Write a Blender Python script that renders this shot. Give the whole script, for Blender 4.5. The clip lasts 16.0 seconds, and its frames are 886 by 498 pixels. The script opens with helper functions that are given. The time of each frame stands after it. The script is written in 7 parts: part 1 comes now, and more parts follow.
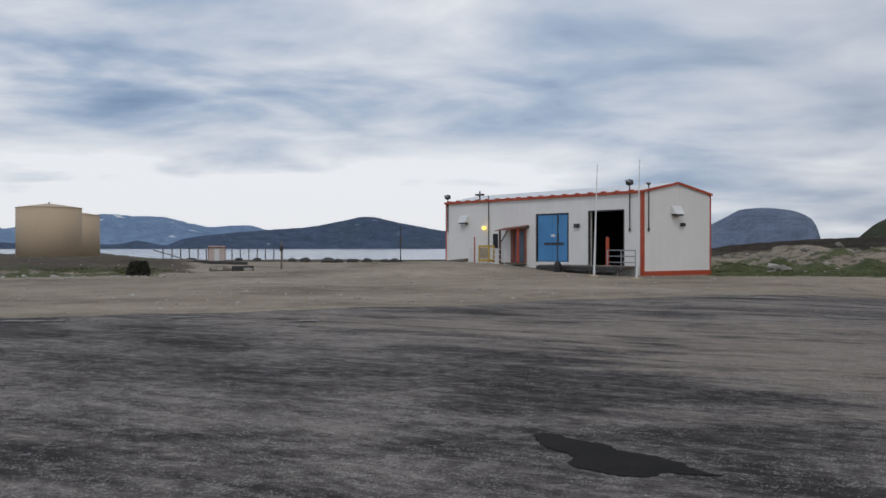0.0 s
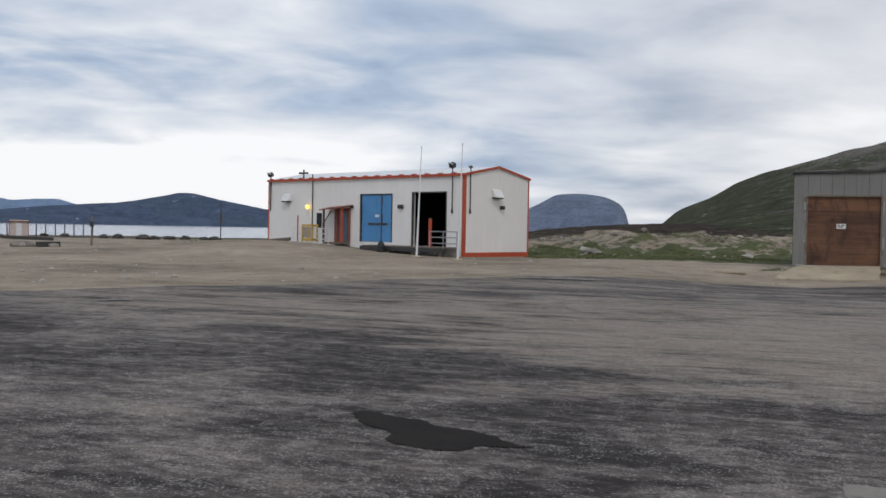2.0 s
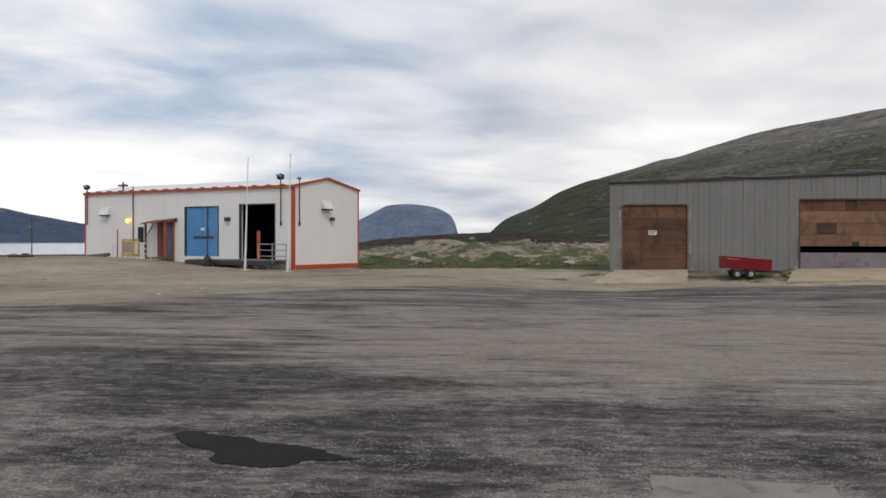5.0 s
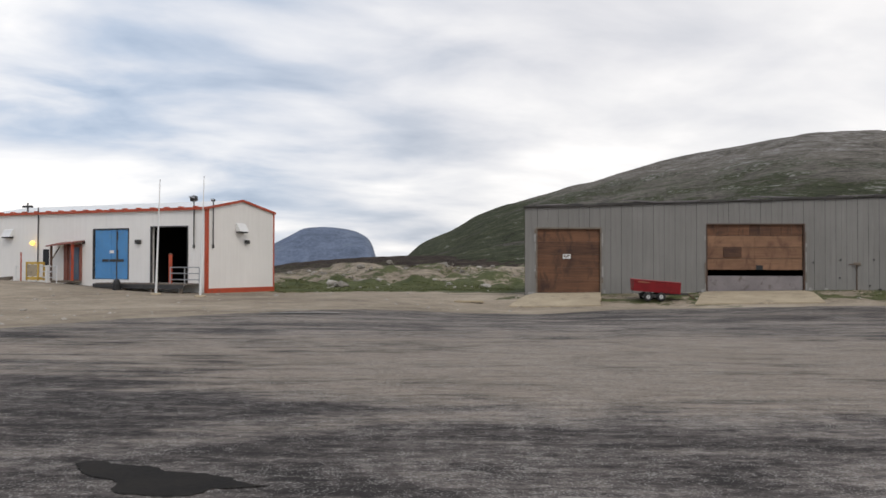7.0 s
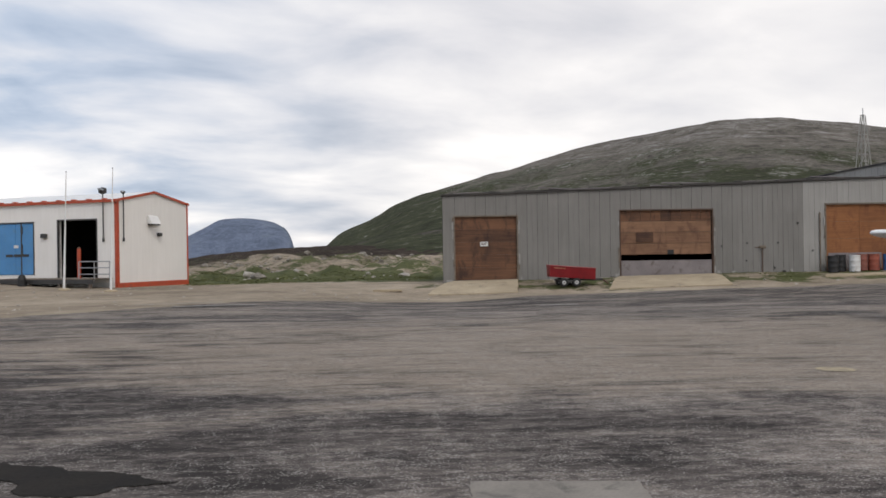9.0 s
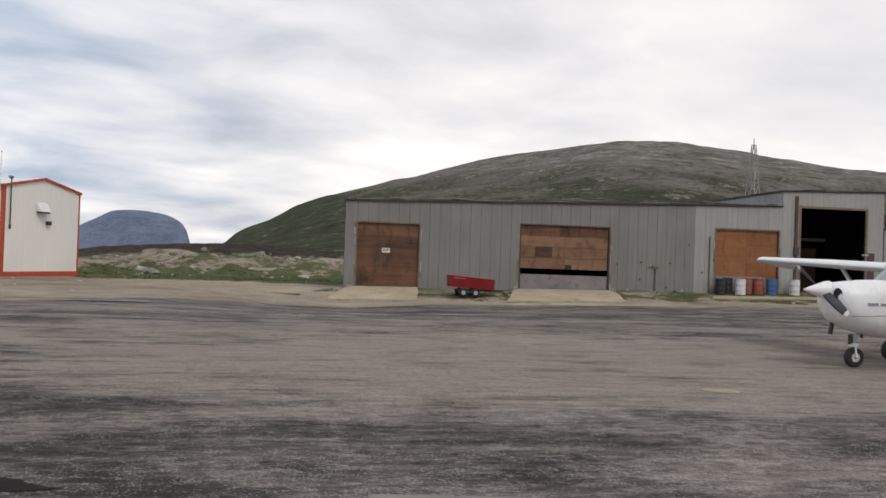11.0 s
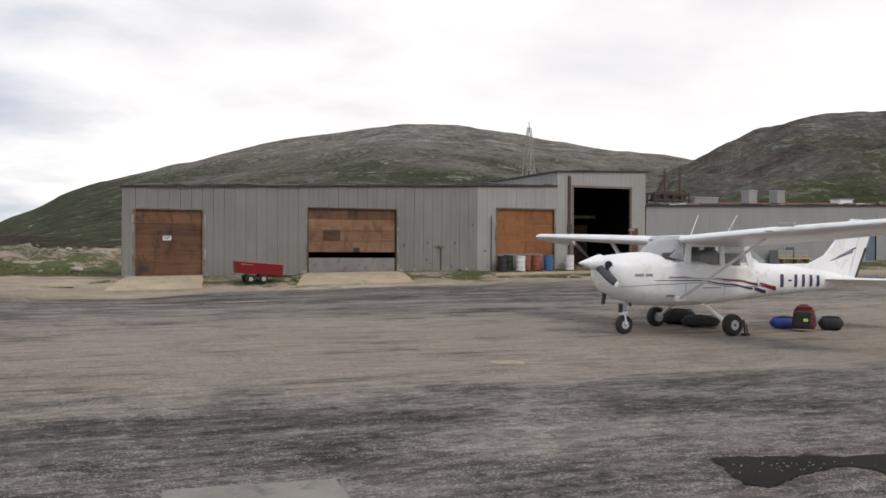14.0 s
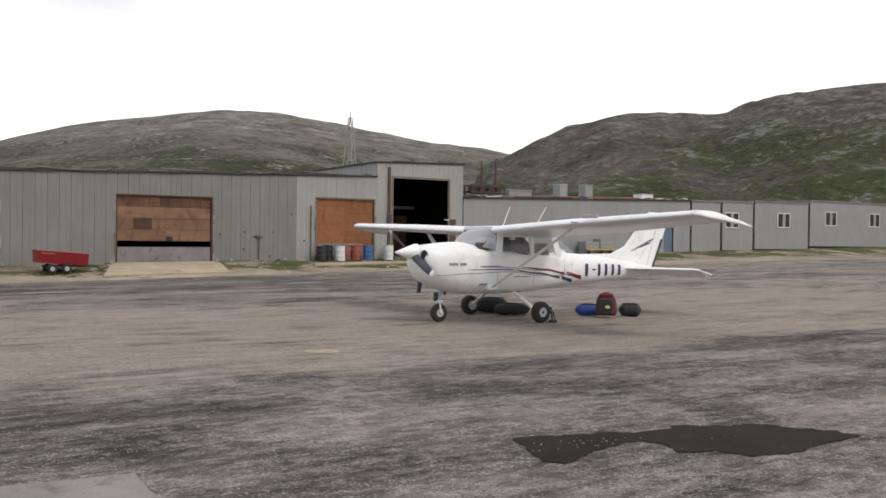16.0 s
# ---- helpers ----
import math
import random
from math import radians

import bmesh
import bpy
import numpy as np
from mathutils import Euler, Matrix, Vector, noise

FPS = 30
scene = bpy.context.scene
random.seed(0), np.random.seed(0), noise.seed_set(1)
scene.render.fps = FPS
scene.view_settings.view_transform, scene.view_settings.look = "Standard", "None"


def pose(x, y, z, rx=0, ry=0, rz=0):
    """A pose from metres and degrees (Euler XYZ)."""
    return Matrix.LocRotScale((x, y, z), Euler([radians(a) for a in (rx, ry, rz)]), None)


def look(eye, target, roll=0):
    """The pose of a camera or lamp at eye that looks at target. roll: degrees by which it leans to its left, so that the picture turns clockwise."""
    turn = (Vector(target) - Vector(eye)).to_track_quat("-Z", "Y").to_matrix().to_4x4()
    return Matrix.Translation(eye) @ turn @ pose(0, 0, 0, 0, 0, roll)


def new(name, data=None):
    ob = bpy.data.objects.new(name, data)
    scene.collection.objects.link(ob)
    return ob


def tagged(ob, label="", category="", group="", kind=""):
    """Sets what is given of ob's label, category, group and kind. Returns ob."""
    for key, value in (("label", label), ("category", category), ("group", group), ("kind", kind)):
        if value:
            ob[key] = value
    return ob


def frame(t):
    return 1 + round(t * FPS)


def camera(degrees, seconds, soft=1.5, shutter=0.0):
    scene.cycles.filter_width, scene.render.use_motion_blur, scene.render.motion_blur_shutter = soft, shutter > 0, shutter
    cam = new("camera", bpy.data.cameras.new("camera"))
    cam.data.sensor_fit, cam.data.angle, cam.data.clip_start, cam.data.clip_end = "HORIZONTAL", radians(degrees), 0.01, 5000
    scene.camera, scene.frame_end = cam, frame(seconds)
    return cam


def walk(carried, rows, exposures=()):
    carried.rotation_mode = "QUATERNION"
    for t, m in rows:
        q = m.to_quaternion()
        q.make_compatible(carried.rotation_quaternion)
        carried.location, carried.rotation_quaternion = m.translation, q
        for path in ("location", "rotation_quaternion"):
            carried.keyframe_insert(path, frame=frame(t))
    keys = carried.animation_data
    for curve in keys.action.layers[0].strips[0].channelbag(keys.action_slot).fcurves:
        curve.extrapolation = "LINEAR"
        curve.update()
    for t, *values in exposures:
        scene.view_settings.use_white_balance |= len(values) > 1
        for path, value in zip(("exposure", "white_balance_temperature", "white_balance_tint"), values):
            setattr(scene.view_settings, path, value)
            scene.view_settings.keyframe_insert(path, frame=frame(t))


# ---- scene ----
cam = camera(51.46, 16.0, soft=1.6)
PATH = [
    (0.0, pose(-0.078, 0.068, 1.629, 89.837, -0.002, -4.952)),
    (0.5, pose(-0.085, 0.062, 1.620, 89.446, -0.813, -7.314)),
    (1.0, pose(-0.083, 0.071, 1.619, 89.197, -0.928, -10.229)),
    (1.5, pose(-0.072, 0.065, 1.612, 88.757, -0.989, -13.132)),
    (2.0, pose(-0.057, 0.067, 1.613, 88.700, -1.034, -15.875)),
    (2.5, pose(-0.044, 0.069, 1.606, 88.759, -1.057, -17.934)),
    (3.0, pose(-0.030, 0.048, 1.610, 88.555, -0.957, -20.455)),
    (3.5, pose(-0.020, 0.045, 1.615, 88.995, -1.085, -22.193)),
    (4.0, pose(-0.018, 0.027, 1.619, 89.201, -0.657, -23.997)),
    (6.5, pose(0.007, -0.032, 1.631, 90.504, -0.183, -29.727)),
    (7.0, pose(0.019, -0.049, 1.632, 90.930, -0.133, -31.468)),
    (7.5, pose(0.032, -0.059, 1.627, 90.614, 0.293, -32.335)),
    (8.0, pose(0.055, -0.061, 1.626, 89.904, 0.858, -33.053)),
    (8.5, pose(0.067, -0.068, 1.623, 89.971, 0.234, -34.535)),
    (9.0, pose(0.085, -0.075, 1.623, 90.221, 0.830, -36.484)),
    (9.5, pose(0.070, -0.074, 1.633, 90.618, -0.270, -39.291)),
    (12.0, pose(0.024, 0.019, 1.685, 90.369, -1.516, -45.597)),
    (12.5, pose(0.030, 0.040, 1.677, 90.505, -0.979, -48.803)),
    (13.0, pose(0.016, 0.040, 1.665, 89.849, -0.860, -51.271)),
    (13.5, pose(-0.007, 0.011, 1.660, 89.849, -0.537, -53.604)),
    (14.0, pose(0.007, -0.003, 1.658, 89.885, -0.307, -55.885)),
    (14.5, pose(0.010, -0.022, 1.649, 89.681, -0.691, -58.398)),
    (15.0, pose(0.016, -0.043, 1.643, 89.578, -0.524, -60.999)),
    (15.5, pose(0.023, -0.064, 1.632, 89.484, -0.712, -63.953)),
    (16.0, pose(0.034, -0.084, 1.633, 89.385, -0.683, -66.995)),
]
walk(cam, PATH, exposures=[(0.0, -0.42, 6300, 10), (1.4, -0.38, 6400, 10), (2.0, -0.21, 6450, 10), (3.0, -0.25, 6500, 11), (4.0, -0.18, 6650, 11), (6.8, 0.06, 6800, 11), (9.5, 0.06, 6900, 12), (13.0, 0.10, 6950, 12), (14.5, 0.33, 7000, 12), (16.0, 0.42, 7050, 12)])


# ---- sky and sun ----
class Nodes:
    """Short hand for building a node tree."""

    def __init__(self, tree):
        self.tree = tree
        tree.nodes.clear()

    def add(self, kind, **settings):
        node = self.tree.nodes.new(kind)
        for key, value in settings.items():
            if key == "operation":
                node.operation = value
            elif key == "blend":
                node.blend_type = value
        return node

    def link(self, a, b):
        self.tree.links.new(a, b)

    def put(self, socket, value):
        if hasattr(value, "is_linked"):
            self.link(value, socket)
        else:
            socket.default_value = value

    def math(self, op, a, b=0.0, c=0.0):
        node = self.add("ShaderNodeMath", operation=op)
        for socket, value in zip(node.inputs, (a, b, c)):
            self.put(socket, value)
        return node.outputs[0]

    def noise(self, vector, scale, detail=4.0, rough=0.55, distortion=0.0):
        node = self.add("ShaderNodeTexNoise")
        self.put(node.inputs["Vector"], vector)
        node.inputs["Scale"].default_value = scale
        node.inputs["Detail"].default_value = detail
        node.inputs["Roughness"].default_value = rough
        node.inputs["Distortion"].default_value = distortion
        return node.outputs["Fac"]

    def voronoi(self, vector, scale, output="Distance"):
        node = self.add("ShaderNodeTexVoronoi")
        self.put(node.inputs["Vector"], vector)
        node.inputs["Scale"].default_value = scale
        return node.outputs[output]

    def mapping(self, vector, scale=(1, 1, 1), rotation=(0, 0, 0)):
        node = self.add("ShaderNodeMapping")
        self.link(vector, node.inputs["Vector"])
        node.inputs["Scale"].default_value = scale
        node.inputs["Rotation"].default_value = rotation
        return node.outputs[0]

    def ramp(self, fac, stops):
        node = self.add("ShaderNodeValToRGB")
        self.put(node.inputs["Fac"], fac)
        band = node.color_ramp
        while len(band.elements) < len(stops):
            band.elements.new(0.5)
        for element, (place, colour) in zip(band.elements, stops):
            element.position = place
            element.color = (*colour, 1) if len(colour) == 3 else colour
        return node.outputs["Color"]

    def step(self, value, low, high):
        node = self.add("ShaderNodeMapRange")
        node.interpolation_type = "SMOOTHSTEP"
        self.put(node.inputs["Value"], value)
        node.inputs["From Min"].default_value = low
        node.inputs["From Max"].default_value = high
        return node.outputs["Result"]

    def mix(self, fac, a, b, blend="MIX"):
        node = self.add("ShaderNodeMixRGB", blend=blend)
        self.put(node.inputs["Fac"], fac)
        self.put(node.inputs["Color1"], a if hasattr(a, "is_linked") else (*a, 1))
        self.put(node.inputs["Color2"], b if hasattr(b, "is_linked") else (*b, 1))
        return node.outputs["Color"]

    def bump(self, height, strength, distance=0.02, normal=None):
        node = self.add("ShaderNodeBump")
        self.link(height, node.inputs["Height"])
        node.inputs["Strength"].default_value = strength
        node.inputs["Distance"].default_value = distance
        if normal is not None:
            self.link(normal, node.inputs["Normal"])
        return node.outputs["Normal"]


SUN_AZIMUTH, SUN_HEIGHT = 197.0, 50.0
world = bpy.data.worlds.new("sky")
scene.world = world
world.use_nodes = True
w = Nodes(world.node_tree)
w_out = w.add("ShaderNodeOutputWorld")
w_back = w.add("ShaderNodeBackground")
w_sky = w.add("ShaderNodeTexSky")
w_sky.sky_type = "NISHITA"
w_sky.sun_disc = False
w_sky.sun_elevation = radians(SUN_HEIGHT)
w_sky.sun_rotation = radians(SUN_AZIMUTH)
w_clear = w.mix(1.0, w_sky.outputs["Color"], (0.10, 0.10, 0.10), "MULTIPLY")
# a layer of broken cloud, seen in perspective as a flat sheet overhead
w_way = w.add("ShaderNodeTexCoord").outputs["Generated"]
w_xyz = w.add("ShaderNodeSeparateXYZ")
w.link(w_way, w_xyz.inputs[0])
w_up = w.math("ADD", w.math("MAXIMUM", w_xyz.outputs["Z"], 0.0), 0.16)
w_flat = w.add("ShaderNodeCombineXYZ")
w.link(w.math("DIVIDE", w_xyz.outputs["X"], w_up), w_flat.inputs["X"])
w.link(w.math("DIVIDE", w_xyz.outputs["Y"], w_up), w_flat.inputs["Y"])
w_soft = w.noise(w.mapping(w_flat.outputs[0], (1.45, 1.70, 1.0), (0, 0, 0.5)), 1.0, 7.0, 0.50, 0.25)
w_wide = w.noise(w.mapping(w_flat.outputs[0], (0.42, 0.50, 1.0), (0, 0, 0.5)), 1.0, 3.0, 0.5, 0.1)
# the cover grows thinner and brighter towards the side of the sun
w_side = w.math("ADD", w.math("MULTIPLY", w_xyz.outputs["X"], math.sin(radians(106))), w.math("MULTIPLY", w_xyz.outputs["Y"], math.cos(radians(106))))
w_deep = w.math("SUBTRACT", 1.12, w.math("MULTIPLY", w_side, 0.95))
w_thin = w.math("ADD", w.math("MULTIPLY", w.math("SUBTRACT", w_soft, 0.5), w_deep), w.math("MULTIPLY", w_wide, 0.38))
w_thin = w.math("ADD", w_thin, w.math("ADD", w.math("MULTIPLY", w_side, 0.07), 0.485))
w_low = w.math("POWER", w.math("SUBTRACT", 1.0, w.math("MINIMUM", w.math("MAXIMUM", w_xyz.outputs["Z"], 0.0), 1.0)), 9.0)
# a bright gap below a dark bank of cloud over the fjord, and a dull stretch beside it
def w_near(az, low, high):
    return w.step(w.math("ADD", w.math("MULTIPLY", w_xyz.outputs["X"], math.sin(radians(az))), w.math("MULTIPLY", w_xyz.outputs["Y"], math.cos(radians(az)))), low, high)


w_gap = w_near(-12, 0.87, 0.97)
w_dull = w_near(25, 0.972, 0.997)
w_low = w.math("MULTIPLY", w_low, w.math("ADD", 0.41, w.math("SUBTRACT", w.math("MULTIPLY", w_gap, 0.45), w.math("MULTIPLY", w_dull, 0.28))))
w_thin = w.math("SUBTRACT", w.math("ADD", w_thin, w_low), w.math("MULTIPLY", w_near(22, 0.93, 0.99), 0.05))
w_ragged = w.math("ADD", w_xyz.outputs["Z"], w.math("MULTIPLY", w.math("SUBTRACT", w_soft, 0.5), 0.10))
w_bank = w.math("MULTIPLY", w.step(w_ragged, 0.088, 0.118), w.math("SUBTRACT", 1.0, w.step(w_ragged, 0.135, 0.20)))
w_thin = w.math("SUBTRACT", w_thin, w.math("MULTIPLY", w.math("MULTIPLY", w_bank, w_gap), 0.15))
w_cloud = w.ramp(w_thin, [(0.34, (0.19, 0.27, 0.40)), (0.48, (0.275, 0.36, 0.49)), (0.60, (0.39, 0.468, 0.59)), (0.71, (0.53, 0.578, 0.66)), (0.82, (0.65, 0.68, 0.73)), (1.0, (0.86, 0.86, 0.87))])
w_veil = w.ramp(w_thin, [(0.34, (0.285, 0.305, 0.355)), (0.48, (0.37, 0.39, 0.435)), (0.60, (0.47, 0.485, 0.525)), (0.71, (0.575, 0.585, 0.62)), (0.82, (0.67, 0.678, 0.70)), (1.0, (0.86, 0.86, 0.865))])
w_cloud = w.mix(w.math("MULTIPLY", w.step(w_side, -0.12, 0.45), 0.80), w_cloud, w_veil)
w.link(w.mix(0.95, w_clear, w_cloud), w_back.inputs["Color"])
w_back.inputs["Strength"].default_value = 1.3
w.link(w_back.outputs[0], w_out.inputs[0])

sun = new("sun", bpy.data.lights.new("sun", "SUN"))
sun.data.energy = 0.9
sun.data.angle = radians(14)
sun.data.color = (1.0, 0.96, 0.90)
sun_way = Vector((math.sin(radians(SUN_AZIMUTH)) * math.cos(radians(SUN_HEIGHT)), math.cos(radians(SUN_AZIMUTH)) * math.cos(radians(SUN_HEIGHT)), math.sin(radians(SUN_HEIGHT))))
sun.matrix_world = look(sun_way * 100, (0, 0, 0))


# ---- materials ----
def begin(name):
    m = bpy.data.materials.new(name)
    m.use_nodes = True
    n = Nodes(m.node_tree)
    out = n.add("ShaderNodeOutputMaterial")
    shade = n.add("ShaderNodeBsdfPrincipled")
    n.link(shade.outputs[0], out.inputs[0])
    where = n.add("ShaderNodeTexCoord").outputs["Object"]
    return m, n, shade, where


def surface(name, dark, light, rough=0.7, scale=1.0, fine=25.0, metal=0.0, bump=0.15, stretch=(1, 1, 1), spot=None, spot_share=0.35, vary=0.0, coat=0.0, gloss=0.5):
    """A surface of two near colours, with broad and fine variation, stains (spot) and a fine relief."""
    m, n, shade, where = begin(name)
    place = n.mapping(where, stretch)
    broad = n.noise(place, scale, 5, 0.6)
    grain = n.noise(place, fine, 4, 0.65)
    mixed = n.math("ADD", n.math("MULTIPLY", broad, 0.65), n.math("MULTIPLY", grain, 0.35))
    colour = n.ramp(mixed, [(0.33, dark), (0.67, light)])
    if spot is not None:
        stain = n.noise(place, scale * 2.3, 6, 0.7, 0.6)
        colour = n.mix(n.math("MULTIPLY", n.step(stain, 0.62 - spot_share * 0.3, 0.75 - spot_share * 0.2), 0.8), colour, spot)
    if vary:
        info = n.add("ShaderNodeObjectInfo").outputs["Random"]
        lift = n.math("ADD", n.math("MULTIPLY", info, 2 * vary), 1 - vary)
        grey = n.add("ShaderNodeCombineXYZ")
        for socket in grey.inputs:
            n.link(lift, socket)
        colour = n.mix(1.0, colour, grey.outputs[0], "MULTIPLY")
    n.link(colour, shade.inputs["Base Color"])
    n.link(n.math("ADD", n.math("MULTIPLY", broad, 0.25), rough - 0.125), shade.inputs["Roughness"])
    shade.inputs["Metallic"].default_value = metal
    shade.inputs["Coat Weight"].default_value = coat
    shade.inputs["Specular IOR Level"].default_value = gloss
    if bump:
        n.link(n.bump(grain, bump, 0.01), shade.inputs["Normal"])
    return m


def asphalt_material():
    m, n, shade, where = begin("worn asphalt")
    # streaks run along the front of the hangar; the sheet carries the blown dust and the tone of old repairs
    lie = n.mapping(where, (1, 1, 1), (0, 0, radians(34.05)))
    streak = n.noise(n.mapping(lie, (0.11, 0.80, 1)), 1.0, 8, 0.66, 0.35)
    wisp = n.noise(n.mapping(lie, (0.75, 3.0, 1)), 1.0, 7, 0.74, 0.4)
    patch = n.noise(n.mapping(lie, (0.34, 0.46, 1)), 1.0, 7, 0.66, 0.7)
    grain = n.noise(where, 15, 5, 0.85)
    fine = n.noise(where, 52, 3, 0.7)
    chips = n.voronoi(n.mapping(where, (1, 1, 1), (0, 0, 0.7)), 38)
    crowd = n.noise(where, 1.6, 5, 0.72)
    clump = n.noise(n.mapping(lie, (4.0, 7.0, 1)), 1.0, 5, 0.80, 0.4)
    dust = n.add("ShaderNodeAttribute")
    dust.attribute_name = "dust"
    tone = n.add("ShaderNodeAttribute")
    tone.attribute_name = "tone"

    def around(value, gain):
        return n.math("MULTIPLY", n.math("SUBTRACT", value, 0.5), gain)

    def total(*values):
        result = values[0]
        for value in values[1:]:
            result = n.math("ADD", result, value)
        return result

    base = total(0.5, around(patch, 1.25), around(streak, 0.65), around(wisp, 0.95), around(clump, 1.0), around(grain, 0.95), n.math("MULTIPLY", tone.outputs["Fac"], 0.15))
    colour = n.ramp(base, [(0.24, (0.031, 0.0265, 0.025)), (0.45, (0.099, 0.0855, 0.079)), (0.62, (0.183, 0.159, 0.143)), (0.88, (0.288, 0.250, 0.219))])
    blown = total(dust.outputs["Fac"], around(streak, 2.2), around(wisp, 2.0), around(patch, 1.2), around(grain, 0.8))
    sand = n.ramp(total(0.5, around(wisp, 0.9), around(grain, 0.9)), [(0.22, (0.165, 0.137, 0.112)), (0.78, (0.358, 0.300, 0.245))])
    colour = n.mix(n.math("MULTIPLY", n.step(blown, 0.18, 1.0), 0.88), colour, sand)
    # bright chippings where the binder is worn off, dark pits between them
    worn = total(0.35, around(crowd, 0.9), around(clump, 1.5), around(patch, 0.5), n.math("MULTIPLY", tone.outputs["Fac"], 0.10))
    bright = n.math("MULTIPLY", n.math("LESS_THAN", chips, worn), n.step(fine, 0.42, 0.58))
    colour = n.mix(n.math("MULTIPLY", bright, 0.68), colour, (0.40, 0.385, 0.36))
    colour = n.mix(n.math("MULTIPLY", n.step(grain, 0.53, 0.62), 0.78), colour, (0.034, 0.031, 0.029))
    n.link(colour, shade.inputs["Base Color"])
    shade.inputs["Roughness"].default_value = 0.92
    shade.inputs["Specular IOR Level"].default_value = 0.15
    n.link(n.bump(n.math("ADD", grain, n.math("MULTIPLY", chips, 0.6)), 0.6, 0.02), shade.inputs["Normal"])
    return m


def ground_material():
    m, n, shade, where = begin("gravel and tundra")
    grass = n.add("ShaderNodeAttribute")
    grass.attribute_name = "grass"
    soil = n.add("ShaderNodeAttribute")
    soil.attribute_name = "soil"
    broad = n.noise(n.mapping(where, (0.10, 0.16, 1)), 1.0, 5, 0.6, 0.3)
    mid = n.noise(where, 0.9, 6, 0.7)
    grain = n.noise(where, 9.0, 5, 0.75)
    stones = n.voronoi(where, 4.0)
    tone = n.math("ADD", n.math("MULTIPLY", broad, 0.4), n.math("ADD", n.math("MULTIPLY", mid, 0.3), n.math("MULTIPLY", grain, 0.3)))
    gravel = n.ramp(tone, [(0.38, (0.140, 0.113, 0.083)), (0.50, (0.290, 0.239, 0.180)), (0.62, (0.440, 0.372, 0.288))])
    gravel = n.mix(n.math("MULTIPLY", n.math("LESS_THAN", stones, 0.20), 0.45), gravel, (0.36, 0.33, 0.30))
    earth = n.ramp(tone, [(0.36, (0.045, 0.034, 0.026)), (0.62, (0.135, 0.105, 0.080))])
    green = n.ramp(n.math("ADD", n.math("MULTIPLY", mid, 0.5), n.math("MULTIPLY", grain, 0.5)), [(0.36, (0.034, 0.042, 0.015)), (0.52, (0.082, 0.092, 0.036)), (0.68, (0.160, 0.148, 0.074))])
    wild = n.math("ADD", n.math("MULTIPLY", n.noise(where, 0.35, 7, 0.75, 0.4), 1.1), n.math("MULTIPLY", broad, 0.3))
    colour = n.mix(n.step(n.math("ADD", soil.outputs["Fac"], n.math("MULTIPLY", n.math("SUBTRACT", wild, 0.7), 1.1)), 0.38, 0.62), gravel, earth)
    colour = n.mix(n.step(n.math("ADD", grass.outputs["Fac"], n.math("MULTIPLY", n.math("SUBTRACT", wild, 0.7), 2.4)), 0.42, 0.60), colour, green)
    n.link(colour, shade.inputs["Base Color"])
    shade.inputs["Roughness"].default_value = 0.95
    shade.inputs["Specular IOR Level"].default_value = 0.15
    n.link(n.bump(n.math("ADD", grain, n.math("MULTIPLY", mid, 1.2)), 0.6, 0.06), shade.inputs["Normal"])
    return m


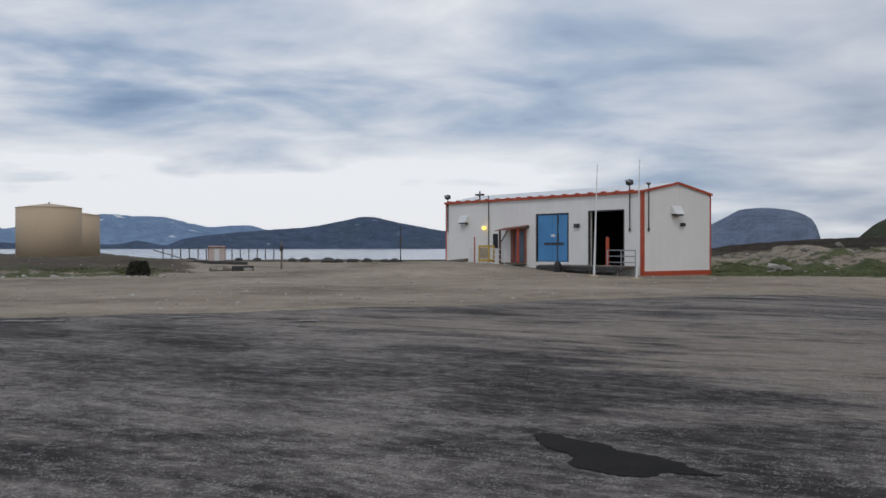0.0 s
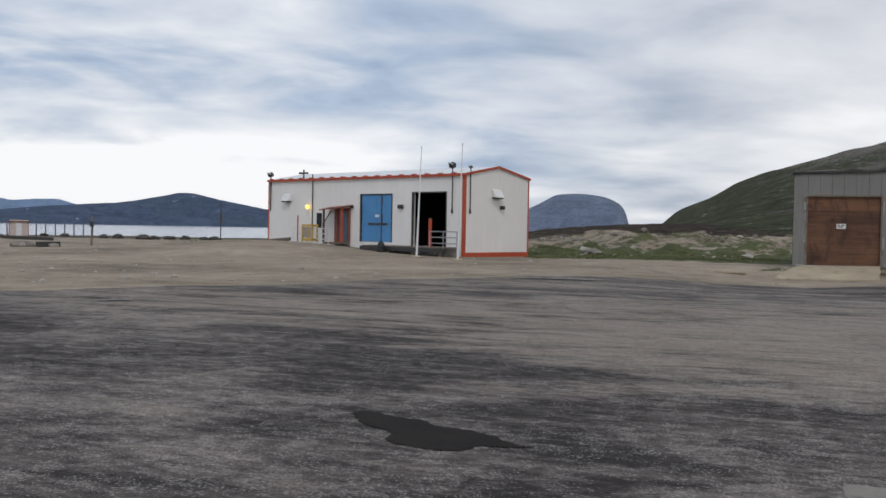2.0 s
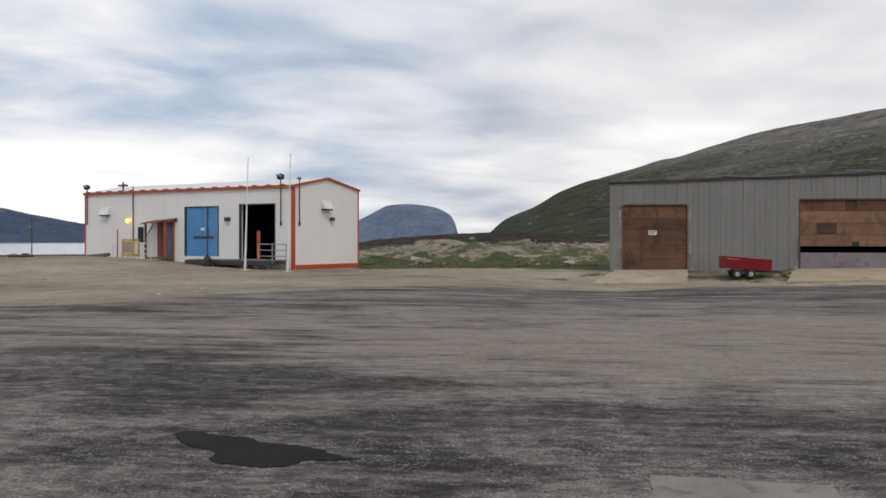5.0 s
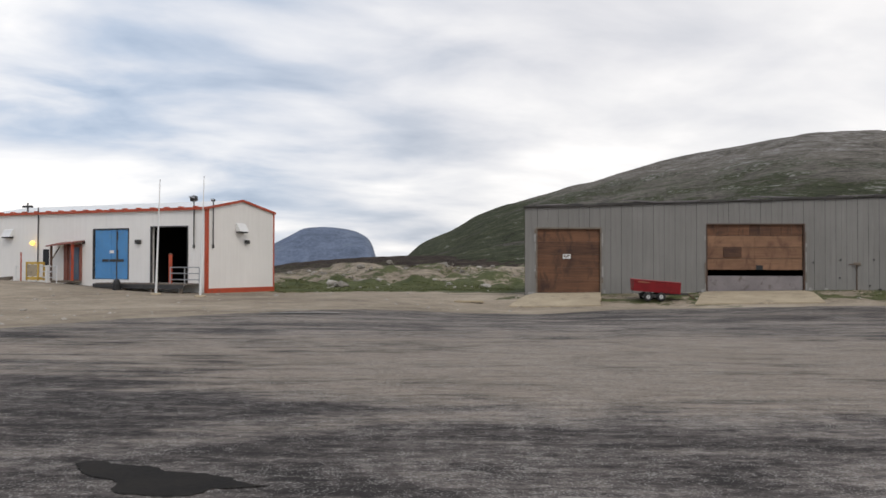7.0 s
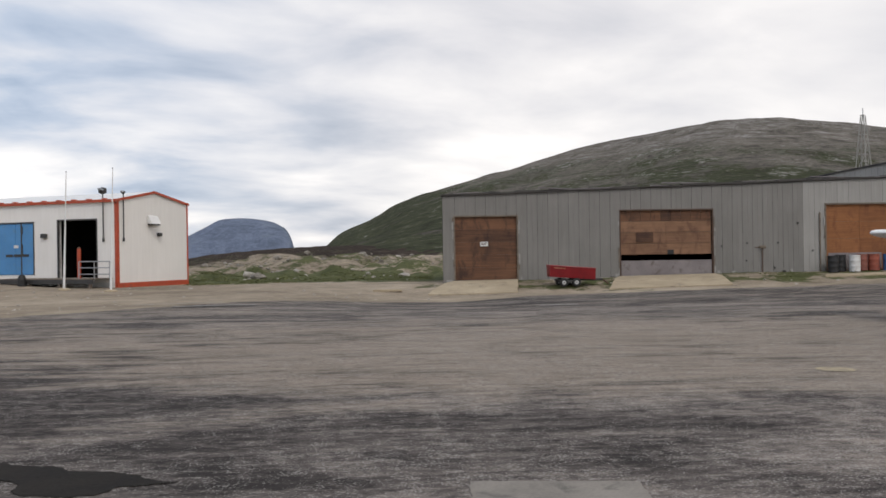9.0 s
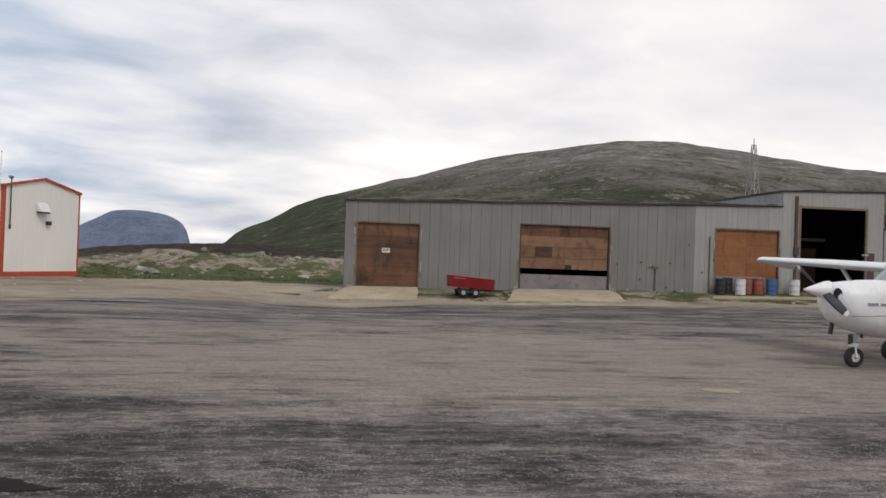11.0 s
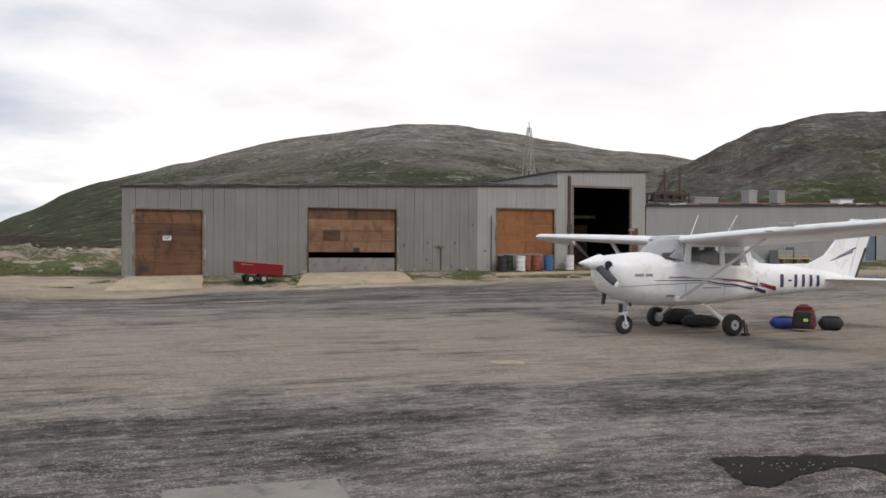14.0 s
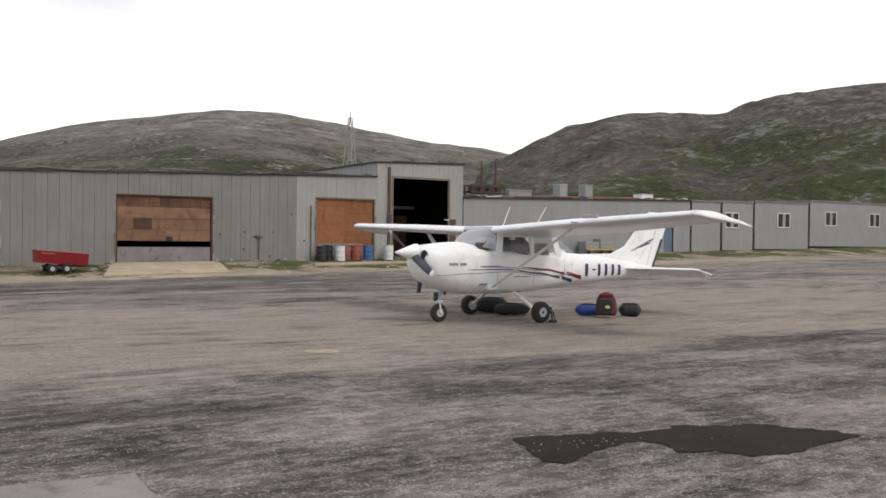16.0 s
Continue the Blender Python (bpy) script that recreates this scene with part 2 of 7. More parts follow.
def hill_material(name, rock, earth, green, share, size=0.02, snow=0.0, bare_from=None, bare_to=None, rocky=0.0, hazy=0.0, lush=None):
    """Bare rock, dry heath and grass on a hillside; size: the patches' frequency per metre; bare_from, bare_to: heights
    between which the cover thins out; hazy: share of distance haze put into the colours.
    """
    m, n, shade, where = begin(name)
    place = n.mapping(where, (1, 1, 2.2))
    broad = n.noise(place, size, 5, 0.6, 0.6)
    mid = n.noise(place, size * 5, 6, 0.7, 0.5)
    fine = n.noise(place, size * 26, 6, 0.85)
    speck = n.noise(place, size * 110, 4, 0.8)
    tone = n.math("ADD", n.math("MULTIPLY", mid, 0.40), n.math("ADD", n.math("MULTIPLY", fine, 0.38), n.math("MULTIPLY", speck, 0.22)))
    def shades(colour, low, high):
        # distance haze is put into the colour: far slopes lose their contrast
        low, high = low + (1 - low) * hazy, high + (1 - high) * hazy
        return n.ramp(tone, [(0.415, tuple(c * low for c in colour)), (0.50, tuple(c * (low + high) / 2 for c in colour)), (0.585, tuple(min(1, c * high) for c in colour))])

    heath = shades(earth, 0.38, 1.75)
    grass = shades(green, 0.42, 1.65)
    bare = shades(rock, 0.36, 1.10)
    cover = n.math("ADD", n.math("MULTIPLY", broad, 0.55), n.math("MULTIPLY", mid, 0.45))
    outcrop = n.math("ADD", n.math("MULTIPLY", fine, 0.55), n.math("MULTIPLY", mid, 0.45))
    if bare_to is not None:
        split = n.add("ShaderNodeSeparateXYZ")
        n.link(where, split.inputs[0])
        high = n.step(n.math("ADD", split.outputs["Z"], n.math("MULTIPLY", n.math("SUBTRACT", broad, 0.5), (bare_to - bare_from) * 1.6)), bare_from, bare_to)
        cover = n.math("SUBTRACT", cover, n.math("SUBTRACT", n.math("MULTIPLY", high, 0.14), 0.045))
        outcrop = n.math("ADD", outcrop, n.math("MULTIPLY", high, 0.045))
        if lush is not None:
            # the end of the hill towards the water is greener
            green_end = n.math("SUBTRACT", 1.0, n.step(n.math("DIVIDE", split.outputs["X"], split.outputs["Y"]), *lush))
            cover = n.math("ADD", cover, n.math("MULTIPLY", green_end, 0.11))
            outcrop = n.math("SUBTRACT", outcrop, n.math("MULTIPLY", green_end, 0.03))
    colour = n.mix(n.step(cover, 0.55 - share * 0.2, 0.63 - share * 0.2), heath, grass)
    colour = n.mix(n.step(outcrop, 0.535 - rocky, 0.605 - rocky), colour, bare)
    if snow:
        drift = n.noise(n.mapping(where, (1, 1, 2.5)), size * 3, 3, 0.5, 0.3)
        colour = n.mix(n.step(drift, 0.74 - snow * 0.1, 0.76 - snow * 0.1), colour, (0.68, 0.72, 0.77))
    n.link(colour, shade.inputs["Base Color"])
    shade.inputs["Roughness"].default_value = 0.95
    shade.inputs["Specular IOR Level"].default_value = 0.1
    n.link(n.bump(n.math("ADD", fine, n.math("MULTIPLY", mid, 2.0)), 0.8, 0.10 / size * 0.3), shade.inputs["Normal"])
    return m


def water_material():
    m, n, shade, where = begin("fjord water")
    wave = n.noise(n.mapping(where, (0.02, 0.09, 1)), 1.0, 5, 0.6)
    n.link(n.ramp(wave, [(0.35, (0.26, 0.29, 0.33)), (0.65, (0.38, 0.41, 0.45))]), shade.inputs["Base Color"])
    shade.inputs["Roughness"].default_value = 0.22
    n.link(n.bump(n.noise(n.mapping(where, (0.15, 0.5, 1)), 1.0, 4, 0.6), 0.3, 0.3), shade.inputs["Normal"])
    return m


def siding_material(name, dark, light, streak, rust=0.25, vary=0.05):
    """Painted sheet metal with rain streaks and dirt."""
    m, n, shade, where = begin(name)
    streaks = n.noise(n.mapping(where, (7, 7, 0.35)), 1.0, 5, 0.65)
    cloud = n.noise(n.mapping(where, (0.5, 0.5, 0.4)), 1.0, 4, 0.6)
    grain = n.noise(where, 40, 3, 0.6)
    info = n.add("ShaderNodeObjectInfo").outputs["Random"]
    tone = n.math("ADD", n.math("MULTIPLY", streaks, 0.5), n.math("MULTIPLY", cloud, 0.5))
    tone = n.math("ADD", tone, n.math("MULTIPLY", n.math("SUBTRACT", info, 0.5), vary * 2))
    colour = n.ramp(tone, [(0.30, dark), (0.70, light)])
    dirt = n.noise(n.mapping(where, (3, 3, 0.8)), 1.0, 6, 0.7, 0.5)
    colour = n.mix(n.math("MULTIPLY", n.step(dirt, 0.60, 0.78), rust), colour, streak)
    n.link(colour, shade.inputs["Base Color"])
    n.link(n.math("ADD", n.math("MULTIPLY", grain, 0.2), 0.45), shade.inputs["Roughness"])
    n.link(n.bump(n.math("ADD", cloud, n.math("MULTIPLY", grain, 0.1)), 0.25, 0.02), shade.inputs["Normal"])
    return m


def plywood_material(name, dark, light, stain):
    m, n, shade, where = begin(name)
    grain = n.noise(n.mapping(where, (0.7, 3, 14)), 1.0, 6, 0.65, 0.4)
    cloud = n.noise(n.mapping(where, (0.5, 1, 0.9)), 1.0, 5, 0.65)
    info = n.add("ShaderNodeObjectInfo").outputs["Random"]
    tone = n.math("ADD", n.math("MULTIPLY", grain, 0.5), n.math("MULTIPLY", cloud, 0.5))
    tone = n.math("ADD", tone, n.math("MULTIPLY", n.math("SUBTRACT", info, 0.5), 0.24))
    colour = n.ramp(tone, [(0.34, dark), (0.66, light)])
    wet = n.noise(n.mapping(where, (2.0, 2, 0.9)), 1.0, 6, 0.7, 0.5)
    colour = n.mix(n.math("MULTIPLY", n.step(wet, 0.47, 0.70), 0.8), colour, stain)
    n.link(colour, shade.inputs["Base Color"])
    shade.inputs["Roughness"].default_value = 0.8
    n.link(n.bump(grain, 0.25, 0.01), shade.inputs["Normal"])
    return m


def glass_material(name, tint=(0.9, 0.93, 0.95), haze=0.04):
    """A thin clear sheet: lets light through and mirrors the sky at a slant."""
    m = bpy.data.materials.new(name)
    m.use_nodes = True
    n = Nodes(m.node_tree)
    out = n.add("ShaderNodeOutputMaterial")
    both = n.add("ShaderNodeMixShader")
    clear = n.add("ShaderNodeBsdfTransparent")
    clear.inputs["Color"].default_value = (*tint, 1)
    shine = n.add("ShaderNodeBsdfGlossy")
    shine.inputs["Roughness"].default_value = 0.08
    slant = n.add("ShaderNodeLayerWeight").outputs["Facing"]
    n.link(n.math("ADD", n.math("MULTIPLY", n.math("POWER", slant, 3.0), 0.55), 0.05), both.inputs[0])
    n.link(clear.outputs[0], both.inputs[1])
    n.link(shine.outputs[0], both.inputs[2])
    # pale diffuse film: dust, plus painted sky sheen where haze is strong
    film = n.add("ShaderNodeBsdfDiffuse")
    film.inputs["Color"].default_value = (0.7, 0.7, 0.7, 1)
    dusty = n.add("ShaderNodeMixShader")
    dusty.inputs[0].default_value = haze
    n.link(both.outputs[0], dusty.inputs[1])
    n.link(film.outputs[0], dusty.inputs[2])
    n.link(dusty.outputs[0], out.inputs[0])
    return m


ASPHALT = asphalt_material()
GROUND = ground_material()
HEATH = hill_material("heath hillside", (0.320, 0.303, 0.289), (0.168, 0.152, 0.130), (0.054, 0.060, 0.033), 0.26, 0.022, bare_from=20, bare_to=48, rocky=-0.008, lush=(0.62, 0.86))
CRAG = hill_material("rocky hillside", (0.212, 0.200, 0.193), (0.112, 0.098, 0.084), (0.058, 0.067, 0.030), 0.34, 0.026, bare_from=12, bare_to=40, rocky=0.004)
BROWN_RIDGE = hill_material("brown peat ridge", (0.085, 0.070, 0.058), (0.046, 0.034, 0.026), (0.045, 0.042, 0.022), 0.1, 0.05)
# the blue of these three is distance haze mixed into the rock's colour
HAZED_FAR_ROCK = hill_material("far rock with blue haze in its colour", (0.095, 0.125, 0.185), (0.078, 0.106, 0.165), (0.070, 0.102, 0.145), 0.2, 0.004, 0.5, hazy=0.45)
HAZED_FARTHEST_ROCK = hill_material("farthest rock with blue haze in its colour", (0.255, 0.340, 0.465), (0.205, 0.295, 0.435), (0.19, 0.275, 0.40), 0.2, 0.003, 0.75, hazy=0.6)
HAZED_DOME_ROCK = hill_material("bare island rock with blue haze in its colour", (0.215, 0.250, 0.325), (0.165, 0.202, 0.280), (0.155, 0.192, 0.250), 0.3, 0.004, hazy=0.55)
WATER = water_material()
GREY_SIDING = siding_material("weathered grey sheet metal", (0.160, 0.153, 0.142), (0.232, 0.223, 0.208), (0.14, 0.11, 0.09), 0.35, 0.02)
PALE_SIDING = siding_material("pale grey sheet metal", (0.255, 0.247, 0.232), (0.36, 0.350, 0.332), (0.18, 0.15, 0.12), 0.4, 0.05)
MODULE_SIDING = siding_material("grey painted module wall", (0.228, 0.227, 0.224), (0.300, 0.299, 0.295), (0.20, 0.19, 0.175), 0.35, 0.02)
WHITE_SIDING = siding_material("off-white sheet metal", (0.76, 0.735, 0.70), (0.86, 0.835, 0.80), (0.60, 0.56, 0.51), 0.2, 0.012)
RED_TRIM = surface("orange red painted trim", (0.38, 0.055, 0.022), (0.52, 0.085, 0.035), 0.5, 1.5, 30, spot=(0.25, 0.07, 0.04))
RUST_RED = surface("dull rust red paint", (0.20, 0.070, 0.050), (0.29, 0.105, 0.078), 0.7, 1.5, 25, spot=(0.15, 0.07, 0.055))
BLUE_PAINT = surface("blue painted steel", (0.055, 0.215, 0.46), (0.085, 0.29, 0.58), 0.45, 0.8, 30, spot=(0.10, 0.25, 0.42))
DULL_BLUE = surface("faded grey blue paint", (0.075, 0.115, 0.165), (0.115, 0.165, 0.225), 0.6, 1.5, 25, spot=(0.16, 0.17, 0.18))
PLYWOOD = plywood_material("weathered brown plywood", (0.056, 0.026, 0.016), (0.180, 0.084, 0.043), (0.032, 0.016, 0.012))
PLYWOOD_PALE = plywood_material("weathered pale plywood", (0.155, 0.080, 0.046), (0.275, 0.150, 0.086), (0.100, 0.047, 0.030))
PLYWOOD_ORANGE = plywood_material("orange plywood", (0.180, 0.068, 0.025), (0.310, 0.126, 0.046), (0.150, 0.052, 0.022))
OLD_WOOD = surface("grey old timber", (0.10, 0.075, 0.055), (0.24, 0.20, 0.16), 0.85, 1.2, 12, stretch=(1, 1, 4), vary=0.15)
GREY_BOARD = surface("grey painted board", (0.16, 0.14, 0.145), (0.25, 0.225, 0.225), 0.8, 0.9, 15, spot=(0.10, 0.08, 0.07), vary=0.08)
DRUM_RED_WOOD = surface("faded red batten", (0.34, 0.115, 0.070), (0.50, 0.20, 0.14), 0.8, 2, 20)
TAR = surface("black tar roofing", (0.030, 0.028, 0.027), (0.085, 0.078, 0.072), 0.9, 0.6, 10, bump=0.4, vary=0.2)
CONCRETE = surface("dusty concrete", (0.300, 0.240, 0.160), (0.455, 0.375, 0.262), 0.9, 0.7, 14, spot=(0.20, 0.165, 0.120), bump=0.3)
SLAB = surface("pale concrete patch", (0.150, 0.136, 0.118), (0.268, 0.245, 0.214), 0.9, 1.6, 40, spot=(0.098, 0.090, 0.081), spot_share=0.3, bump=0.3)
STEEL = surface("galvanised steel", (0.30, 0.31, 0.32), (0.46, 0.47, 0.48), 0.45, 2, 30, metal=0.7)
DARK_STEEL = surface("dark steel", (0.035, 0.035, 0.036), (0.075, 0.072, 0.070), 0.6, 2, 30, metal=0.3)
RUST = surface("rusted steel", (0.060, 0.036, 0.027), (0.125, 0.074, 0.052), 0.85, 2, 25, vary=0.1)
WHITE_PAINT = surface("white paint", (0.66, 0.66, 0.65), (0.78, 0.78, 0.77), 0.5, 2, 30, bump=0.05)
RED_PAINT = surface("red paint", (0.20, 0.008, 0.014), (0.28, 0.014, 0.020), 0.4, 2, 30, spot=(0.14, 0.015, 0.018), bump=0.05)
YELLOW_PAINT = surface("yellow paint", (0.50, 0.32, 0.05), (0.64, 0.42, 0.08), 0.5, 2, 30)
RUBBER = surface("black rubber", (0.012, 0.012, 0.012), (0.030, 0.029, 0.028), 0.8, 4, 40)
BLACK = surface("black plastic", (0.010, 0.010, 0.011), (0.022, 0.022, 0.023), 0.6, 4, 40)
TANK_PAINT = surface("beige tank paint", (0.500, 0.385, 0.270), (0.545, 0.425, 0.305), 0.75, 0.10, 1.5, stretch=(1, 1, 1), bump=0.0, gloss=0.2)
# near-black so that insides read as unlit: the shade is in the colour
SHADED_INSIDE = surface("bare inside with shade in its colour", (0.005, 0.0045, 0.004), (0.011, 0.0095, 0.008), 0.95, 0.6, 10, gloss=0.05)
DARK_GLASS = surface("dark window glass", (0.014, 0.015, 0.018), (0.024, 0.026, 0.030), 0.25, 1, 5, bump=0.0, gloss=0.2)


# ---- building blocks ----
def thing(name, m, label, category, group="", kind=""):
    ob = new(name)
    ob.empty_display_size = 0.3
    ob.matrix_world = m
    return tagged(ob, label, category, group, kind)


def mesh_of(bm, name, smooth=False):
    me = bpy.data.meshes.new(name)
    bmesh.ops.recalc_face_normals(bm, faces=bm.faces)
    if smooth:
        for face in bm.faces:
            face.smooth = True
    bm.to_mesh(me)
    bm.free()
    return me


def part(name, bm, material, parent, label="", smooth=False, kind=""):
    me = mesh_of(bm, name, smooth)
    me.materials.append(material)
    ob = new(name, me)
    ob.parent = parent
    return tagged(ob, label, kind=kind)


def solo(name, bm, material, m, label, category, group="", kind="", smooth=False):
    me = mesh_of(bm, name, smooth)
    me.materials.append(material)
    ob = new(name, me)
    ob.matrix_world = m
    return tagged(ob, label, category, group, kind)


def box(lo, hi, bevel=0.0, bm=None, m=None):
    bm = bm or bmesh.new()
    lo, hi = Vector(lo), Vector(hi)
    made = bmesh.ops.create_cube(bm, size=1.0)["verts"]
    for v in made:
        v.co = Vector([(a + b) / 2 + c * (b - a) for a, b, c in zip(lo, hi, v.co)])
    if bevel:
        edges = list({e for v in made for e in v.link_edges})
        made = bmesh.ops.bevel(bm, geom=edges, offset=bevel, segments=2, affect="EDGES", profile=0.7)["verts"]
    if m is not None:
        bmesh.ops.transform(bm, matrix=m, verts=list({v for v in made}))
    return bm


def rod(a, b, r, r2=None, seg=10, bm=None):
    """A round bar from a to b."""
    bm = bm or bmesh.new()
    a, b = Vector(a), Vector(b)
    r2 = r if r2 is None else r2
    q = (b - a).to_track_quat("Z", "Y")
    rings = []
    for c, k in ((a, r), (b, r2)):
        rings.append([bm.verts.new(c + q @ Vector((k * math.cos(2 * math.pi * i / seg), k * math.sin(2 * math.pi * i / seg), 0))) for i in range(seg)])
    for i in range(seg):
        bm.faces.new((rings[0][i], rings[0][(i + 1) % seg], rings[1][(i + 1) % seg], rings[1][i]))
    bm.faces.new(rings[0][::-1])
    bm.faces.new(rings[1])
    return bm


def loft(rings, bm=None, caps=True):
    bm = bm or bmesh.new()
    made = [[bm.verts.new(p) for p in ring] for ring in rings]
    k = len(made[0])
    for a, b in zip(made, made[1:]):
        for i in range(k):
            bm.faces.new((a[i], a[(i + 1) % k], b[(i + 1) % k], b[i]))
    if caps:
        bm.faces.new(made[0][::-1])
        bm.faces.new(made[-1])
    return bm


def spin_shape(profile, seg=24, bm=None):
    """A turned shape round z: profile is (radius, height) from bottom to top."""
    return loft([[(r * math.cos(2 * math.pi * i / seg), r * math.sin(2 * math.pi * i / seg), z) for i in range(seg)] for r, z in profile], bm)


def smooth_step(a, b, v):
    k = min(1.0, max(0.0, (v - a) / (b - a)))
    return k * k * (3 - 2 * k)


def spread(v, table):
    """Smooth interpolation in a short table of (place, value)."""
    if v <= table[0][0]:
        return table[0][1]
    for (a, p), (b, q) in zip(table, table[1:]):
        if v <= b:
            return p + (q - p) * smooth_step(a, b, v)
    return table[-1][1]


def flow(v, table):
    """A smooth curve through a short table, with no flat steps at its points."""
    if v <= table[0][0]:
        return table[0][1]
    if v >= table[-1][0]:
        return table[-1][1]
    i = next(k for k in range(len(table) - 1) if v <= table[k + 1][0])
    (a, p), (b, q) = table[i], table[i + 1]
    before, after = table[max(0, i - 1)], table[min(len(table) - 1, i + 2)]
    wide = b - a
    m0, m1 = (q - before[1]) / (b - before[0]) * wide, (after[1] - p) / (after[0] - a) * wide
    k = (v - a) / wide
    return p * (2 * k ** 3 - 3 * k * k + 1) + m0 * (k ** 3 - 2 * k * k + k) + q * (3 * k * k - 2 * k ** 3) + m1 * (k ** 3 - k * k)


def lerp(v, table):
    if v <= table[0][0]:
        return table[0][1]
    for (a, p), (b, q) in zip(table, table[1:]):
        if v <= b:
            return p + (q - p) * (v - a) / (b - a)
    return table[-1][1]


# ---- the lie of the land ----
HANGAR = pose(29.2, 39.3, 0, 0, 0, -34.05)
FRONT = (0.8286, -0.5599)
WHITE = pose(15.0, 48.8, 0, 0, 0, 32.0)
SEA = -6.0


def coast(az):
    return spread(az, [(-180, 300), (-40, 300), (-16, 260), (-12, 150), (20, 145), (24, 190), (29, 330), (34, 900)])


def land(x, y):
    """Height of the ground."""
    r = math.hypot(x, y)
    az = math.degrees(math.atan2(x, y))
    u = (x - 29.2) * FRONT[0] + (y - 39.3) * FRONT[1]
    deep = x * 0.5599 + y * 0.8286
    z = 0.0190 * max(0.0, min(u, 120)) * smooth_step(14, 40, deep)
    # the apron falls towards the hangar and rises again to its doors
    z -= 0.45 * smooth_step(20, 40, deep) * smooth_step(-9, 0, u) * (1 - smooth_step(42.5 + 1.5 * smooth_step(14, 20, u), 48.3 + 2.2 * smooth_step(14, 20, u), deep))
    z -= 0.045 * smooth_step(8.0, 4.5, math.hypot(x - 17.0, y - 7.3))
    # the gravel bank in front of the white shed
    z += 0.70 * math.exp(-(((x - 4.2) / 7.0) ** 2 + ((y - 57) / 8.0) ** 2)) * smooth_step(40, 48, r)
    # the soil bank below the tanks, and rough hummocks beyond the grass
    z += 0.55 * math.exp(-(((az + 17) / 6.5) ** 2 + ((r - 90) / 25) ** 2))
    rough = smooth_step(52, 75, r) * smooth_step(18, 23, az) * (1 - smooth_step(38, 60, az))
    z += rough * (0.60 * noise.noise((x * 0.12, y * 0.12, 3.1)) + 0.75 * noise.noise((x * 0.38, y * 0.38, 7.7)) + 0.45 * noise.noise((x * 0.9, y * 0.9, 1.7)))
    z += smooth_step(50, 62, r) * (1 - smooth_step(-12, -8, az)) * smooth_step(-40, -32, az) * (0.30 * noise.noise((x * 0.22, y * 0.22, 4.4)) + 0.28 * noise.noise((x * 0.6, y * 0.6, 2.7)) + 0.12)
    z += 1.0 * math.exp(-((r - 92) / 13) ** 2) * smooth_step(22, 27, az) * (1 - smooth_step(42, 55, az)) * (1 + 0.5 * noise.noise((x * 0.2, y * 0.2, 8.8)))
    z += smooth_step(75, 120, r) * smooth_step(20, 26, az) * (1 - smooth_step(60, 75, az)) * 0.8
    z -= 0.45 * smooth_step(60, 150, r) * (1 - smooth_step(16, 24, az)) * smooth_step(-40, -25, az)
    z += 0.03 * noise.noise((x * 0.2, y * 0.2, 0.3)) * smooth_step(22, 40, r)
    z += 0.10 * noise.noise((x * 0.07, y * 0.07, 5.3)) * smooth_step(50, 80, r)
    away = coast(az)
    z = z + (SEA - 4 - z) * smooth_step(away, away * 1.35, r)
    return z


def apron_edge(az):
    return lerp(az, [(-180, 60), (-60, 45), (-30, 26), (-20, 23.4), (-8, 23.6), (5.5, 25.6), (16, 30), (22, 32), (28, 35), (33, 37), (39, 40.3), (43, 41.5), (52, 43.5), (61, 46.5), (75, 52), (84, 59), (93, 72), (110, 95), (180, 60)])


def polar_sheet(azimuths, radii, height, attributes=()):
    """A sheet round the origin on rings; attributes: (name, function of x, y)."""
    count = len(azimuths)
    points = [(0, 0, height(0, 0))] if len(radii) and radii[0] > 0 else []
    base = len(points)
    for r in radii:
        for az in azimuths:
            a = radians(az)
            x, y = r * math.sin(a), r * math.cos(a)
            points.append((x, y, height(x, y)))
    faces = []
    whole = azimuths[-1] - azimuths[0] > 355
    for i in range(len(radii) - 1):
        for j in range(count if whole else count - 1):
            k = (j + 1) % count
            faces.append((base + i * count + j, base + (i + 1) * count + j, base + (i + 1) * count + k, base + i * count + k))
    if base and whole:
        faces += [(0, base + j, base + (j + 1) % count) for j in range(count)]
    me = bpy.data.meshes.new("sheet")
    me.from_pydata(points, [], faces)
    for name, rule in attributes:
        layer = me.attributes.new(name, "FLOAT", "POINT")
        layer.data.foreach_set("value", [rule(p[0], p[1]) for p in points])
    me.polygons.foreach_set("use_smooth", [True] * len(me.polygons))
    me.update()
    return me


def grass_share(x, y):
    r, az = math.hypot(x, y), math.degrees(math.atan2(x, y))
    r += 5 * noise.noise((x * 0.12, y * 0.12, 6.1)) + 2.5 * noise.noise((x * 0.5, y * 0.5, 3.3))
    g = smooth_step(50, 58, r) * smooth_step(19, 22, az) * (1 - smooth_step(37, 50, az)) * 0.85 * (1 - 0.48 * smooth_step(66, 84, r))
    g = max(g, 0.98 * smooth_step(55, 59, r) * (1 - smooth_step(68, 76, r)) * smooth_step(19, 21, az) * (1 - smooth_step(31, 34, az)))
    g = max(g, 0.55 * smooth_step(60, 75, r) * smooth_step(-3, 1, az) * (1 - smooth_step(6, 12, az)))
    g = max(g, 0.36 * smooth_step(50, 62, r) * (1 - smooth_step(-14, -9, az)))
    g = max(g, 0.62 * smooth_step(48, 52, r) * (1 - smooth_step(57, 63, r)) * (1 - smooth_step(-13, -11, az)))
    g = max(g, 0.25 * smooth_step(80, 120, r))
    deep = x * 0.5599 + y * 0.8286
    g = max(g, 0.62 * smooth_step(42, 46, deep) * smooth_step(33, 38, az))
    return g


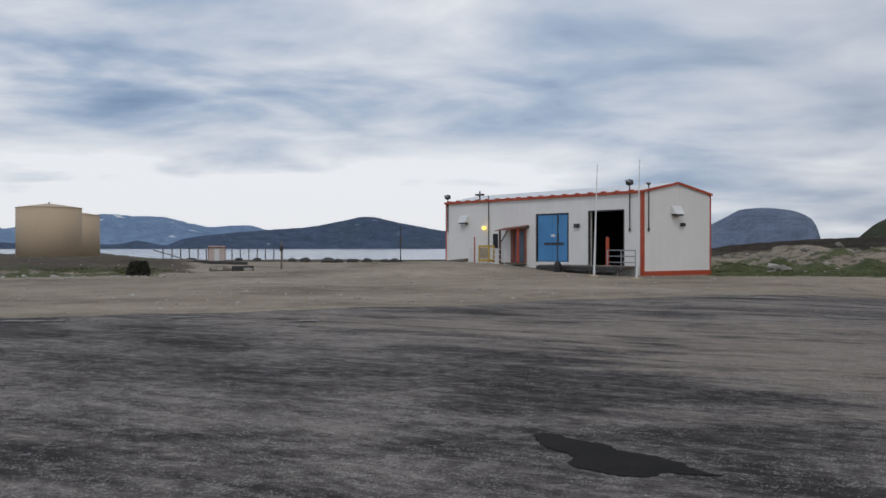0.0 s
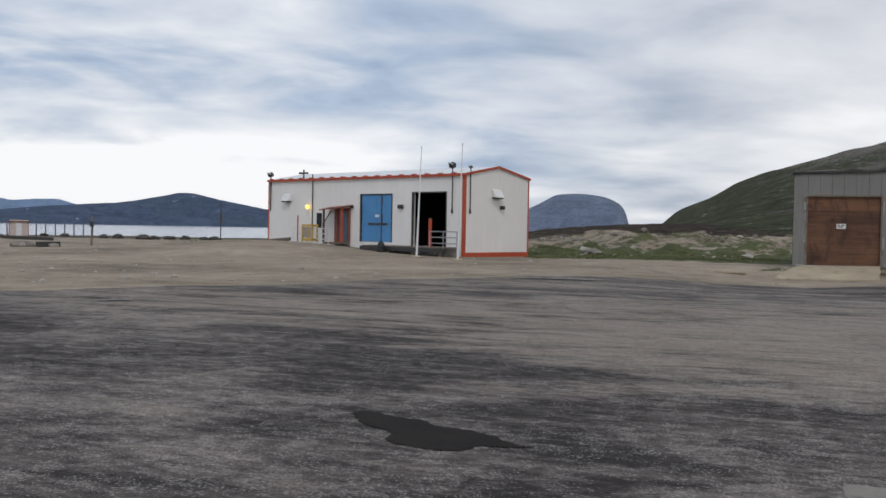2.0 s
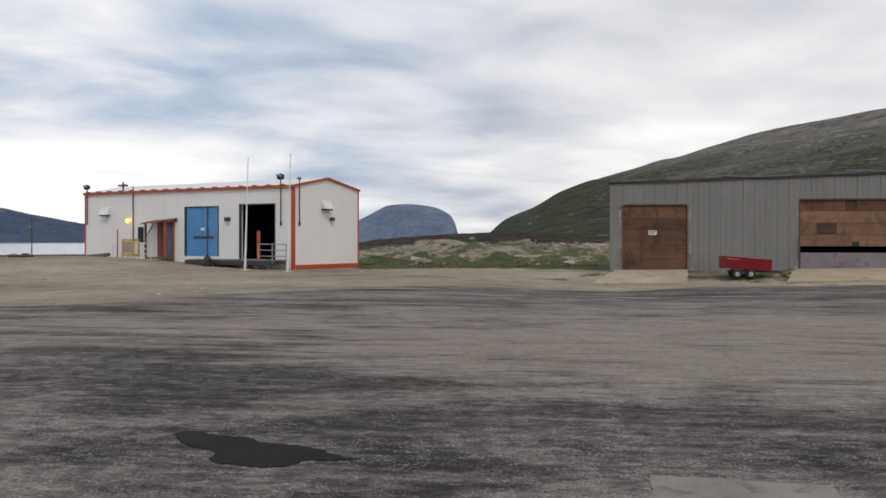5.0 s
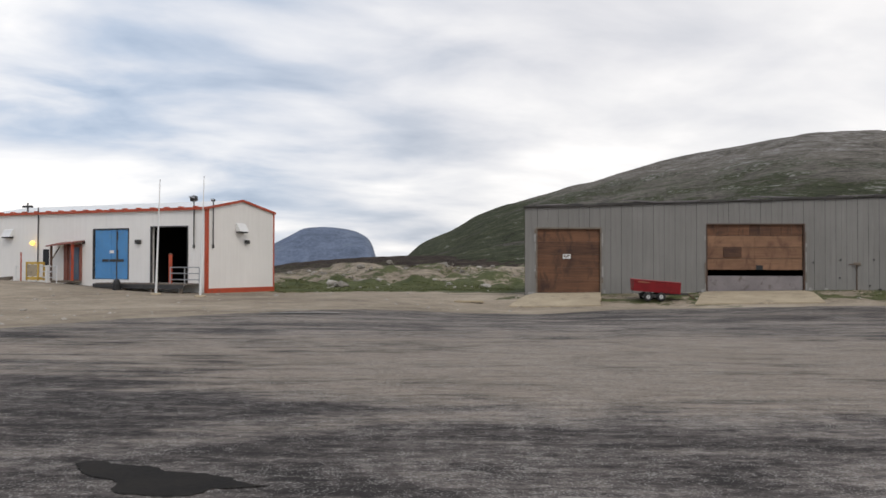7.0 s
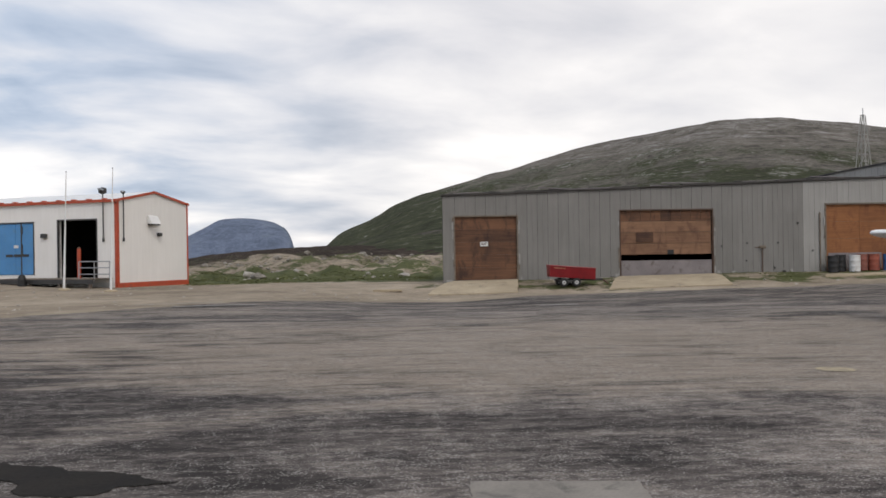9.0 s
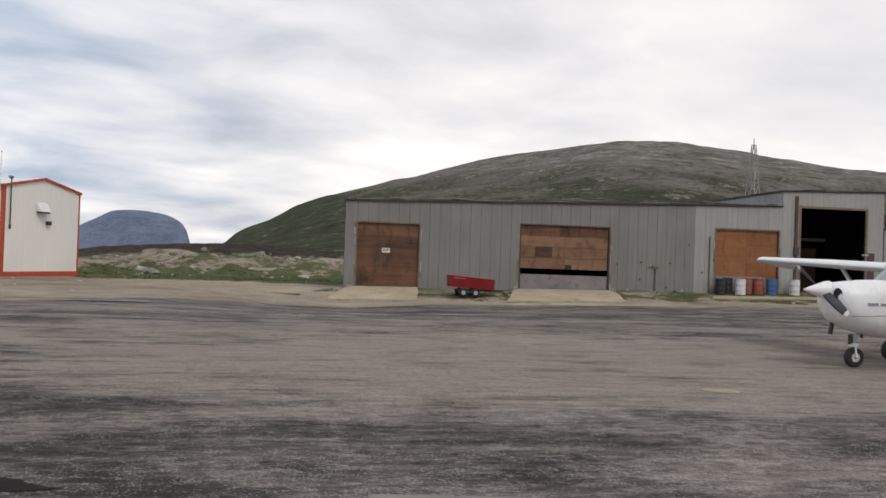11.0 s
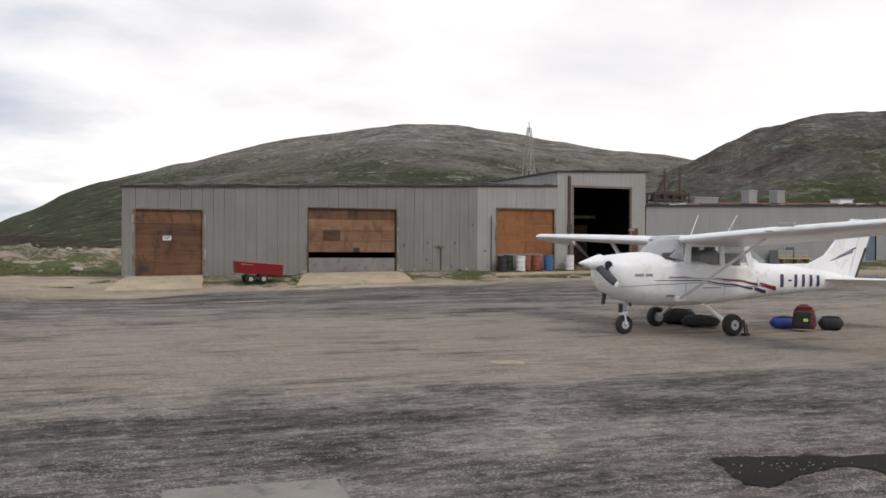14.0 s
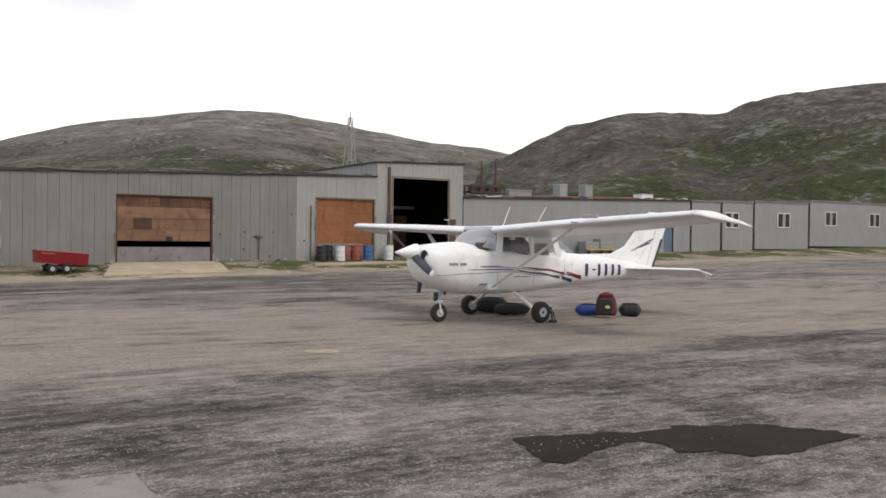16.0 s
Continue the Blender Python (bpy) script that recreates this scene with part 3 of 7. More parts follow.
def soil_share(x, y):
    r, az = math.hypot(x, y), math.degrees(math.atan2(x, y))
    s = 0.75 * smooth_step(48, 60, r) * (1 - smooth_step(-12, -8, az))
    s = max(s, 0.7 * smooth_step(90, 130, r))
    s = max(s, 0.48 * smooth_step(64, 80, r) * smooth_step(18, 22, az))
    deep = x * 0.5599 + y * 0.8286
    s = max(s, 0.40 * smooth_step(41, 44, deep) * smooth_step(31, 36, az))
    return max(s, 0.3 * smooth_step(44, 60, r))


AZ = [-180 + 2.5 * i for i in range(60)] + [-30 + 0.4 * i for i in range(325)] + [100 + 2.5 * i for i in range(32)]
RINGS = [4.0 * 1.035 ** i for i in range(207)]
ground = new("ground", polar_sheet(AZ, RINGS, land, (("grass", grass_share), ("soil", soil_share))))
ground.data.materials.append(GROUND)
tagged(ground, "brown gravel ground with patchy tundra grass and soil", "ground", kind="structure")


# worn and dark places of the asphalt: (along the hangar front, out from it, half length, half depth, tone)
OLD_REPAIRS = [(-7.7, 6.9, 1.7, 1.3, 0.9), (-3.9, 5.3, 0.8, 0.6, 0.8), (-3.9, 7.5, 0.6, 0.7, 0.5), (-6.3, 4.9, 0.9, 0.6, -0.8), (-15, 11.5, 3.0, 1.6, -0.6),
               (-5.7, 9.0, 1.9, 1.2, -0.6), (-4.0, 12.0, 1.6, 1.8, -0.5), (-6.1, 12.9, 2.4, 1.2, -0.8), (-1.6, 8.7, 2.3, 0.7, -0.7), (1.8, 8.6, 2.6, 0.7, -0.6),
               (6.6, 9.6, 2.6, 0.5, -0.9), (11.5, 9.7, 3.2, 0.5, -0.7), (2.3, 7.9, 1.4, 0.7, -0.5), (14, 33, 17, 6.0, -1.1), (16, 6.0, 3.0, 2.2, -0.4), (4.6, 6.2, 2.2, 1.7, -0.75), (-9.5, 13.5, 2.0, 1.6, 0.6)]


def dust_share(x, y):
    """Sand blown on to the apron: a broad band along the hangar front, thinner towards the gravel."""
    along = x * 0.8286 - y * 0.5599
    deep = x * 0.5599 + y * 0.8286
    front = 10.3 + 3.6 * smooth_step(-1, -7, along)
    loose = smooth_step(3, -5, along)
    band = (1 - 0.18 * loose) * smooth_step(front - 1.0 - 2.2 * loose, front + 1.0 + 1.6 * loose, deep) * (1 - 0.74 * smooth_step(16, 26, deep)) * smooth_step(-17, -9, along)
    open_side = 0.42 * smooth_step(13, 18, deep) * smooth_step(0, -6, along) * smooth_step(-26, -12, along)
    return max(band * 1.0, open_side) + 0.12 * smooth_step(4, 14, along) * smooth_step(0, 5, deep) * (1 - band)


def tone_share(x, y):
    along = x * 0.8286 - y * 0.5599
    deep = x * 0.5599 + y * 0.8286
    tone = 0.40 * smooth_step(-4, 2, along) - 0.55 * math.exp(-((along + 2.2) / 2.6) ** 2) * (1 - smooth_step(9, 12, deep)) + sum(k * math.exp(-((along - a) / p) ** 2 - ((deep - d) / q) ** 2) for a, d, p, q, k in OLD_REPAIRS)
    # a dark wheel track across the open side
    off = (x + 4.67) * 0.946 + (y - 20.3) * 0.325
    return tone - 0.8 * math.exp(-(off / 0.55) ** 2) * smooth_step(8, 11, y) * (1 - smooth_step(19, 23, y))


def apron_sheet():
    shares = [i / 80 for i in range(74)] + [0.93, 0.96, 0.98, 1.0]
    azimuths = [-180 + 4.0 * i for i in range(35)] + [-40 + 0.5 * i for i in range(301)] + [111 + 4.0 * i for i in range(17)]
    points, faces = [], []
    for s in shares:
        for az in azimuths:
            a = radians(az)
            far = apron_edge(az) * (1 + 0.022 * noise.noise((az * 0.35, 1.7, 0)) + 0.012 * noise.noise((az * 1.7, 4.2, 0)))
            r = max(0.02, s * far)
            x, y = r * math.sin(a), r * math.cos(a)
            points.append((x, y, land(x, y) + (0.022 if s < 1 else -0.02)))
    k = len(azimuths)
    for i in range(len(shares) - 1):
        for j in range(k):
            faces.append((i * k + j, (i + 1) * k + j, (i + 1) * k + (j + 1) % k, i * k + (j + 1) % k))
    me = bpy.data.meshes.new("apron")
    me.from_pydata(points, [], faces)
    for name, rule in (("dust", dust_share), ("tone", tone_share)):
        layer = me.attributes.new(name, "FLOAT", "POINT")
        layer.data.foreach_set("value", [rule(p[0], p[1]) for p in points])
    me.polygons.foreach_set("use_smooth", [True] * len(me.polygons))
    return me


apron = new("apron_pavement", apron_sheet())
apron.data.materials.append(ASPHALT)
tagged(apron, "dark worn asphalt apron with bands of pale dust", "pavement", kind="structure")

bm = bmesh.new()
sea_ring = [bm.verts.new((4900 * math.sin(i * math.pi / 32), 4900 * math.cos(i * math.pi / 32), SEA)) for i in range(64)]
bm.faces.new(sea_ring[::-1])
solo("water", bm, WATER, Matrix(), "pale grey calm fjord water behind the shore", "water", kind="structure")


def ridge(name, crest, foot, top, back, material, label, rugged=0.05, step=0.25, seed=0.0, lift=0.0, cells=26, shape=1.0):
    """A hill between two bearings: crest is a short table of (bearing, height in metres); foot, top, back: distances of its foot, crest line and far side."""
    azimuths = np.arange(crest[0][0], crest[-1][0] + step / 2, step)
    shares = [i / cells for i in range(cells + 1)]
    points, faces = [], []
    high = max(h for _, h in crest)
    for s in shares + [1 + i / 6 for i in range(1, 7)]:
        for az in azimuths:
            a = radians(az)
            wob = 1 + 0.05 * noise.noise((az * 0.12 + seed, 2.2, seed))
            h = flow(az, crest) * wob - lift
            r = foot + (top - foot) * s if s <= 1 else top + (back - top) * (s - 1)
            r *= wob
            k = (1 - (1 - s) ** 1.3) ** shape if s <= 1 else max(0.0, math.cos((s - 1) * math.pi / 2))
            x, y = r * math.sin(a), r * math.cos(a)
            q = 14.0 / high
            bump = noise.fractal((x * q * 0.14 + seed, y * q * 0.14, seed), 1.0, 2.1, 6)
            points.append((x, y, lift + h * k + rugged * high * bump * min(1, k * 2.5) * (1.0 if s < 0.92 or s > 1.08 else 0.35)))
    k = len(azimuths)
    rows = len(points) // k
    for i in range(rows - 1):
        for j in range(k - 1):
            faces.append((i * k + j, (i + 1) * k + j, (i + 1) * k + j + 1, i * k + j + 1))
    me = bpy.data.meshes.new(name)
    me.from_pydata(points, [], faces)
    me.materials.append(material)
    me.polygons.foreach_set("use_smooth", [True] * len(me.polygons))
    ob = new(name, me)
    return tagged(ob, label, "hill", kind="structure")


def rise(table, distance):
    """Crest heights from slopes in degrees at that distance."""
    return [(az, 1.63 + distance * math.tan(radians(el))) for az, el in table]


ridge("backdrop_mountain", rise([(-40, 0.2), (-30, 1.0), (-20.8, 1.0), (-15.7, 1.86), (-13.5, 1.78), (-11.9, 1.73), (-10.3, 1.34), (-9, 1.17), (-7, 1.29), (-6, 1.02), (-4, 0.7), (-1, 0.3)], 4300), 3500, 4300, 4700, HAZED_FARTHEST_ROCK,
      "far mountain range with haze blue in its colour and patches of snow", 0.10, 0.15, 3.0, SEA - 2)
ridge("backdrop_hill", rise([(-40, 0.2), (-26, 0.35), (-18, 0.12), (-14.5, 0.14), (-13.2, 0.31), (-11.9, 0.08), (-10.6, 0.49), (-8.3, 0.8), (-6, 0.98), (-2.9, 1.27), (-1.1, 1.62), (0.4, 1.84), (2.4, 1.42), (5.2, 0.93), (9, 0.3), (14, -0.05)], 3150), 2850, 3150, 3450, HAZED_FAR_ROCK,
      "dark hill across the fjord with haze blue in its colour and snow patches", 0.05, 0.12, 9.0, SEA - 1)
ridge("island_hill", rise([(19.2, -0.1), (20.2, 0.7), (21.2, 1.30), (22.1, 1.76), (22.9, 2.17), (24.1, 2.27), (25.7, 2.09), (26.65, 1.71), (27.05, 1.2), (27.3, 0.4), (27.45, -0.2)], 2500), 2300, 2500, 2900, HAZED_DOME_ROCK,
      "round bare rock island with a steep end and haze blue in its colour", 0.035, 0.06, 15.0, SEA - 1, shape=0.7)
ridge("heath_hill", rise([(28.0, -0.4), (29.1, 0.3), (30.2, 1.22), (32.2, 2.10), (33.8, 2.98), (36.8, 4.02), (40, 4.84), (44, 5.85), (48.9, 6.86), (51.7, 7.30), (54.6, 7.47), (58.3, 7.24), (61.5, 6.68), (66, 5.95), (70.8, 5.32), (78, 4.3), (90, 3)], 420), 150, 420, 620, HEATH,
      "rounded heath hill of grey rock and dull green", 0.022, 0.2, 21.0, 0.0, 80)
ridge("rocky_hill", rise([(68.3, 2.0), (69.4, 4.2), (71.2, 5.15), (73.9, 6.28), (76.5, 7.26), (78.4, 7.66), (81.2, 7.60), (83.5, 7.50), (84.8, 7.86), (87.6, 8.46), (90, 8.75), (92.6, 8.96), (100, 9.3), (115, 8)], 260), 110, 260, 420, CRAG,
      "steep rocky hill with grassy ledges", 0.062, 0.2, 33.0, 0.5, 90)
ridge("peat_ridge", rise([(17, -0.6), (20.5, -0.25), (22, 0.02), (24.5, 0.25), (27, 0.42), (29.5, 0.5), (33, 0.55), (40, 0.6), (46, 0.4)], 200), 125, 200, 260, BROWN_RIDGE,
      "low dark brown peat ridge behind the grass", 0.10, 0.3, 41.0, -1.0)


# ---- sheds ----
def siding_sheet(u0, u1, z0, z1, ribs, depth, slope=0.0, rib=0.035):
    """One sheet of ribbed metal on the plane y = 0, facing -y, from u0 to u1; slope: how the top rises from u0 to u1."""
    bm = bmesh.new()
    wide = u1 - u0
    outline = [(u0, 0.0)]
    for i in range(ribs):
        c = u0 + wide * (i + 0.5) / ribs
        half = min(rib, wide / ribs * 0.3)
        outline += [(c - half * 1.6, 0.0), (c - half, -depth), (c + half, -depth), (c + half * 1.6, 0.0)]
    outline.append((u1, 0.0))
    low = [bm.verts.new((u, y - 0.004, z0)) for u, y in outline]
    top = [bm.verts.new((u, y - 0.004, z1 + slope * (u - u0))) for u, y in outline]
    for i in range(len(outline) - 1):
        bm.faces.new((low[i], low[i + 1], top[i + 1], top[i]))
    # folded top and side edges
    lip = [bm.verts.new((u, 0.03, z1 + slope * (u - u0))) for u, _ in outline]
    for i in range(len(outline) - 1):
        bm.faces.new((top[i], top[i + 1], lip[i + 1], lip[i]))
    return bm


def clad(parent, turn, u0, u1, bottom, top, openings, width, ribs, depth, material, name="siding_panel", gap=0.008, rib=0.035):
    """Cover a wall with sheets; bottom, top: functions of u; openings: (u0, u1, z0, z1). turn: the wall's place in its building."""
    cuts = {u0, u1}
    for a, b, _, _ in openings:
        cuts |= {max(u0, min(u1, a)), max(u0, min(u1, b))}
    cuts = sorted(cuts)
    for a, b in zip(cuts, cuts[1:]):
        count = max(1, round((b - a) / width))
        for i in range(count):
            p, q = a + (b - a) * i / count + gap, a + (b - a) * (i + 1) / count - gap
            mid = (p + q) / 2
            slope = (top(q) - top(p)) / (q - p)
            spans = [(bottom(mid), top(p))]
            for oa, ob, za, zb in openings:
                if oa <= mid <= ob:
                    spans = [(bottom(mid), za)] if za > bottom(mid) + 0.1 else []
                    if zb < top(mid):
                        spans.append((zb, top(p)))
            for za, zb in spans:
                off = random.uniform(-0.004, 0.004)
                bm = siding_sheet(p, q, za, zb + random.uniform(-0.012, 0.012), max(1, round(ribs * (q - p) / width)), depth, slope, rib)
                bmesh.ops.transform(bm, matrix=turn @ Matrix.Translation((0, off, 0)), verts=bm.verts)
                part(name, bm, material, parent)


def core_wall(parent, u0, u1, bottom, top, openings, thick, material, turn=None, name="wall"):
    """The wall behind the sheets, one length after another round its openings."""
    cuts = sorted({u0, u1} | {max(u0, min(u1, c)) for a, b, _, _ in openings for c in (a, b)})
    for a, b in zip(cuts, cuts[1:]):
        mid = (a + b) / 2
        hole = [o for o in openings if o[0] <= mid <= o[1]]
        spans = [(bottom, None)] if not hole else [(bottom, hole[0][2]), (hole[0][3], None)]
        for za, zb in spans:
            ends = (zb, zb) if zb is not None else (top(a), top(b))
            if min(ends) > za + 0.02:
                ring = [(a, 0.018, za), (b, 0.018, za), (b, 0.018, ends[1]), (a, 0.018, ends[0])]
                bm = loft([ring, [(x, thick, z) for x, y, z in ring]])
                if turn is not None:
                    bmesh.ops.transform(bm, matrix=turn, verts=bm.verts)
                part(name, bm, material, parent)


def sheet_door(parent, u0, u1, z0, z1, rows, columns, material, inset=0.10, label="", name="door"):
    """A closed door of plywood sheets set back in its opening."""
    door = part(name, box((u0 + 0.01, inset + 0.02, z0), (u1 - 0.01, inset + 0.07, z1)), OLD_WOOD, parent, label)
    for i in range(rows):
        for j in range(columns):
            a, b = u0 + (u1 - u0) * j / columns, u0 + (u1 - u0) * (j + 1) / columns
            c, d = z0 + (z1 - z0) * i / rows, z0 + (z1 - z0) * (i + 1) / rows
            push = random.uniform(0, 0.012)
            part("plywood_sheet", box((a + 0.006, inset - push, c + 0.006), (b - 0.006, inset + 0.02, d - 0.006)), material, door)
    return door


def timber_frame(parent, u0, u1, z0, z1, material, wide=0.10, depth=0.14):
    for lo, hi in (((u0 - wide, -0.03, z0), (u0, depth, z1 + wide)), ((u1, -0.03, z0), (u1 + wide, depth, z1 + wide)), ((u0, -0.03, z1), (u1, depth, z1 + wide))):
        part("door_frame", box(lo, hi, 0.008), material, parent)


def ragged_edge(parent, u0, u1, top, material, count, out=0.12):
    """A worn roof edge: lengths of lapped tar felt, some lifted."""
    for i in range(count):
        a, b = u0 + (u1 - u0) * i / count, u0 + (u1 - u0) * (i + 1) / count
        t = random.uniform(0.04, 0.13)
        bm = box((a - 0.08, -out, 0), (b + 0.08, 0.5, t), 0.015)
        za = top((a + b) / 2) + random.uniform(0.01, 0.06)
        tilt = math.atan2(top(b) - top(a), b - a) + random.uniform(-0.008, 0.008)
        m = Matrix.Translation(((a + b) / 2, 0, za)) @ Matrix.Rotation(-tilt, 4, "Y") @ Matrix.Translation((-(a + b) / 2, 0, 0))
        bmesh.ops.transform(bm, matrix=m, verts=bm.verts)
        part("roof_edge", bm, material, parent)


# ---- the grey hangar ----
hangar = thing("hangar", HANGAR, "long weathered grey metal hangar with plywood doors", "hangar")
def eave(u):
    return 4.58 + 0.0300 * u
def foot_z(u):
    return -0.02 + 0.0135 * u


DOOR_ONE = (0.66, 3.96, 0.12, 3.50)
DOOR_TWO = (9.57, 14.55, 0.16, 3.72)
DOOR_THREE = (20.83, 24.60, 0.22, 3.92)
DOOR_FOUR = (25.95, 29.98, 0.38, 5.34)
LONG_OPEN = [DOOR_ONE, DOOR_TWO, DOOR_THREE]
core_wall(hangar, 0, 24.80, -0.3, eave, LONG_OPEN, 0.16, SHADED_INSIDE)
core_wall(hangar, 24.80, 31.10, -0.3, lambda u: 6.22 + 0.03 * (u - 24.8), [DOOR_FOUR], 0.16, SHADED_INSIDE)
clad(hangar, Matrix(), 0, 19.55, foot_z, eave, LONG_OPEN, 0.57, 1, -0.008, GREY_SIDING, gap=0.006, rib=0.008)
clad(hangar, Matrix(), 19.55, 24.80, foot_z, eave, LONG_OPEN, 0.60, 1, -0.006, PALE_SIDING, gap=0.004, rib=0.007)
clad(hangar, Matrix(), 24.80, 31.10, foot_z, lambda u: 6.22 + 0.03 * (u - 24.8), [DOOR_FOUR], 0.66, 1, -0.006, PALE_SIDING, gap=0.003, rib=0.007)
LEFT_SIDE = Matrix.Rotation(radians(-97), 4, "Z")
core_wall(hangar, -16, -0.02, -0.4, lambda u: 4.56, [], 0.16, SHADED_INSIDE, LEFT_SIDE)
clad(hangar, LEFT_SIDE, -16, -0.02, lambda u: -0.1, lambda u: 4.56, [], 0.62, 2, 0.012, GREY_SIDING)
TALL_SIDE = Matrix.Translation((24.80, 0, 0)) @ Matrix.Rotation(radians(-90), 4, "Z")
clad(hangar, TALL_SIDE, -14, -0.02, lambda u: 4.9, lambda u: 6.20, [], 0.66, 3, 0.010, PALE_SIDING)
part("wall", box((24.9, 0.2, 4.5), (25.05, 14, 6.18)), SHADED_INSIDE, hangar)
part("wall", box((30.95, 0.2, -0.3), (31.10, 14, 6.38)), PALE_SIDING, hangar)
part("wall", box((2.0, 15.8, -0.4), (31.1, 16.0, 5.2)), SHADED_INSIDE, hangar)
part("wall", box((24.6, 0.2, -0.3), (24.78, 15.8, 5.2)), SHADED_INSIDE, hangar)
# unseen back wall, added to keep daylight out of the tall bay
part("wall", box((24.79, 13.8, -0.3), (30.94, 14.0, 6.15)), SHADED_INSIDE, hangar)
# added lining: covers the pale wall with painted indoor shade
part("inner_lining", box((30.80, 0.2, 0.0), (30.94, 13.8, 6.2)), SHADED_INSIDE, hangar)
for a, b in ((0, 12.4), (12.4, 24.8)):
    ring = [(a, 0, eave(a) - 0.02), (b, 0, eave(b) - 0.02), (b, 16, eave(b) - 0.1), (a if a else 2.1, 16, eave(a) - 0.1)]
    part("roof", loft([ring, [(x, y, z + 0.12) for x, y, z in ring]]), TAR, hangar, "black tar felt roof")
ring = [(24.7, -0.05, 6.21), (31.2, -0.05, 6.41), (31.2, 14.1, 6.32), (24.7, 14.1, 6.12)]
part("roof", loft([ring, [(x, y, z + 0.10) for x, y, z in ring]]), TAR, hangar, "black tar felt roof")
part("floor", box((2.2, 0.2, -0.3), (31.0, 15.8, 0.02)), SHADED_INSIDE, hangar)
ragged_edge(hangar, 0, 24.75, eave, TAR, 19)
ragged_edge(hangar, 24.72, 31.2, lambda u: 6.22 + 0.03 * (u - 24.8), TAR, 5)
# timber flashing strips blown loose on the roof
for u, length, lift, turn in ((6.5, 2.6, 0.16, 3), (8.0, 2.4, 0.12, -2), (13.5, 3.2, 0.18, 1), (17.5, 2.2, 0.15, -2), (21.5, 2.8, 0.17, 2)):
    bm = box((-length / 2, -0.06, 0), (length / 2, 0.16, 0.05), 0.006)
    bmesh.ops.transform(bm, matrix=Matrix.Translation((u, 0.15, eave(u) + lift)) @ Matrix.Rotation(radians(turn), 4, "Y"), verts=bm.verts)
    part("flashing", bm, GREY_BOARD, hangar)

door = sheet_door(hangar, *DOOR_ONE, 5, 1, PLYWOOD, label="brown weathered plywood door")
sign = part("sign", box((2.00, 0.045, 1.93), (2.42, 0.075, 2.17)), WHITE_PAINT, door, "small white sign with dark marks")
for a, b, z in ((2.04, 2.16, 2.08), (2.20, 2.38, 2.08), (2.05, 2.30, 2.00)):
    part("sign_mark", box((a, 0.036, z), (b, 0.0446, z + 0.045)), RUST, door)
timber_frame(hangar, *DOOR_ONE, OLD_WOOD, 0.08)

door = part("door", box((9.58, 0.13, 1.36), (14.54, 0.18, 3.70)), OLD_WOOD, hangar, "pale brown plywood hangar door, raised a little")
for i in range(9):
    a = 9.60 + 0.547 * i
    part("plank", box((a, 0.10 - random.uniform(0, 0.012), 3.16), (a + 0.53, 0.13, 3.70)), PLYWOOD, door)
for i, (za, zb) in enumerate(((1.36, 1.94), (1.96, 2.54), (2.56, 3.14))):
    for j in range(2):
        a = 9.60 + 2.46 * j
        part("plywood_sheet", box((a, 0.10 - random.uniform(0, 0.01), za), (a + 2.45, 0.13, zb)), PLYWOOD_PALE, door)
part("patch", box((10.42, 0.055, 2.02), (11.36, 0.085, 2.56), 0.006), PLYWOOD, door, "darker square plywood patch")
# black block stands in for the shade in a slot of the door
part("notch", box((12.12, 0.050, 1.36), (12.46, 0.085, 1.60)), BLACK, door)
part("lower_board", box((9.60, 0.06, 0.22), (14.52, 0.14, 1.04), 0.01), GREY_BOARD, hangar, "grey board across the foot of the door")
timber_frame(hangar, *DOOR_TWO, RUST, 0.07)

door = sheet_door(hangar, *DOOR_THREE, 4, 2, PLYWOOD_ORANGE, label="orange brown plywood door")
part("kick_board", box((20.95, 0.05, 0.40), (23.9, 0.078, 1.30), 0.006), GREY_BOARD, door, "pale scuffed board")
timber_frame(hangar, *DOOR_THREE, OLD_WOOD, 0.09)
part("downpipe", rod((20.45, -0.07, 0.3), (20.45, -0.07, 3.5), 0.04), OLD_WOOD, hangar)
timber_frame(hangar, *DOOR_FOUR, OLD_WOOD, 0.13)
part("door_track", box((25.55, -0.10, 0.5), (25.72, -0.03, 6.0), 0.01), RUST, hangar)
part("door_roller", box((25.50, -0.16, 2.6), (25.78, -0.04, 3.1), 0.02), DARK_STEEL, hangar)
part("jamb_board", box((30.10, -0.05, 0.4), (30.55, -0.01, 2.9), 0.01), RUST, hangar)
part("shelf_unit", box((28.6, 5.0, 0.0), (29.9, 5.8, 3.2), 0.02), PLYWOOD, hangar)
part("beam", box((26.0, 4.0, 3.6), (29.9, 4.15, 3.8)), OLD_WOOD, hangar)
# small fittings on the wall
part("valve_box", box((17.10, -0.12, 1.60), (17.45, -0.03, 1.76), 0.02), OLD_WOOD, hangar)
part("valve_pipe", rod((17.25, -0.07, 0.3), (17.25, -0.07, 1.6), 0.025), RUST, hangar)
part("valve_pipe", rod((17.10, -0.07, 1.66), (16.85, -0.07, 1.66), 0.02), RUST, hangar)
for u, z in ((16.4, 1.85), (18.1, 1.85), (16.35, 0.9), (15.0, 1.7), (19.2, 2.9), (20.0, 1.4), (17.9, 0.5)):
    part("wall_bracket", box((u, -0.06, z), (u + 0.08, -0.02, z + 0.10), 0.01), DARK_STEEL, hangar)
for u in (4.15, 9.25, 14.8, 18.8):
    part("torn_sheet", box((u, -0.04, foot_z(u) + 0.05), (u + random.uniform(0.08, 0.2), -0.03, foot_z(u) + random.uniform(0.15, 0.35))), PALE_SIDING, hangar)


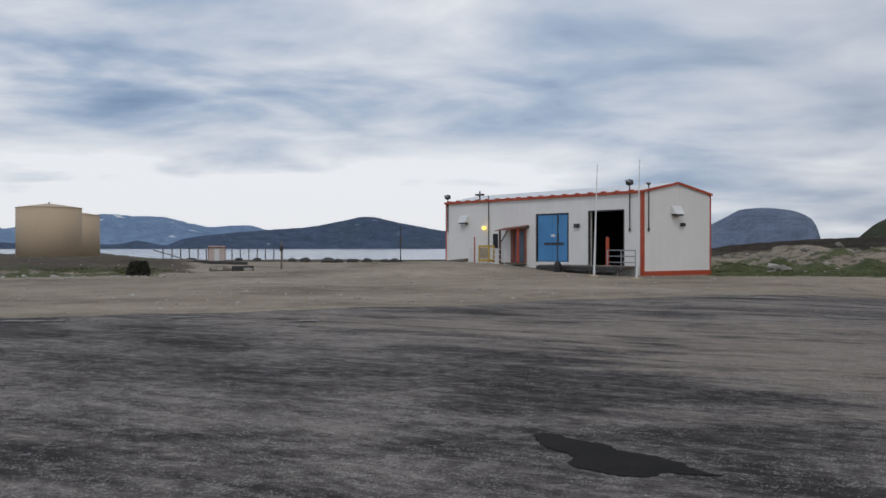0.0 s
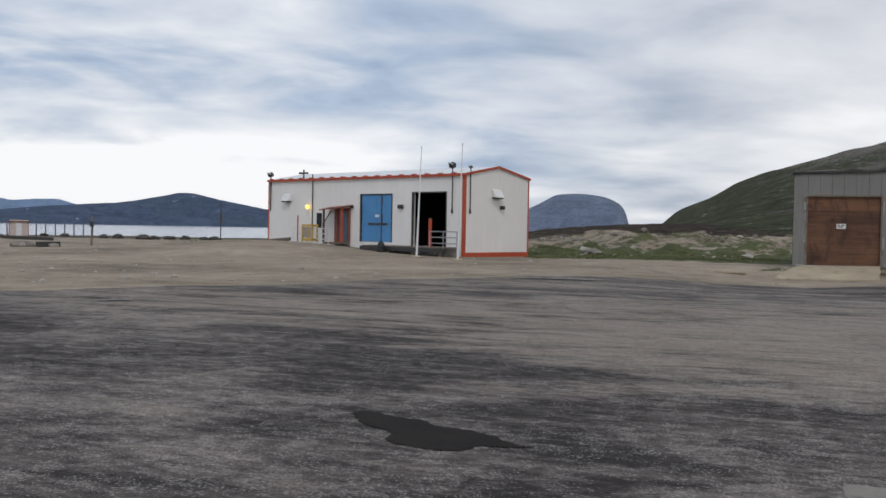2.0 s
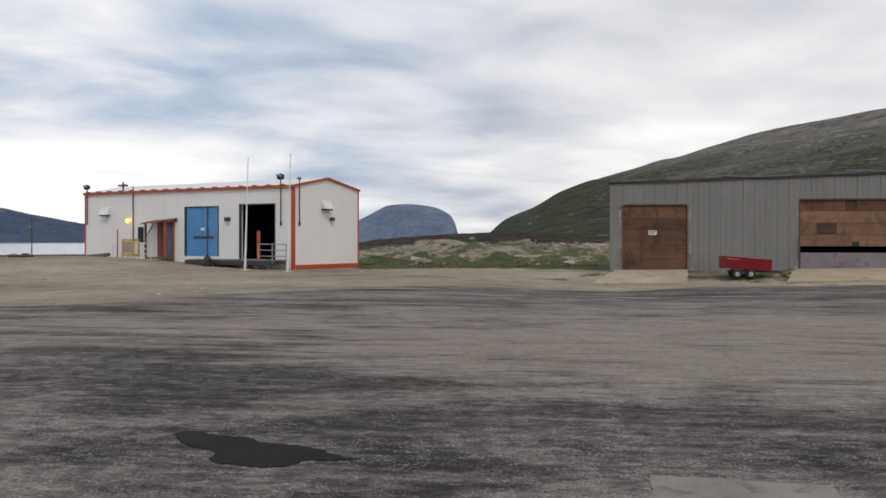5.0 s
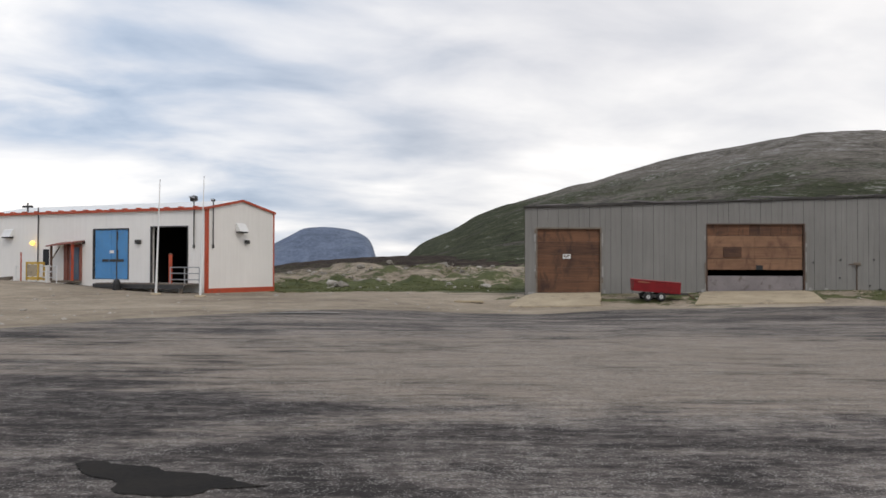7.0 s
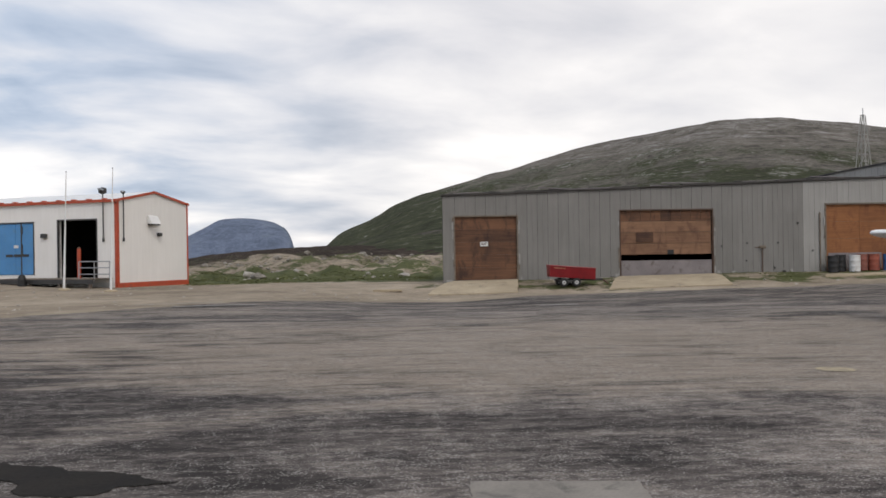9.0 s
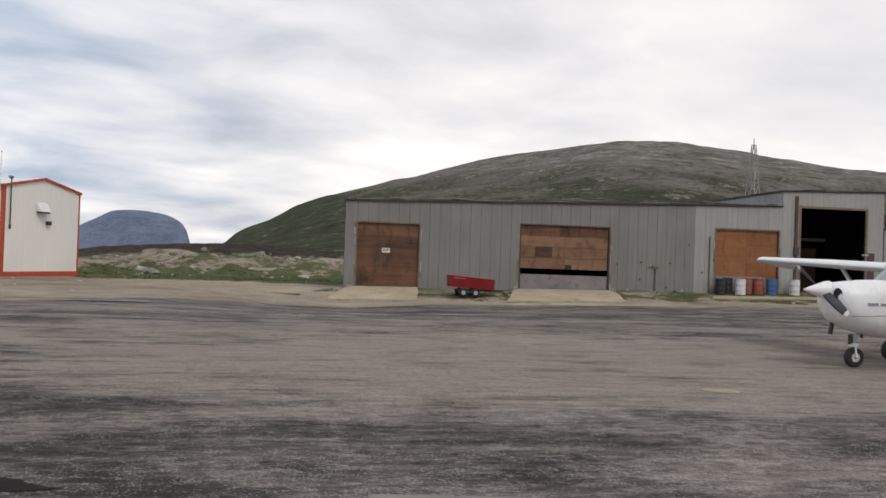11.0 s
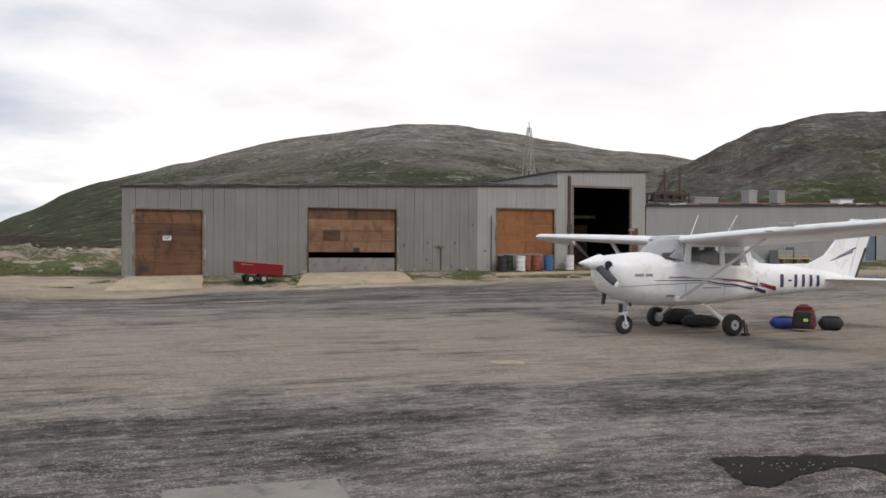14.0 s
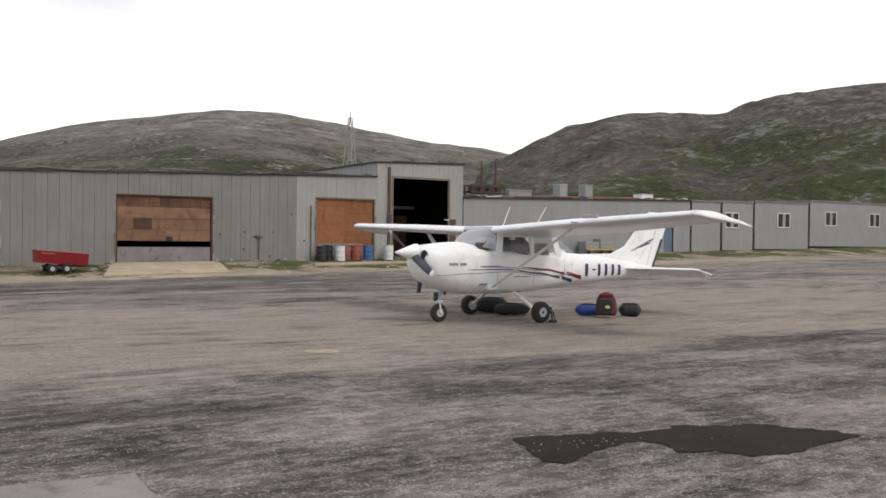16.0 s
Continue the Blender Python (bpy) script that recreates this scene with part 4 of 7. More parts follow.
for a, b, z0, z1 in (DOOR_ONE, DOOR_TWO, DOOR_THREE):
    for u, way in ((a - 0.09, -1), (b + 0.09, 1)):
        z = z0 + 0.1
        while z < z1 - 0.2:
            tall = random.uniform(0.15, 0.7)
            if random.random() < 0.62:
                reach = random.uniform(0.02, 0.09)
                lo, hi = sorted((u, u + way * reach))
                part("split_batten", box((lo, -0.055, z), (hi, -0.031, z + tall * 0.85)), random.choice((PALE_SIDING, PALE_SIDING, OLD_WOOD)), hangar)
            z += tall
for i in range(26):
    u = random.uniform(0.1, 24.5)
    if any(a - 0.2 < u < b + 0.2 for a, b, _, _ in LONG_OPEN):
        continue
    part("curled_sheet", box((u, -0.045, foot_z(u) - 0.02), (u + random.uniform(0.10, 0.45), -0.028, foot_z(u) + random.uniform(0.05, 0.22))), random.choice((PALE_SIDING, GREY_SIDING, TAR)), hangar)


def pad(u0, u1, near0, near1, reach, name_label, step=0.12):
    """A concrete pad that slopes from a door down to the apron."""
    bm = bmesh.new()
    top = []
    for i in range(9):
        k = i / 8
        row = []
        for j in range(5):
            u = (u0 + (u1 - u0) * j / 4) * (1 - k) + (near0 + (near1 - near0) * j / 4) * k
            p = HANGAR @ Vector((u + random.uniform(-0.04, 0.04), -0.05 - reach * k, 0))
            base = foot_z(u) + step
            row.append(bm.verts.new((p.x, p.y, base + (land(p.x, p.y) + 0.06 - base) * k)))
        top.append(row)
    low = [[bm.verts.new((v.co.x, v.co.y, v.co.z - 0.5)) for v in row] for row in top]
    for a, b in zip(top, top[1:]):
        for i in range(4):
            bm.faces.new((a[i], a[i + 1], b[i + 1], b[i]))
    for i in (0, 4):
        for a, b, c, d in zip(top, top[1:], low, low[1:]):
            bm.faces.new((a[i], b[i], d[i], c[i]))
    for row, under in ((top[0], low[0]), (top[-1], low[-1])):
        for i in range(4):
            bm.faces.new((row[i], row[i + 1], under[i + 1], under[i]))
    return solo("concrete_pad", bm, CONCRETE, Matrix(), name_label, "pad", "pads before the hangar doors")


pad(0.6, 4.0, -1.0, 3.3, 5.4, "dusty pale concrete pad sloping from a plywood door")
pad(9.5, 14.6, 7.7, 13.7, 5.4, "wide dusty concrete pad before the half-open door")
pad(20.9, 30.6, 19.6, 27.5, 2.4, "cracked pale concrete pad below the drums", -0.10)


# ---- the long low wing and the camp modules ----
wing = thing("low_wing", HANGAR, "long low grey metal building joined to the hangar", "building")
def wing_top(u):
    return 4.32 + 0.0218 * (u - 31.1)
def wing_foot(u):
    return 0.40 + 0.0215 * (u - 31.1)


WING_OPEN = [(49.4, 50.4, 0.75, 3.0)]
core_wall(wing, 31.15, 52.2, 0.0, wing_top, WING_OPEN, 0.16, SHADED_INSIDE)
clad(wing, Matrix(), 31.15, 52.2, wing_foot, wing_top, WING_OPEN, 1.2, 1, 0.004, MODULE_SIDING, gap=0.002, rib=0.01)
part("door", box((49.42, 0.08, 0.8), (50.38, 0.14, 2.98), 0.01), DULL_BLUE, wing, "faded grey blue door")
part("roof", loft([[(31.1, -0.1, 4.26), (52.25, -0.1, 4.75), (52.25, 12, 4.65), (31.1, 12, 4.16)], [(31.1, -0.1, 4.36), (52.25, -0.1, 4.83), (52.25, 12, 4.74), (31.1, 12, 4.30)]]), TAR, wing, "black tar felt roof")
part("wall", box((31.15, 11.8, 0.2), (52.2, 12, 4.2)), SHADED_INSIDE, wing)
ragged_edge(wing, 31.2, 52.2, lambda u: wing_top(u) - 0.02, TAR, 14)
for u, length in ((33.0, 2.0), (40.4, 2.8), (45.2, 2.6), (36.4, 1.6), (38.6, 2.4), (41.9, 1.3), (43.6, 2.2), (46.6, 1.7), (48.4, 2.6), (51.5, 1.6)):
    bm = box((-length / 2, -0.05, 0), (length / 2, 0.12, 0.07), 0.01)
    bmesh.ops.transform(bm, matrix=Matrix.Translation((u, 0.6, wing_top(u) + 0.15)) @ Matrix.Rotation(radians(-1.2 + random.uniform(-1, 1)), 4, "Y"), verts=bm.verts)
    part("roof_batten", bm, DRUM_RED_WOOD if u in (38.6, 40.4, 43.6, 45.2, 46.6) else GREY_BOARD, wing)


def window(parent, u, z, wide, tall, y=-0.02):
    win = part("window", box((u, y, z), (u + wide, y + 0.06, z + tall)), DARK_GLASS, parent)
    for lo, hi in (((u - 0.06, y - 0.03, z - 0.06), (u, y + 0.05, z + tall + 0.06)), ((u + wide, y - 0.03, z - 0.06), (u + wide + 0.06, y + 0.05, z + tall + 0.06)),
                   ((u, y - 0.03, z + tall), (u + wide, y + 0.05, z + tall + 0.06)), ((u, y - 0.03, z - 0.06), (u + wide, y + 0.05, z))):
        part("window_frame", box(lo, hi, 0.005), WHITE_PAINT, win)
    part("mullion", box((u + wide * 0.38, y - 0.03, z), (u + wide * 0.62, y - 0.004, z + tall)), MODULE_SIDING, win)
    return win


def camp_module(u0, u1, wins, index_label):
    ob = thing("camp_module", HANGAR, index_label, "building", "camp modules in a row")
    z0, z1 = wing_foot((u0 + u1) / 2) + 0.05, wing_top((u0 + u1) / 2) - 0.05
    part("wall", box((u0 + 0.06, 0.015, z0), (u1 - 0.06, 12, z1)), MODULE_SIDING, ob)
    clad(ob, Matrix(), u0 + 0.06, u1 - 0.06, lambda u: z0, lambda u: z1, [], 1.2, 1, 0.004, MODULE_SIDING, gap=0.002, rib=0.01)
    part("roof", box((u0, -0.08, z1), (u1, 12.1, z1 + 0.11), 0.02), GREY_BOARD, ob)
    part("skid", box((u0 + 0.1, 0.1, z0 - 0.5), (u1 - 0.1, 11.8, z0 - 0.01)), BLACK, ob)
    part("corner_post", box((u0 + 0.02, -0.03, z0), (u0 + 0.075, 0.02, z1)), DARK_STEEL, ob)
    for u in wins:
        window(ob, u, z0 + 1.84, 1.50, 1.10, -0.035)
    return ob


camp_module(52.3, 55.7, (), "plain grey camp module with dark seams")
camp_module(55.8, 59.6, (56.25,), "grey camp module with one double window")
camp_module(59.7, 66.8, (62.70,), "grey camp module with a white-framed double window")
camp_module(66.9, 84.5, (69.15, 75.65, 82.1), "grey camp module with three double windows")
camp_module(84.6, 98.0, (88.6,), "grey camp module at the end of the row")


# loose boards and felt on the roofs
for i in range(48):
    u = random.uniform(31.5, 53.0)
    length = random.uniform(0.3, 1.3)
    bm = box((-length / 2, -0.08, 0), (length / 2, 0.10, random.uniform(0.03, 0.10)), 0.008)
    bmesh.ops.transform(bm, matrix=Matrix.Translation((u, random.uniform(0.1, 1.6), wing_top(u) + 0.13)) @ Matrix.Rotation(random.uniform(-0.08, 0.08), 4, "Y") @ Matrix.Rotation(random.uniform(-0.7, 0.7), 4, "Z"), verts=bm.verts)
    part("loose_board", bm, (GREY_BOARD, TAR, WHITE_PAINT, DRUM_RED_WOOD)[i % 4], wing)
for i in range(30):
    u = random.uniform(0.8, 24.3)
    length = random.uniform(0.3, 1.6)
    bm = box((-length / 2, -0.08, 0), (length / 2, 0.10, random.uniform(0.02, 0.09)), 0.008)
    bmesh.ops.transform(bm, matrix=Matrix.Translation((u, random.uniform(-0.05, 0.5), eave(u) + random.uniform(0.10, 0.14))) @ Matrix.Rotation(random.uniform(-0.07, 0.05), 4, "Y"), verts=bm.verts)
    part("loose_felt", bm, (TAR, TAR, GREY_BOARD)[i % 3], hangar)


# things on the low roof
def roof_place(u, v):
    return HANGAR @ Matrix.Translation((u, v, wing_top(u) + 0.10 - 0.008 * v))


def roof_box(u, v, wide, deep, tall, label, material):
    ob = thing("roof_vent_box", roof_place(u, v), label, "roof vent", "boxes on the low roof")
    part("body", box((0, 0, 0.0), (wide, deep, tall), 0.02), material, ob)
    part("cap", box((-0.04, -0.04, tall), (wide + 0.04, deep + 0.04, tall + 0.06), 0.01), STEEL, ob)
    part("curb", box((-0.03, -0.03, -0.04), (wide + 0.03, deep + 0.03, 0.10), 0.01), TAR, ob)
    return ob


roof_box(37.1, 3.0, 2.0, 1.2, 0.62, "low grey metal box on the tar roof", MODULE_SIDING)
roof_box(41.9, 3.2, 0.72, 0.8, 1.12, "tan metal vent box on the tar roof", PALE_SIDING)
roof_box(44.4, 3.2, 0.72, 0.8, 1.12, "tan metal vent box on the tar roof", PALE_SIDING)
roof_box(50.7, 3.6, 1.2, 1.0, 0.55, "low pale box with a metal cap on the roof", WHITE_SIDING)

rack = thing("roof_rack", roof_place(33.2, 2.0), "rusty dark steel rack with machinery on the roof", "rack")
for x in (0.0, 0.7, 1.4, 2.1, 2.7):
    for y in (0.0, 0.9):
        part("post", box((x, y, -0.05), (x + 0.10, y + 0.10, 0.85)), RUST, rack)
for z in (0.35, 0.80):
    for y in (0.02, 0.92):
        part("rail", box((-0.1, y, z), (2.95, y + 0.08, z + 0.12)), DARK_STEEL, rack)
for x, wide, tall in ((0.15, 0.5, 0.35), (0.85, 0.45, 0.5), (1.55, 0.5, 0.3), (2.2, 0.45, 0.42)):
    part("motor", box((x, 0.25, 0.40), (x + wide, 0.75, 0.45 + tall), 0.05), RUST, rack)
for x, top in ((2.1, 2.35), (3.3, 2.55)):
    stack = thing("exhaust_stack", roof_place(32.3 + x, 2.6), "thin dark exhaust stack on the roof", "exhaust stack", "stacks on the low roof")
    part("pipe", rod((0, 0, -0.05), (0, 0, top), 0.08, seg=12), RUST, stack)
    part("flange", rod((0, 0, top * 0.82), (0, 0, top * 0.82 + 0.08), 0.13, seg=12), DARK_STEEL, stack)
    part("rain_cap", spin_shape([(0.13, top + 0.05), (0.02, top + 0.20)], 12), DARK_STEEL, stack)

stack = thing("timber_stack", HANGAR @ Matrix.Translation((40.7, -1.3, 0)), "yellow planks laid on pale grey crates beside the low wall", "timber stack")
base = land((HANGAR @ Vector((42, -1, 0))).x, (HANGAR @ Vector((42, -1, 0))).y)
for x, wide, tall in ((0.0, 1.25, 0.95), (1.35, 1.2, 1.15)):
    crate = part("crate", box((x, 0.25, base - 0.05), (x + wide, 1.05, base + tall), 0.03), MODULE_SIDING, stack)
    for z in (0.2, 0.55, 0.85):
        part("slat", box((x + 0.03, 0.215, base + z), (x + wide - 0.03, 0.248, base + z + 0.10), 0.006), PALE_SIDING, crate)
for i in range(4):
    part("plank", box((-0.2 + 0.05 * i, -0.15 + 0.10 * i, base + 0.36), (2.5 + 0.06 * i, -0.06 + 0.10 * i, base + 0.42), 0.006), YELLOW_PAINT, stack)
for x in (0.1, 1.2, 2.2):
    part("bearer", box((x, -0.15, base - 0.05), (x + 0.1, 0.2, base + 0.36), 0.006), OLD_WOOD, stack)

# lattice mast behind the hangar
mast = thing("lattice_mast", Matrix.Translation((91.6, 50.35, 1.0)), "tall pale steel lattice mast behind the hangar", "mast")
def mast_corner(i, z):
    half = 1.15 + (0.16 - 1.15) * z / 14.2
    return Vector(((-half, half, half, -half)[i], (-half, -half, half, half)[i], z))


for i in range(4):
    part("leg", rod(mast_corner(i, 0), mast_corner(i, 14.2), 0.065, 0.045, 6), PALE_SIDING, mast)
for k in range(7):
    za, zb = 14.2 * k / 7, 14.2 * (k + 1) / 7
    for i in range(4):
        part("brace", rod(mast_corner(i, za), mast_corner((i + 1) % 4, zb), 0.032, seg=5), PALE_SIDING, mast)
        part("girt", rod(mast_corner(i, zb), mast_corner((i + 1) % 4, zb), 0.032, seg=5), PALE_SIDING, mast)
part("tip", rod((0, 0, 14.0), (0, 0, 14.9), 0.05, seg=6), STEEL, mast)


# ---- the white shed ----
shed = thing("white_shed", WHITE, "off-white metal shed with orange red trim", "building")
SHED_LONG, SHED_WIDE, SHED_EAVE, SHED_PEAK = 17.6, 5.88, 4.60, 5.12
FRONT_WALL = Matrix.Rotation(radians(-90), 4, "Z")
# along the front, u runs from the far end (-17.6) to the near corner (0)
BLUE_OPEN = (-8.32, -5.70, 0.70, 3.56)
DARK_OPEN = (-3.92, -1.35, 0.55, 3.62)
SHED_OPEN = [BLUE_OPEN, DARK_OPEN]
core_wall(shed, -SHED_LONG, 0, -0.2, lambda u: SHED_EAVE, SHED_OPEN, 0.18, WHITE_SIDING, FRONT_WALL)
clad(shed, FRONT_WALL, -SHED_LONG, -0.12, lambda u: 0.30, lambda u: SHED_EAVE - 0.02, SHED_OPEN, 0.9, 3, 0.0025, WHITE_SIDING, gap=0.0004)
def gable(u):
    return SHED_EAVE + (SHED_PEAK - SHED_EAVE) * (1 - abs(u - SHED_WIDE / 2) / (SHED_WIDE / 2))


clad(shed, Matrix(), 0.12, SHED_WIDE, lambda u: 0.27, lambda u: gable(u) - 0.02, [], 0.735, 2, 0.0025, WHITE_SIDING, gap=0.0004)
for y0, y1 in ((0.012, 0.18), (SHED_LONG - 0.18, SHED_LONG)):
    ring = [(0.19, y0, -0.2), (SHED_WIDE, y0, -0.2), (SHED_WIDE, y0, SHED_EAVE), (SHED_WIDE / 2, y0, SHED_PEAK), (0.19, y0, SHED_EAVE)]
    part("wall", loft([ring, [(x, y1, z) for x, y, z in ring]]), WHITE_SIDING, shed)
part("wall", box((SHED_WIDE - 0.16, 0.2, -0.2), (SHED_WIDE, SHED_LONG - 0.2, SHED_EAVE)), WHITE_SIDING, shed)
# floor, partition and lining near-black: indoor shade put into their colour
part("floor", box((0.2, 0.2, 0.2), (SHED_WIDE - 0.2, SHED_LONG - 0.2, 0.52)), SHADED_INSIDE, shed)
part("partition", box((0.2, 4.6, 0.5), (SHED_WIDE - 0.2, 4.7, 4.5)), SHADED_INSIDE, shed)
part("inner_lining", box((SHED_WIDE - 0.28, 0.2, 0.5), (SHED_WIDE - 0.17, 4.6, 4.5)), SHADED_INSIDE, shed)
for side in (0, 1):
    a, b = ((-0.10, SHED_EAVE - 0.02), (SHED_WIDE / 2, SHED_PEAK + 0.03)) if side == 0 else ((SHED_WIDE / 2, SHED_PEAK + 0.03), (SHED_WIDE + 0.10, SHED_EAVE - 0.02))
    ring = [(a[0], -0.06, a[1]), (b[0], -0.06, b[1]), (b[0], -0.06, b[1] + 0.08), (a[0], -0.06, a[1] + 0.08)]
    part("roof", loft([ring, [(x, SHED_LONG + 0.06, z) for x, y, z in ring]]), WHITE_PAINT, shed)
    ring = [(a[0], -0.10, a[1] - 0.03), (b[0], -0.10, b[1] - 0.03), (b[0], -0.10, b[1] + 0.10), (a[0], -0.10, a[1] + 0.10)]
    part("barge_trim", loft([ring, [(x, -0.05, z) for x, y, z in ring]]), RED_TRIM, shed)
part("eave_trim", box((-0.14, -0.10, SHED_EAVE - 0.07), (-0.08, SHED_LONG + 0.06, SHED_EAVE + 0.08)), RED_TRIM, shed)
for i in range(17):
    part("roof_clip", box((-0.17, 0.6 + i * 1.03, SHED_EAVE + 0.05), (0.02, 0.85 + i * 1.03, SHED_EAVE + 0.14), 0.01), RED_TRIM, shed)
part("corner_trim", box((-0.05, -0.05, -0.10), (0.12, 0.12, SHED_EAVE), 0.01), RED_TRIM, shed)
part("corner_trim", box((SHED_WIDE - 0.05, -0.04, 0.28), (SHED_WIDE + 0.04, 0.05, SHED_EAVE), 0.01), RED_TRIM, shed)
part("corner_trim", box((-0.04, SHED_LONG - 0.05, 0.3), (0.06, SHED_LONG + 0.04, SHED_EAVE), 0.01), RED_TRIM, shed)
part("base_trim", box((0.12, -0.05, -0.16), (SHED_WIDE + 0.03, 0.02, 0.27), 0.01), RED_TRIM, shed)
part("base_trim", box((-0.035, 0.12, 0.05), (0.01, SHED_LONG, 0.30)), WHITE_PAINT, shed)


def front_box(y0, y1, z0, z1, x0, x1, bevel=0.0):
    return box((x0, y0, z0), (x1, y1, z1), bevel)


# blue double door
blue = part("door", front_box(5.72, 8.30, 0.72, 3.54, 0.04, 0.10), BLUE_PAINT, shed, "blue steel double door")
part("door_leaf", front_box(5.74, 7.00, 0.75, 3.52, 0.015, 0.045, 0.008), BLUE_PAINT, blue)
part("door_leaf", front_box(7.02, 8.28, 0.75, 3.52, 0.015, 0.045, 0.008), BLUE_PAINT, blue)
for y0, y1 in ((6.05, 6.55), (6.62, 7.12), (7.2, 7.7)):
    part("door_bar", front_box(y0, y1, 1.72, 1.86, -0.02, 0.015, 0.01), DARK_STEEL, blue)
part("door_bolt", front_box(6.48, 6.60, 1.72, 2.40, -0.02, 0.015, 0.01), DARK_STEEL, blue)
part("door_bolt", front_box(6.48, 6.60, 2.95, 3.40, -0.02, 0.015, 0.01), DARK_STEEL, blue)
part("sign", front_box(6.80, 7.12, 2.20, 2.36, -0.005, 0.014), WHITE_PAINT, blue)
for y0, y1, z0, z1 in ((5.64, 5.70, 0.70, 3.62), (8.32, 8.44, 0.70, 3.62), (5.70, 8.32, 3.56, 3.62)):
    part("door_frame", front_box(y0, y1, z0, z1, -0.04, 0.12, 0.008), DARK_STEEL, shed)
for y0, y1, z0, z1 in ((1.29, 1.35, 0.55, 3.69), (3.92, 4.02, 0.55, 3.69), (1.35, 3.92, 3.62, 3.69)):
    part("door_frame", front_box(y0, y1, z0, z1, -0.04, 0.12, 0.008), DARK_STEEL, shed)
# porch with a blue-grey door
porch = part("porch", front_box(9.30, 10.75, 0.50, 0.62, -1.0, -0.03), OLD_WOOD, shed, "small rust red porch with a lean-to roof")
part("porch_wall", front_box(9.36, 10.70, 0.62, 2.72, -0.05, -0.018), RUST_RED, porch)
part("porch_wall", front_box(9.30, 9.38, 0.62, 2.76, -0.16, -0.02), RUST_RED, porch)
part("porch_wall", front_box(10.40, 10.70, 0.62, 2.72, -0.12, -0.05), RUST_RED, porch)
part("porch_door", front_box(9.50, 10.20, 0.66, 2.55, -0.11, -0.05, 0.01), DULL_BLUE, porch, "dull blue door leaf")
part("porch_post", front_box(9.30, 9.42, 0.62, 2.80, -0.74, -0.62), RED_TRIM, porch)
part("porch_post", front_box(11.02, 11.12, 0.62, 2.62, -0.74, -0.64), RUST, porch)
ring = [(-0.86, 9.10, 2.76), (0, 9.10, 2.90), (0, 11.35, 2.76), (-0.86, 11.35, 2.58)]
part("porch_roof", loft([ring, [(x, y, z + 0.07) for x, y, z in ring]]), RUST_RED, porch)
part("porch_brace", rod((-0.7, 11.05, 1.8), (-0.1, 11.05, 2.6), 0.035, seg=6), OLD_WOOD, porch)
part("window", front_box(12.05, 12.55, 1.50, 2.45, -0.03, 0.02), DARK_GLASS, shed)
# wall fittings
def wall_vent(m, label):
    v = part("wall_vent", loft([[(-0.38, 0, 0.0), (0.38, 0, 0.0), (0.38, 0, 0.45), (-0.38, 0, 0.45)], [(-0.38, -0.34, -0.02), (0.38, -0.34, -0.02), (0.38, -0.10, 0.40), (-0.38, -0.10, 0.40)]]), WHITE_PAINT, shed, label)
    v.matrix_local = m
    slot = part("louvre", box((-0.34, -0.30, -0.10), (0.34, -0.02, -0.025)), DARK_STEEL, v)
    return slot


wall_vent(Matrix.Translation((2.75, -0.02, 3.45)), "white hooded vent")
wall_vent(Matrix.Translation((-0.02, 15.5, 3.25)) @ FRONT_WALL, "white hooded vent")
part("wall_lamp", box((3.15, -0.20, 2.75), (3.42, -0.02, 2.95), 0.02), DARK_STEEL, shed)
part("wall_lamp", front_box(4.70, 5.05, 2.72, 2.95, -0.18, -0.02, 0.02), DARK_STEEL, shed)
part("wall_lamp", front_box(9.05, 9.20, 2.75, 2.90, -0.12, -0.02, 0.02), DARK_STEEL, shed)
part("conduit", rod((-0.06, 12.95, 0.7), (-0.06, 12.95, 4.95), 0.035, seg=8), DARK_STEEL, shed)
part("conduit", rod((-0.06, 17.35, 2.6), (-0.06, 17.35, 4.9), 0.04, seg=8), DARK_STEEL, shed)
for x, y in ((-0.06, 0.85), (0.45, -0.06)):
    part("conduit", rod((x, y, 2.6), (x, y, 5.0), 0.032, seg=8), DARK_STEEL, shed)
    part("insulator", rod((x, y, 2.45), (x, y, 2.65), 0.06, seg=8), DARK_STEEL, shed)
for x, y, z, wide, tall in ((-0.06, 0.86, 5.02, 0.30, 0.26), (0.45, -0.05, 5.00, 0.16, 0.12), (-0.06, 17.35, 4.92, 0.30, 0.24)):
    lamp = part("roof_lamp", box((-wide / 2, -wide / 2, 0), (wide / 2, wide / 2, tall), 0.03), DARK_STEEL, shed, "dark flood lamp tilted on a bracket")
    lamp.matrix_local = Matrix.Translation((x, y, z)) @ Matrix.Rotation(radians(16), 4, "X") @ Matrix.Rotation(radians(-20), 4, "Y")
    part("lamp_hood", box((-wide / 2 - 0.03, -wide / 2 - 0.02, tall - 0.03), (-wide / 2 + 0.08, wide / 2 + 0.02, tall + 0.02), 0.01), STEEL, lamp)
part("roof_horn", box((0.2, 14.0, 5.02), (0.45, 14.7, 5.14), 0.03), DARK_STEEL, shed)
part("roof_horn_post", rod((0.3, 14.3, 4.6), (0.3, 14.3, 5.3), 0.05, seg=8), DARK_STEEL, shed)
m, n, shade, where = begin("lit amber lamp")
shade.inputs["Base Color"].default_value = (0.9, 0.6, 0.1, 1)
shade.inputs["Emission Color"].default_value = (1.0, 0.62, 0.12, 1)
shade.inputs["Emission Strength"].default_value = 2.2
AMBER = m
lamp = part("amber_lamp", spin_shape([(0.02, -0.14), (0.13, -0.06), (0.15, 0.05), (0.05, 0.14)], 12), AMBER, shed, "lit amber lamp", True)
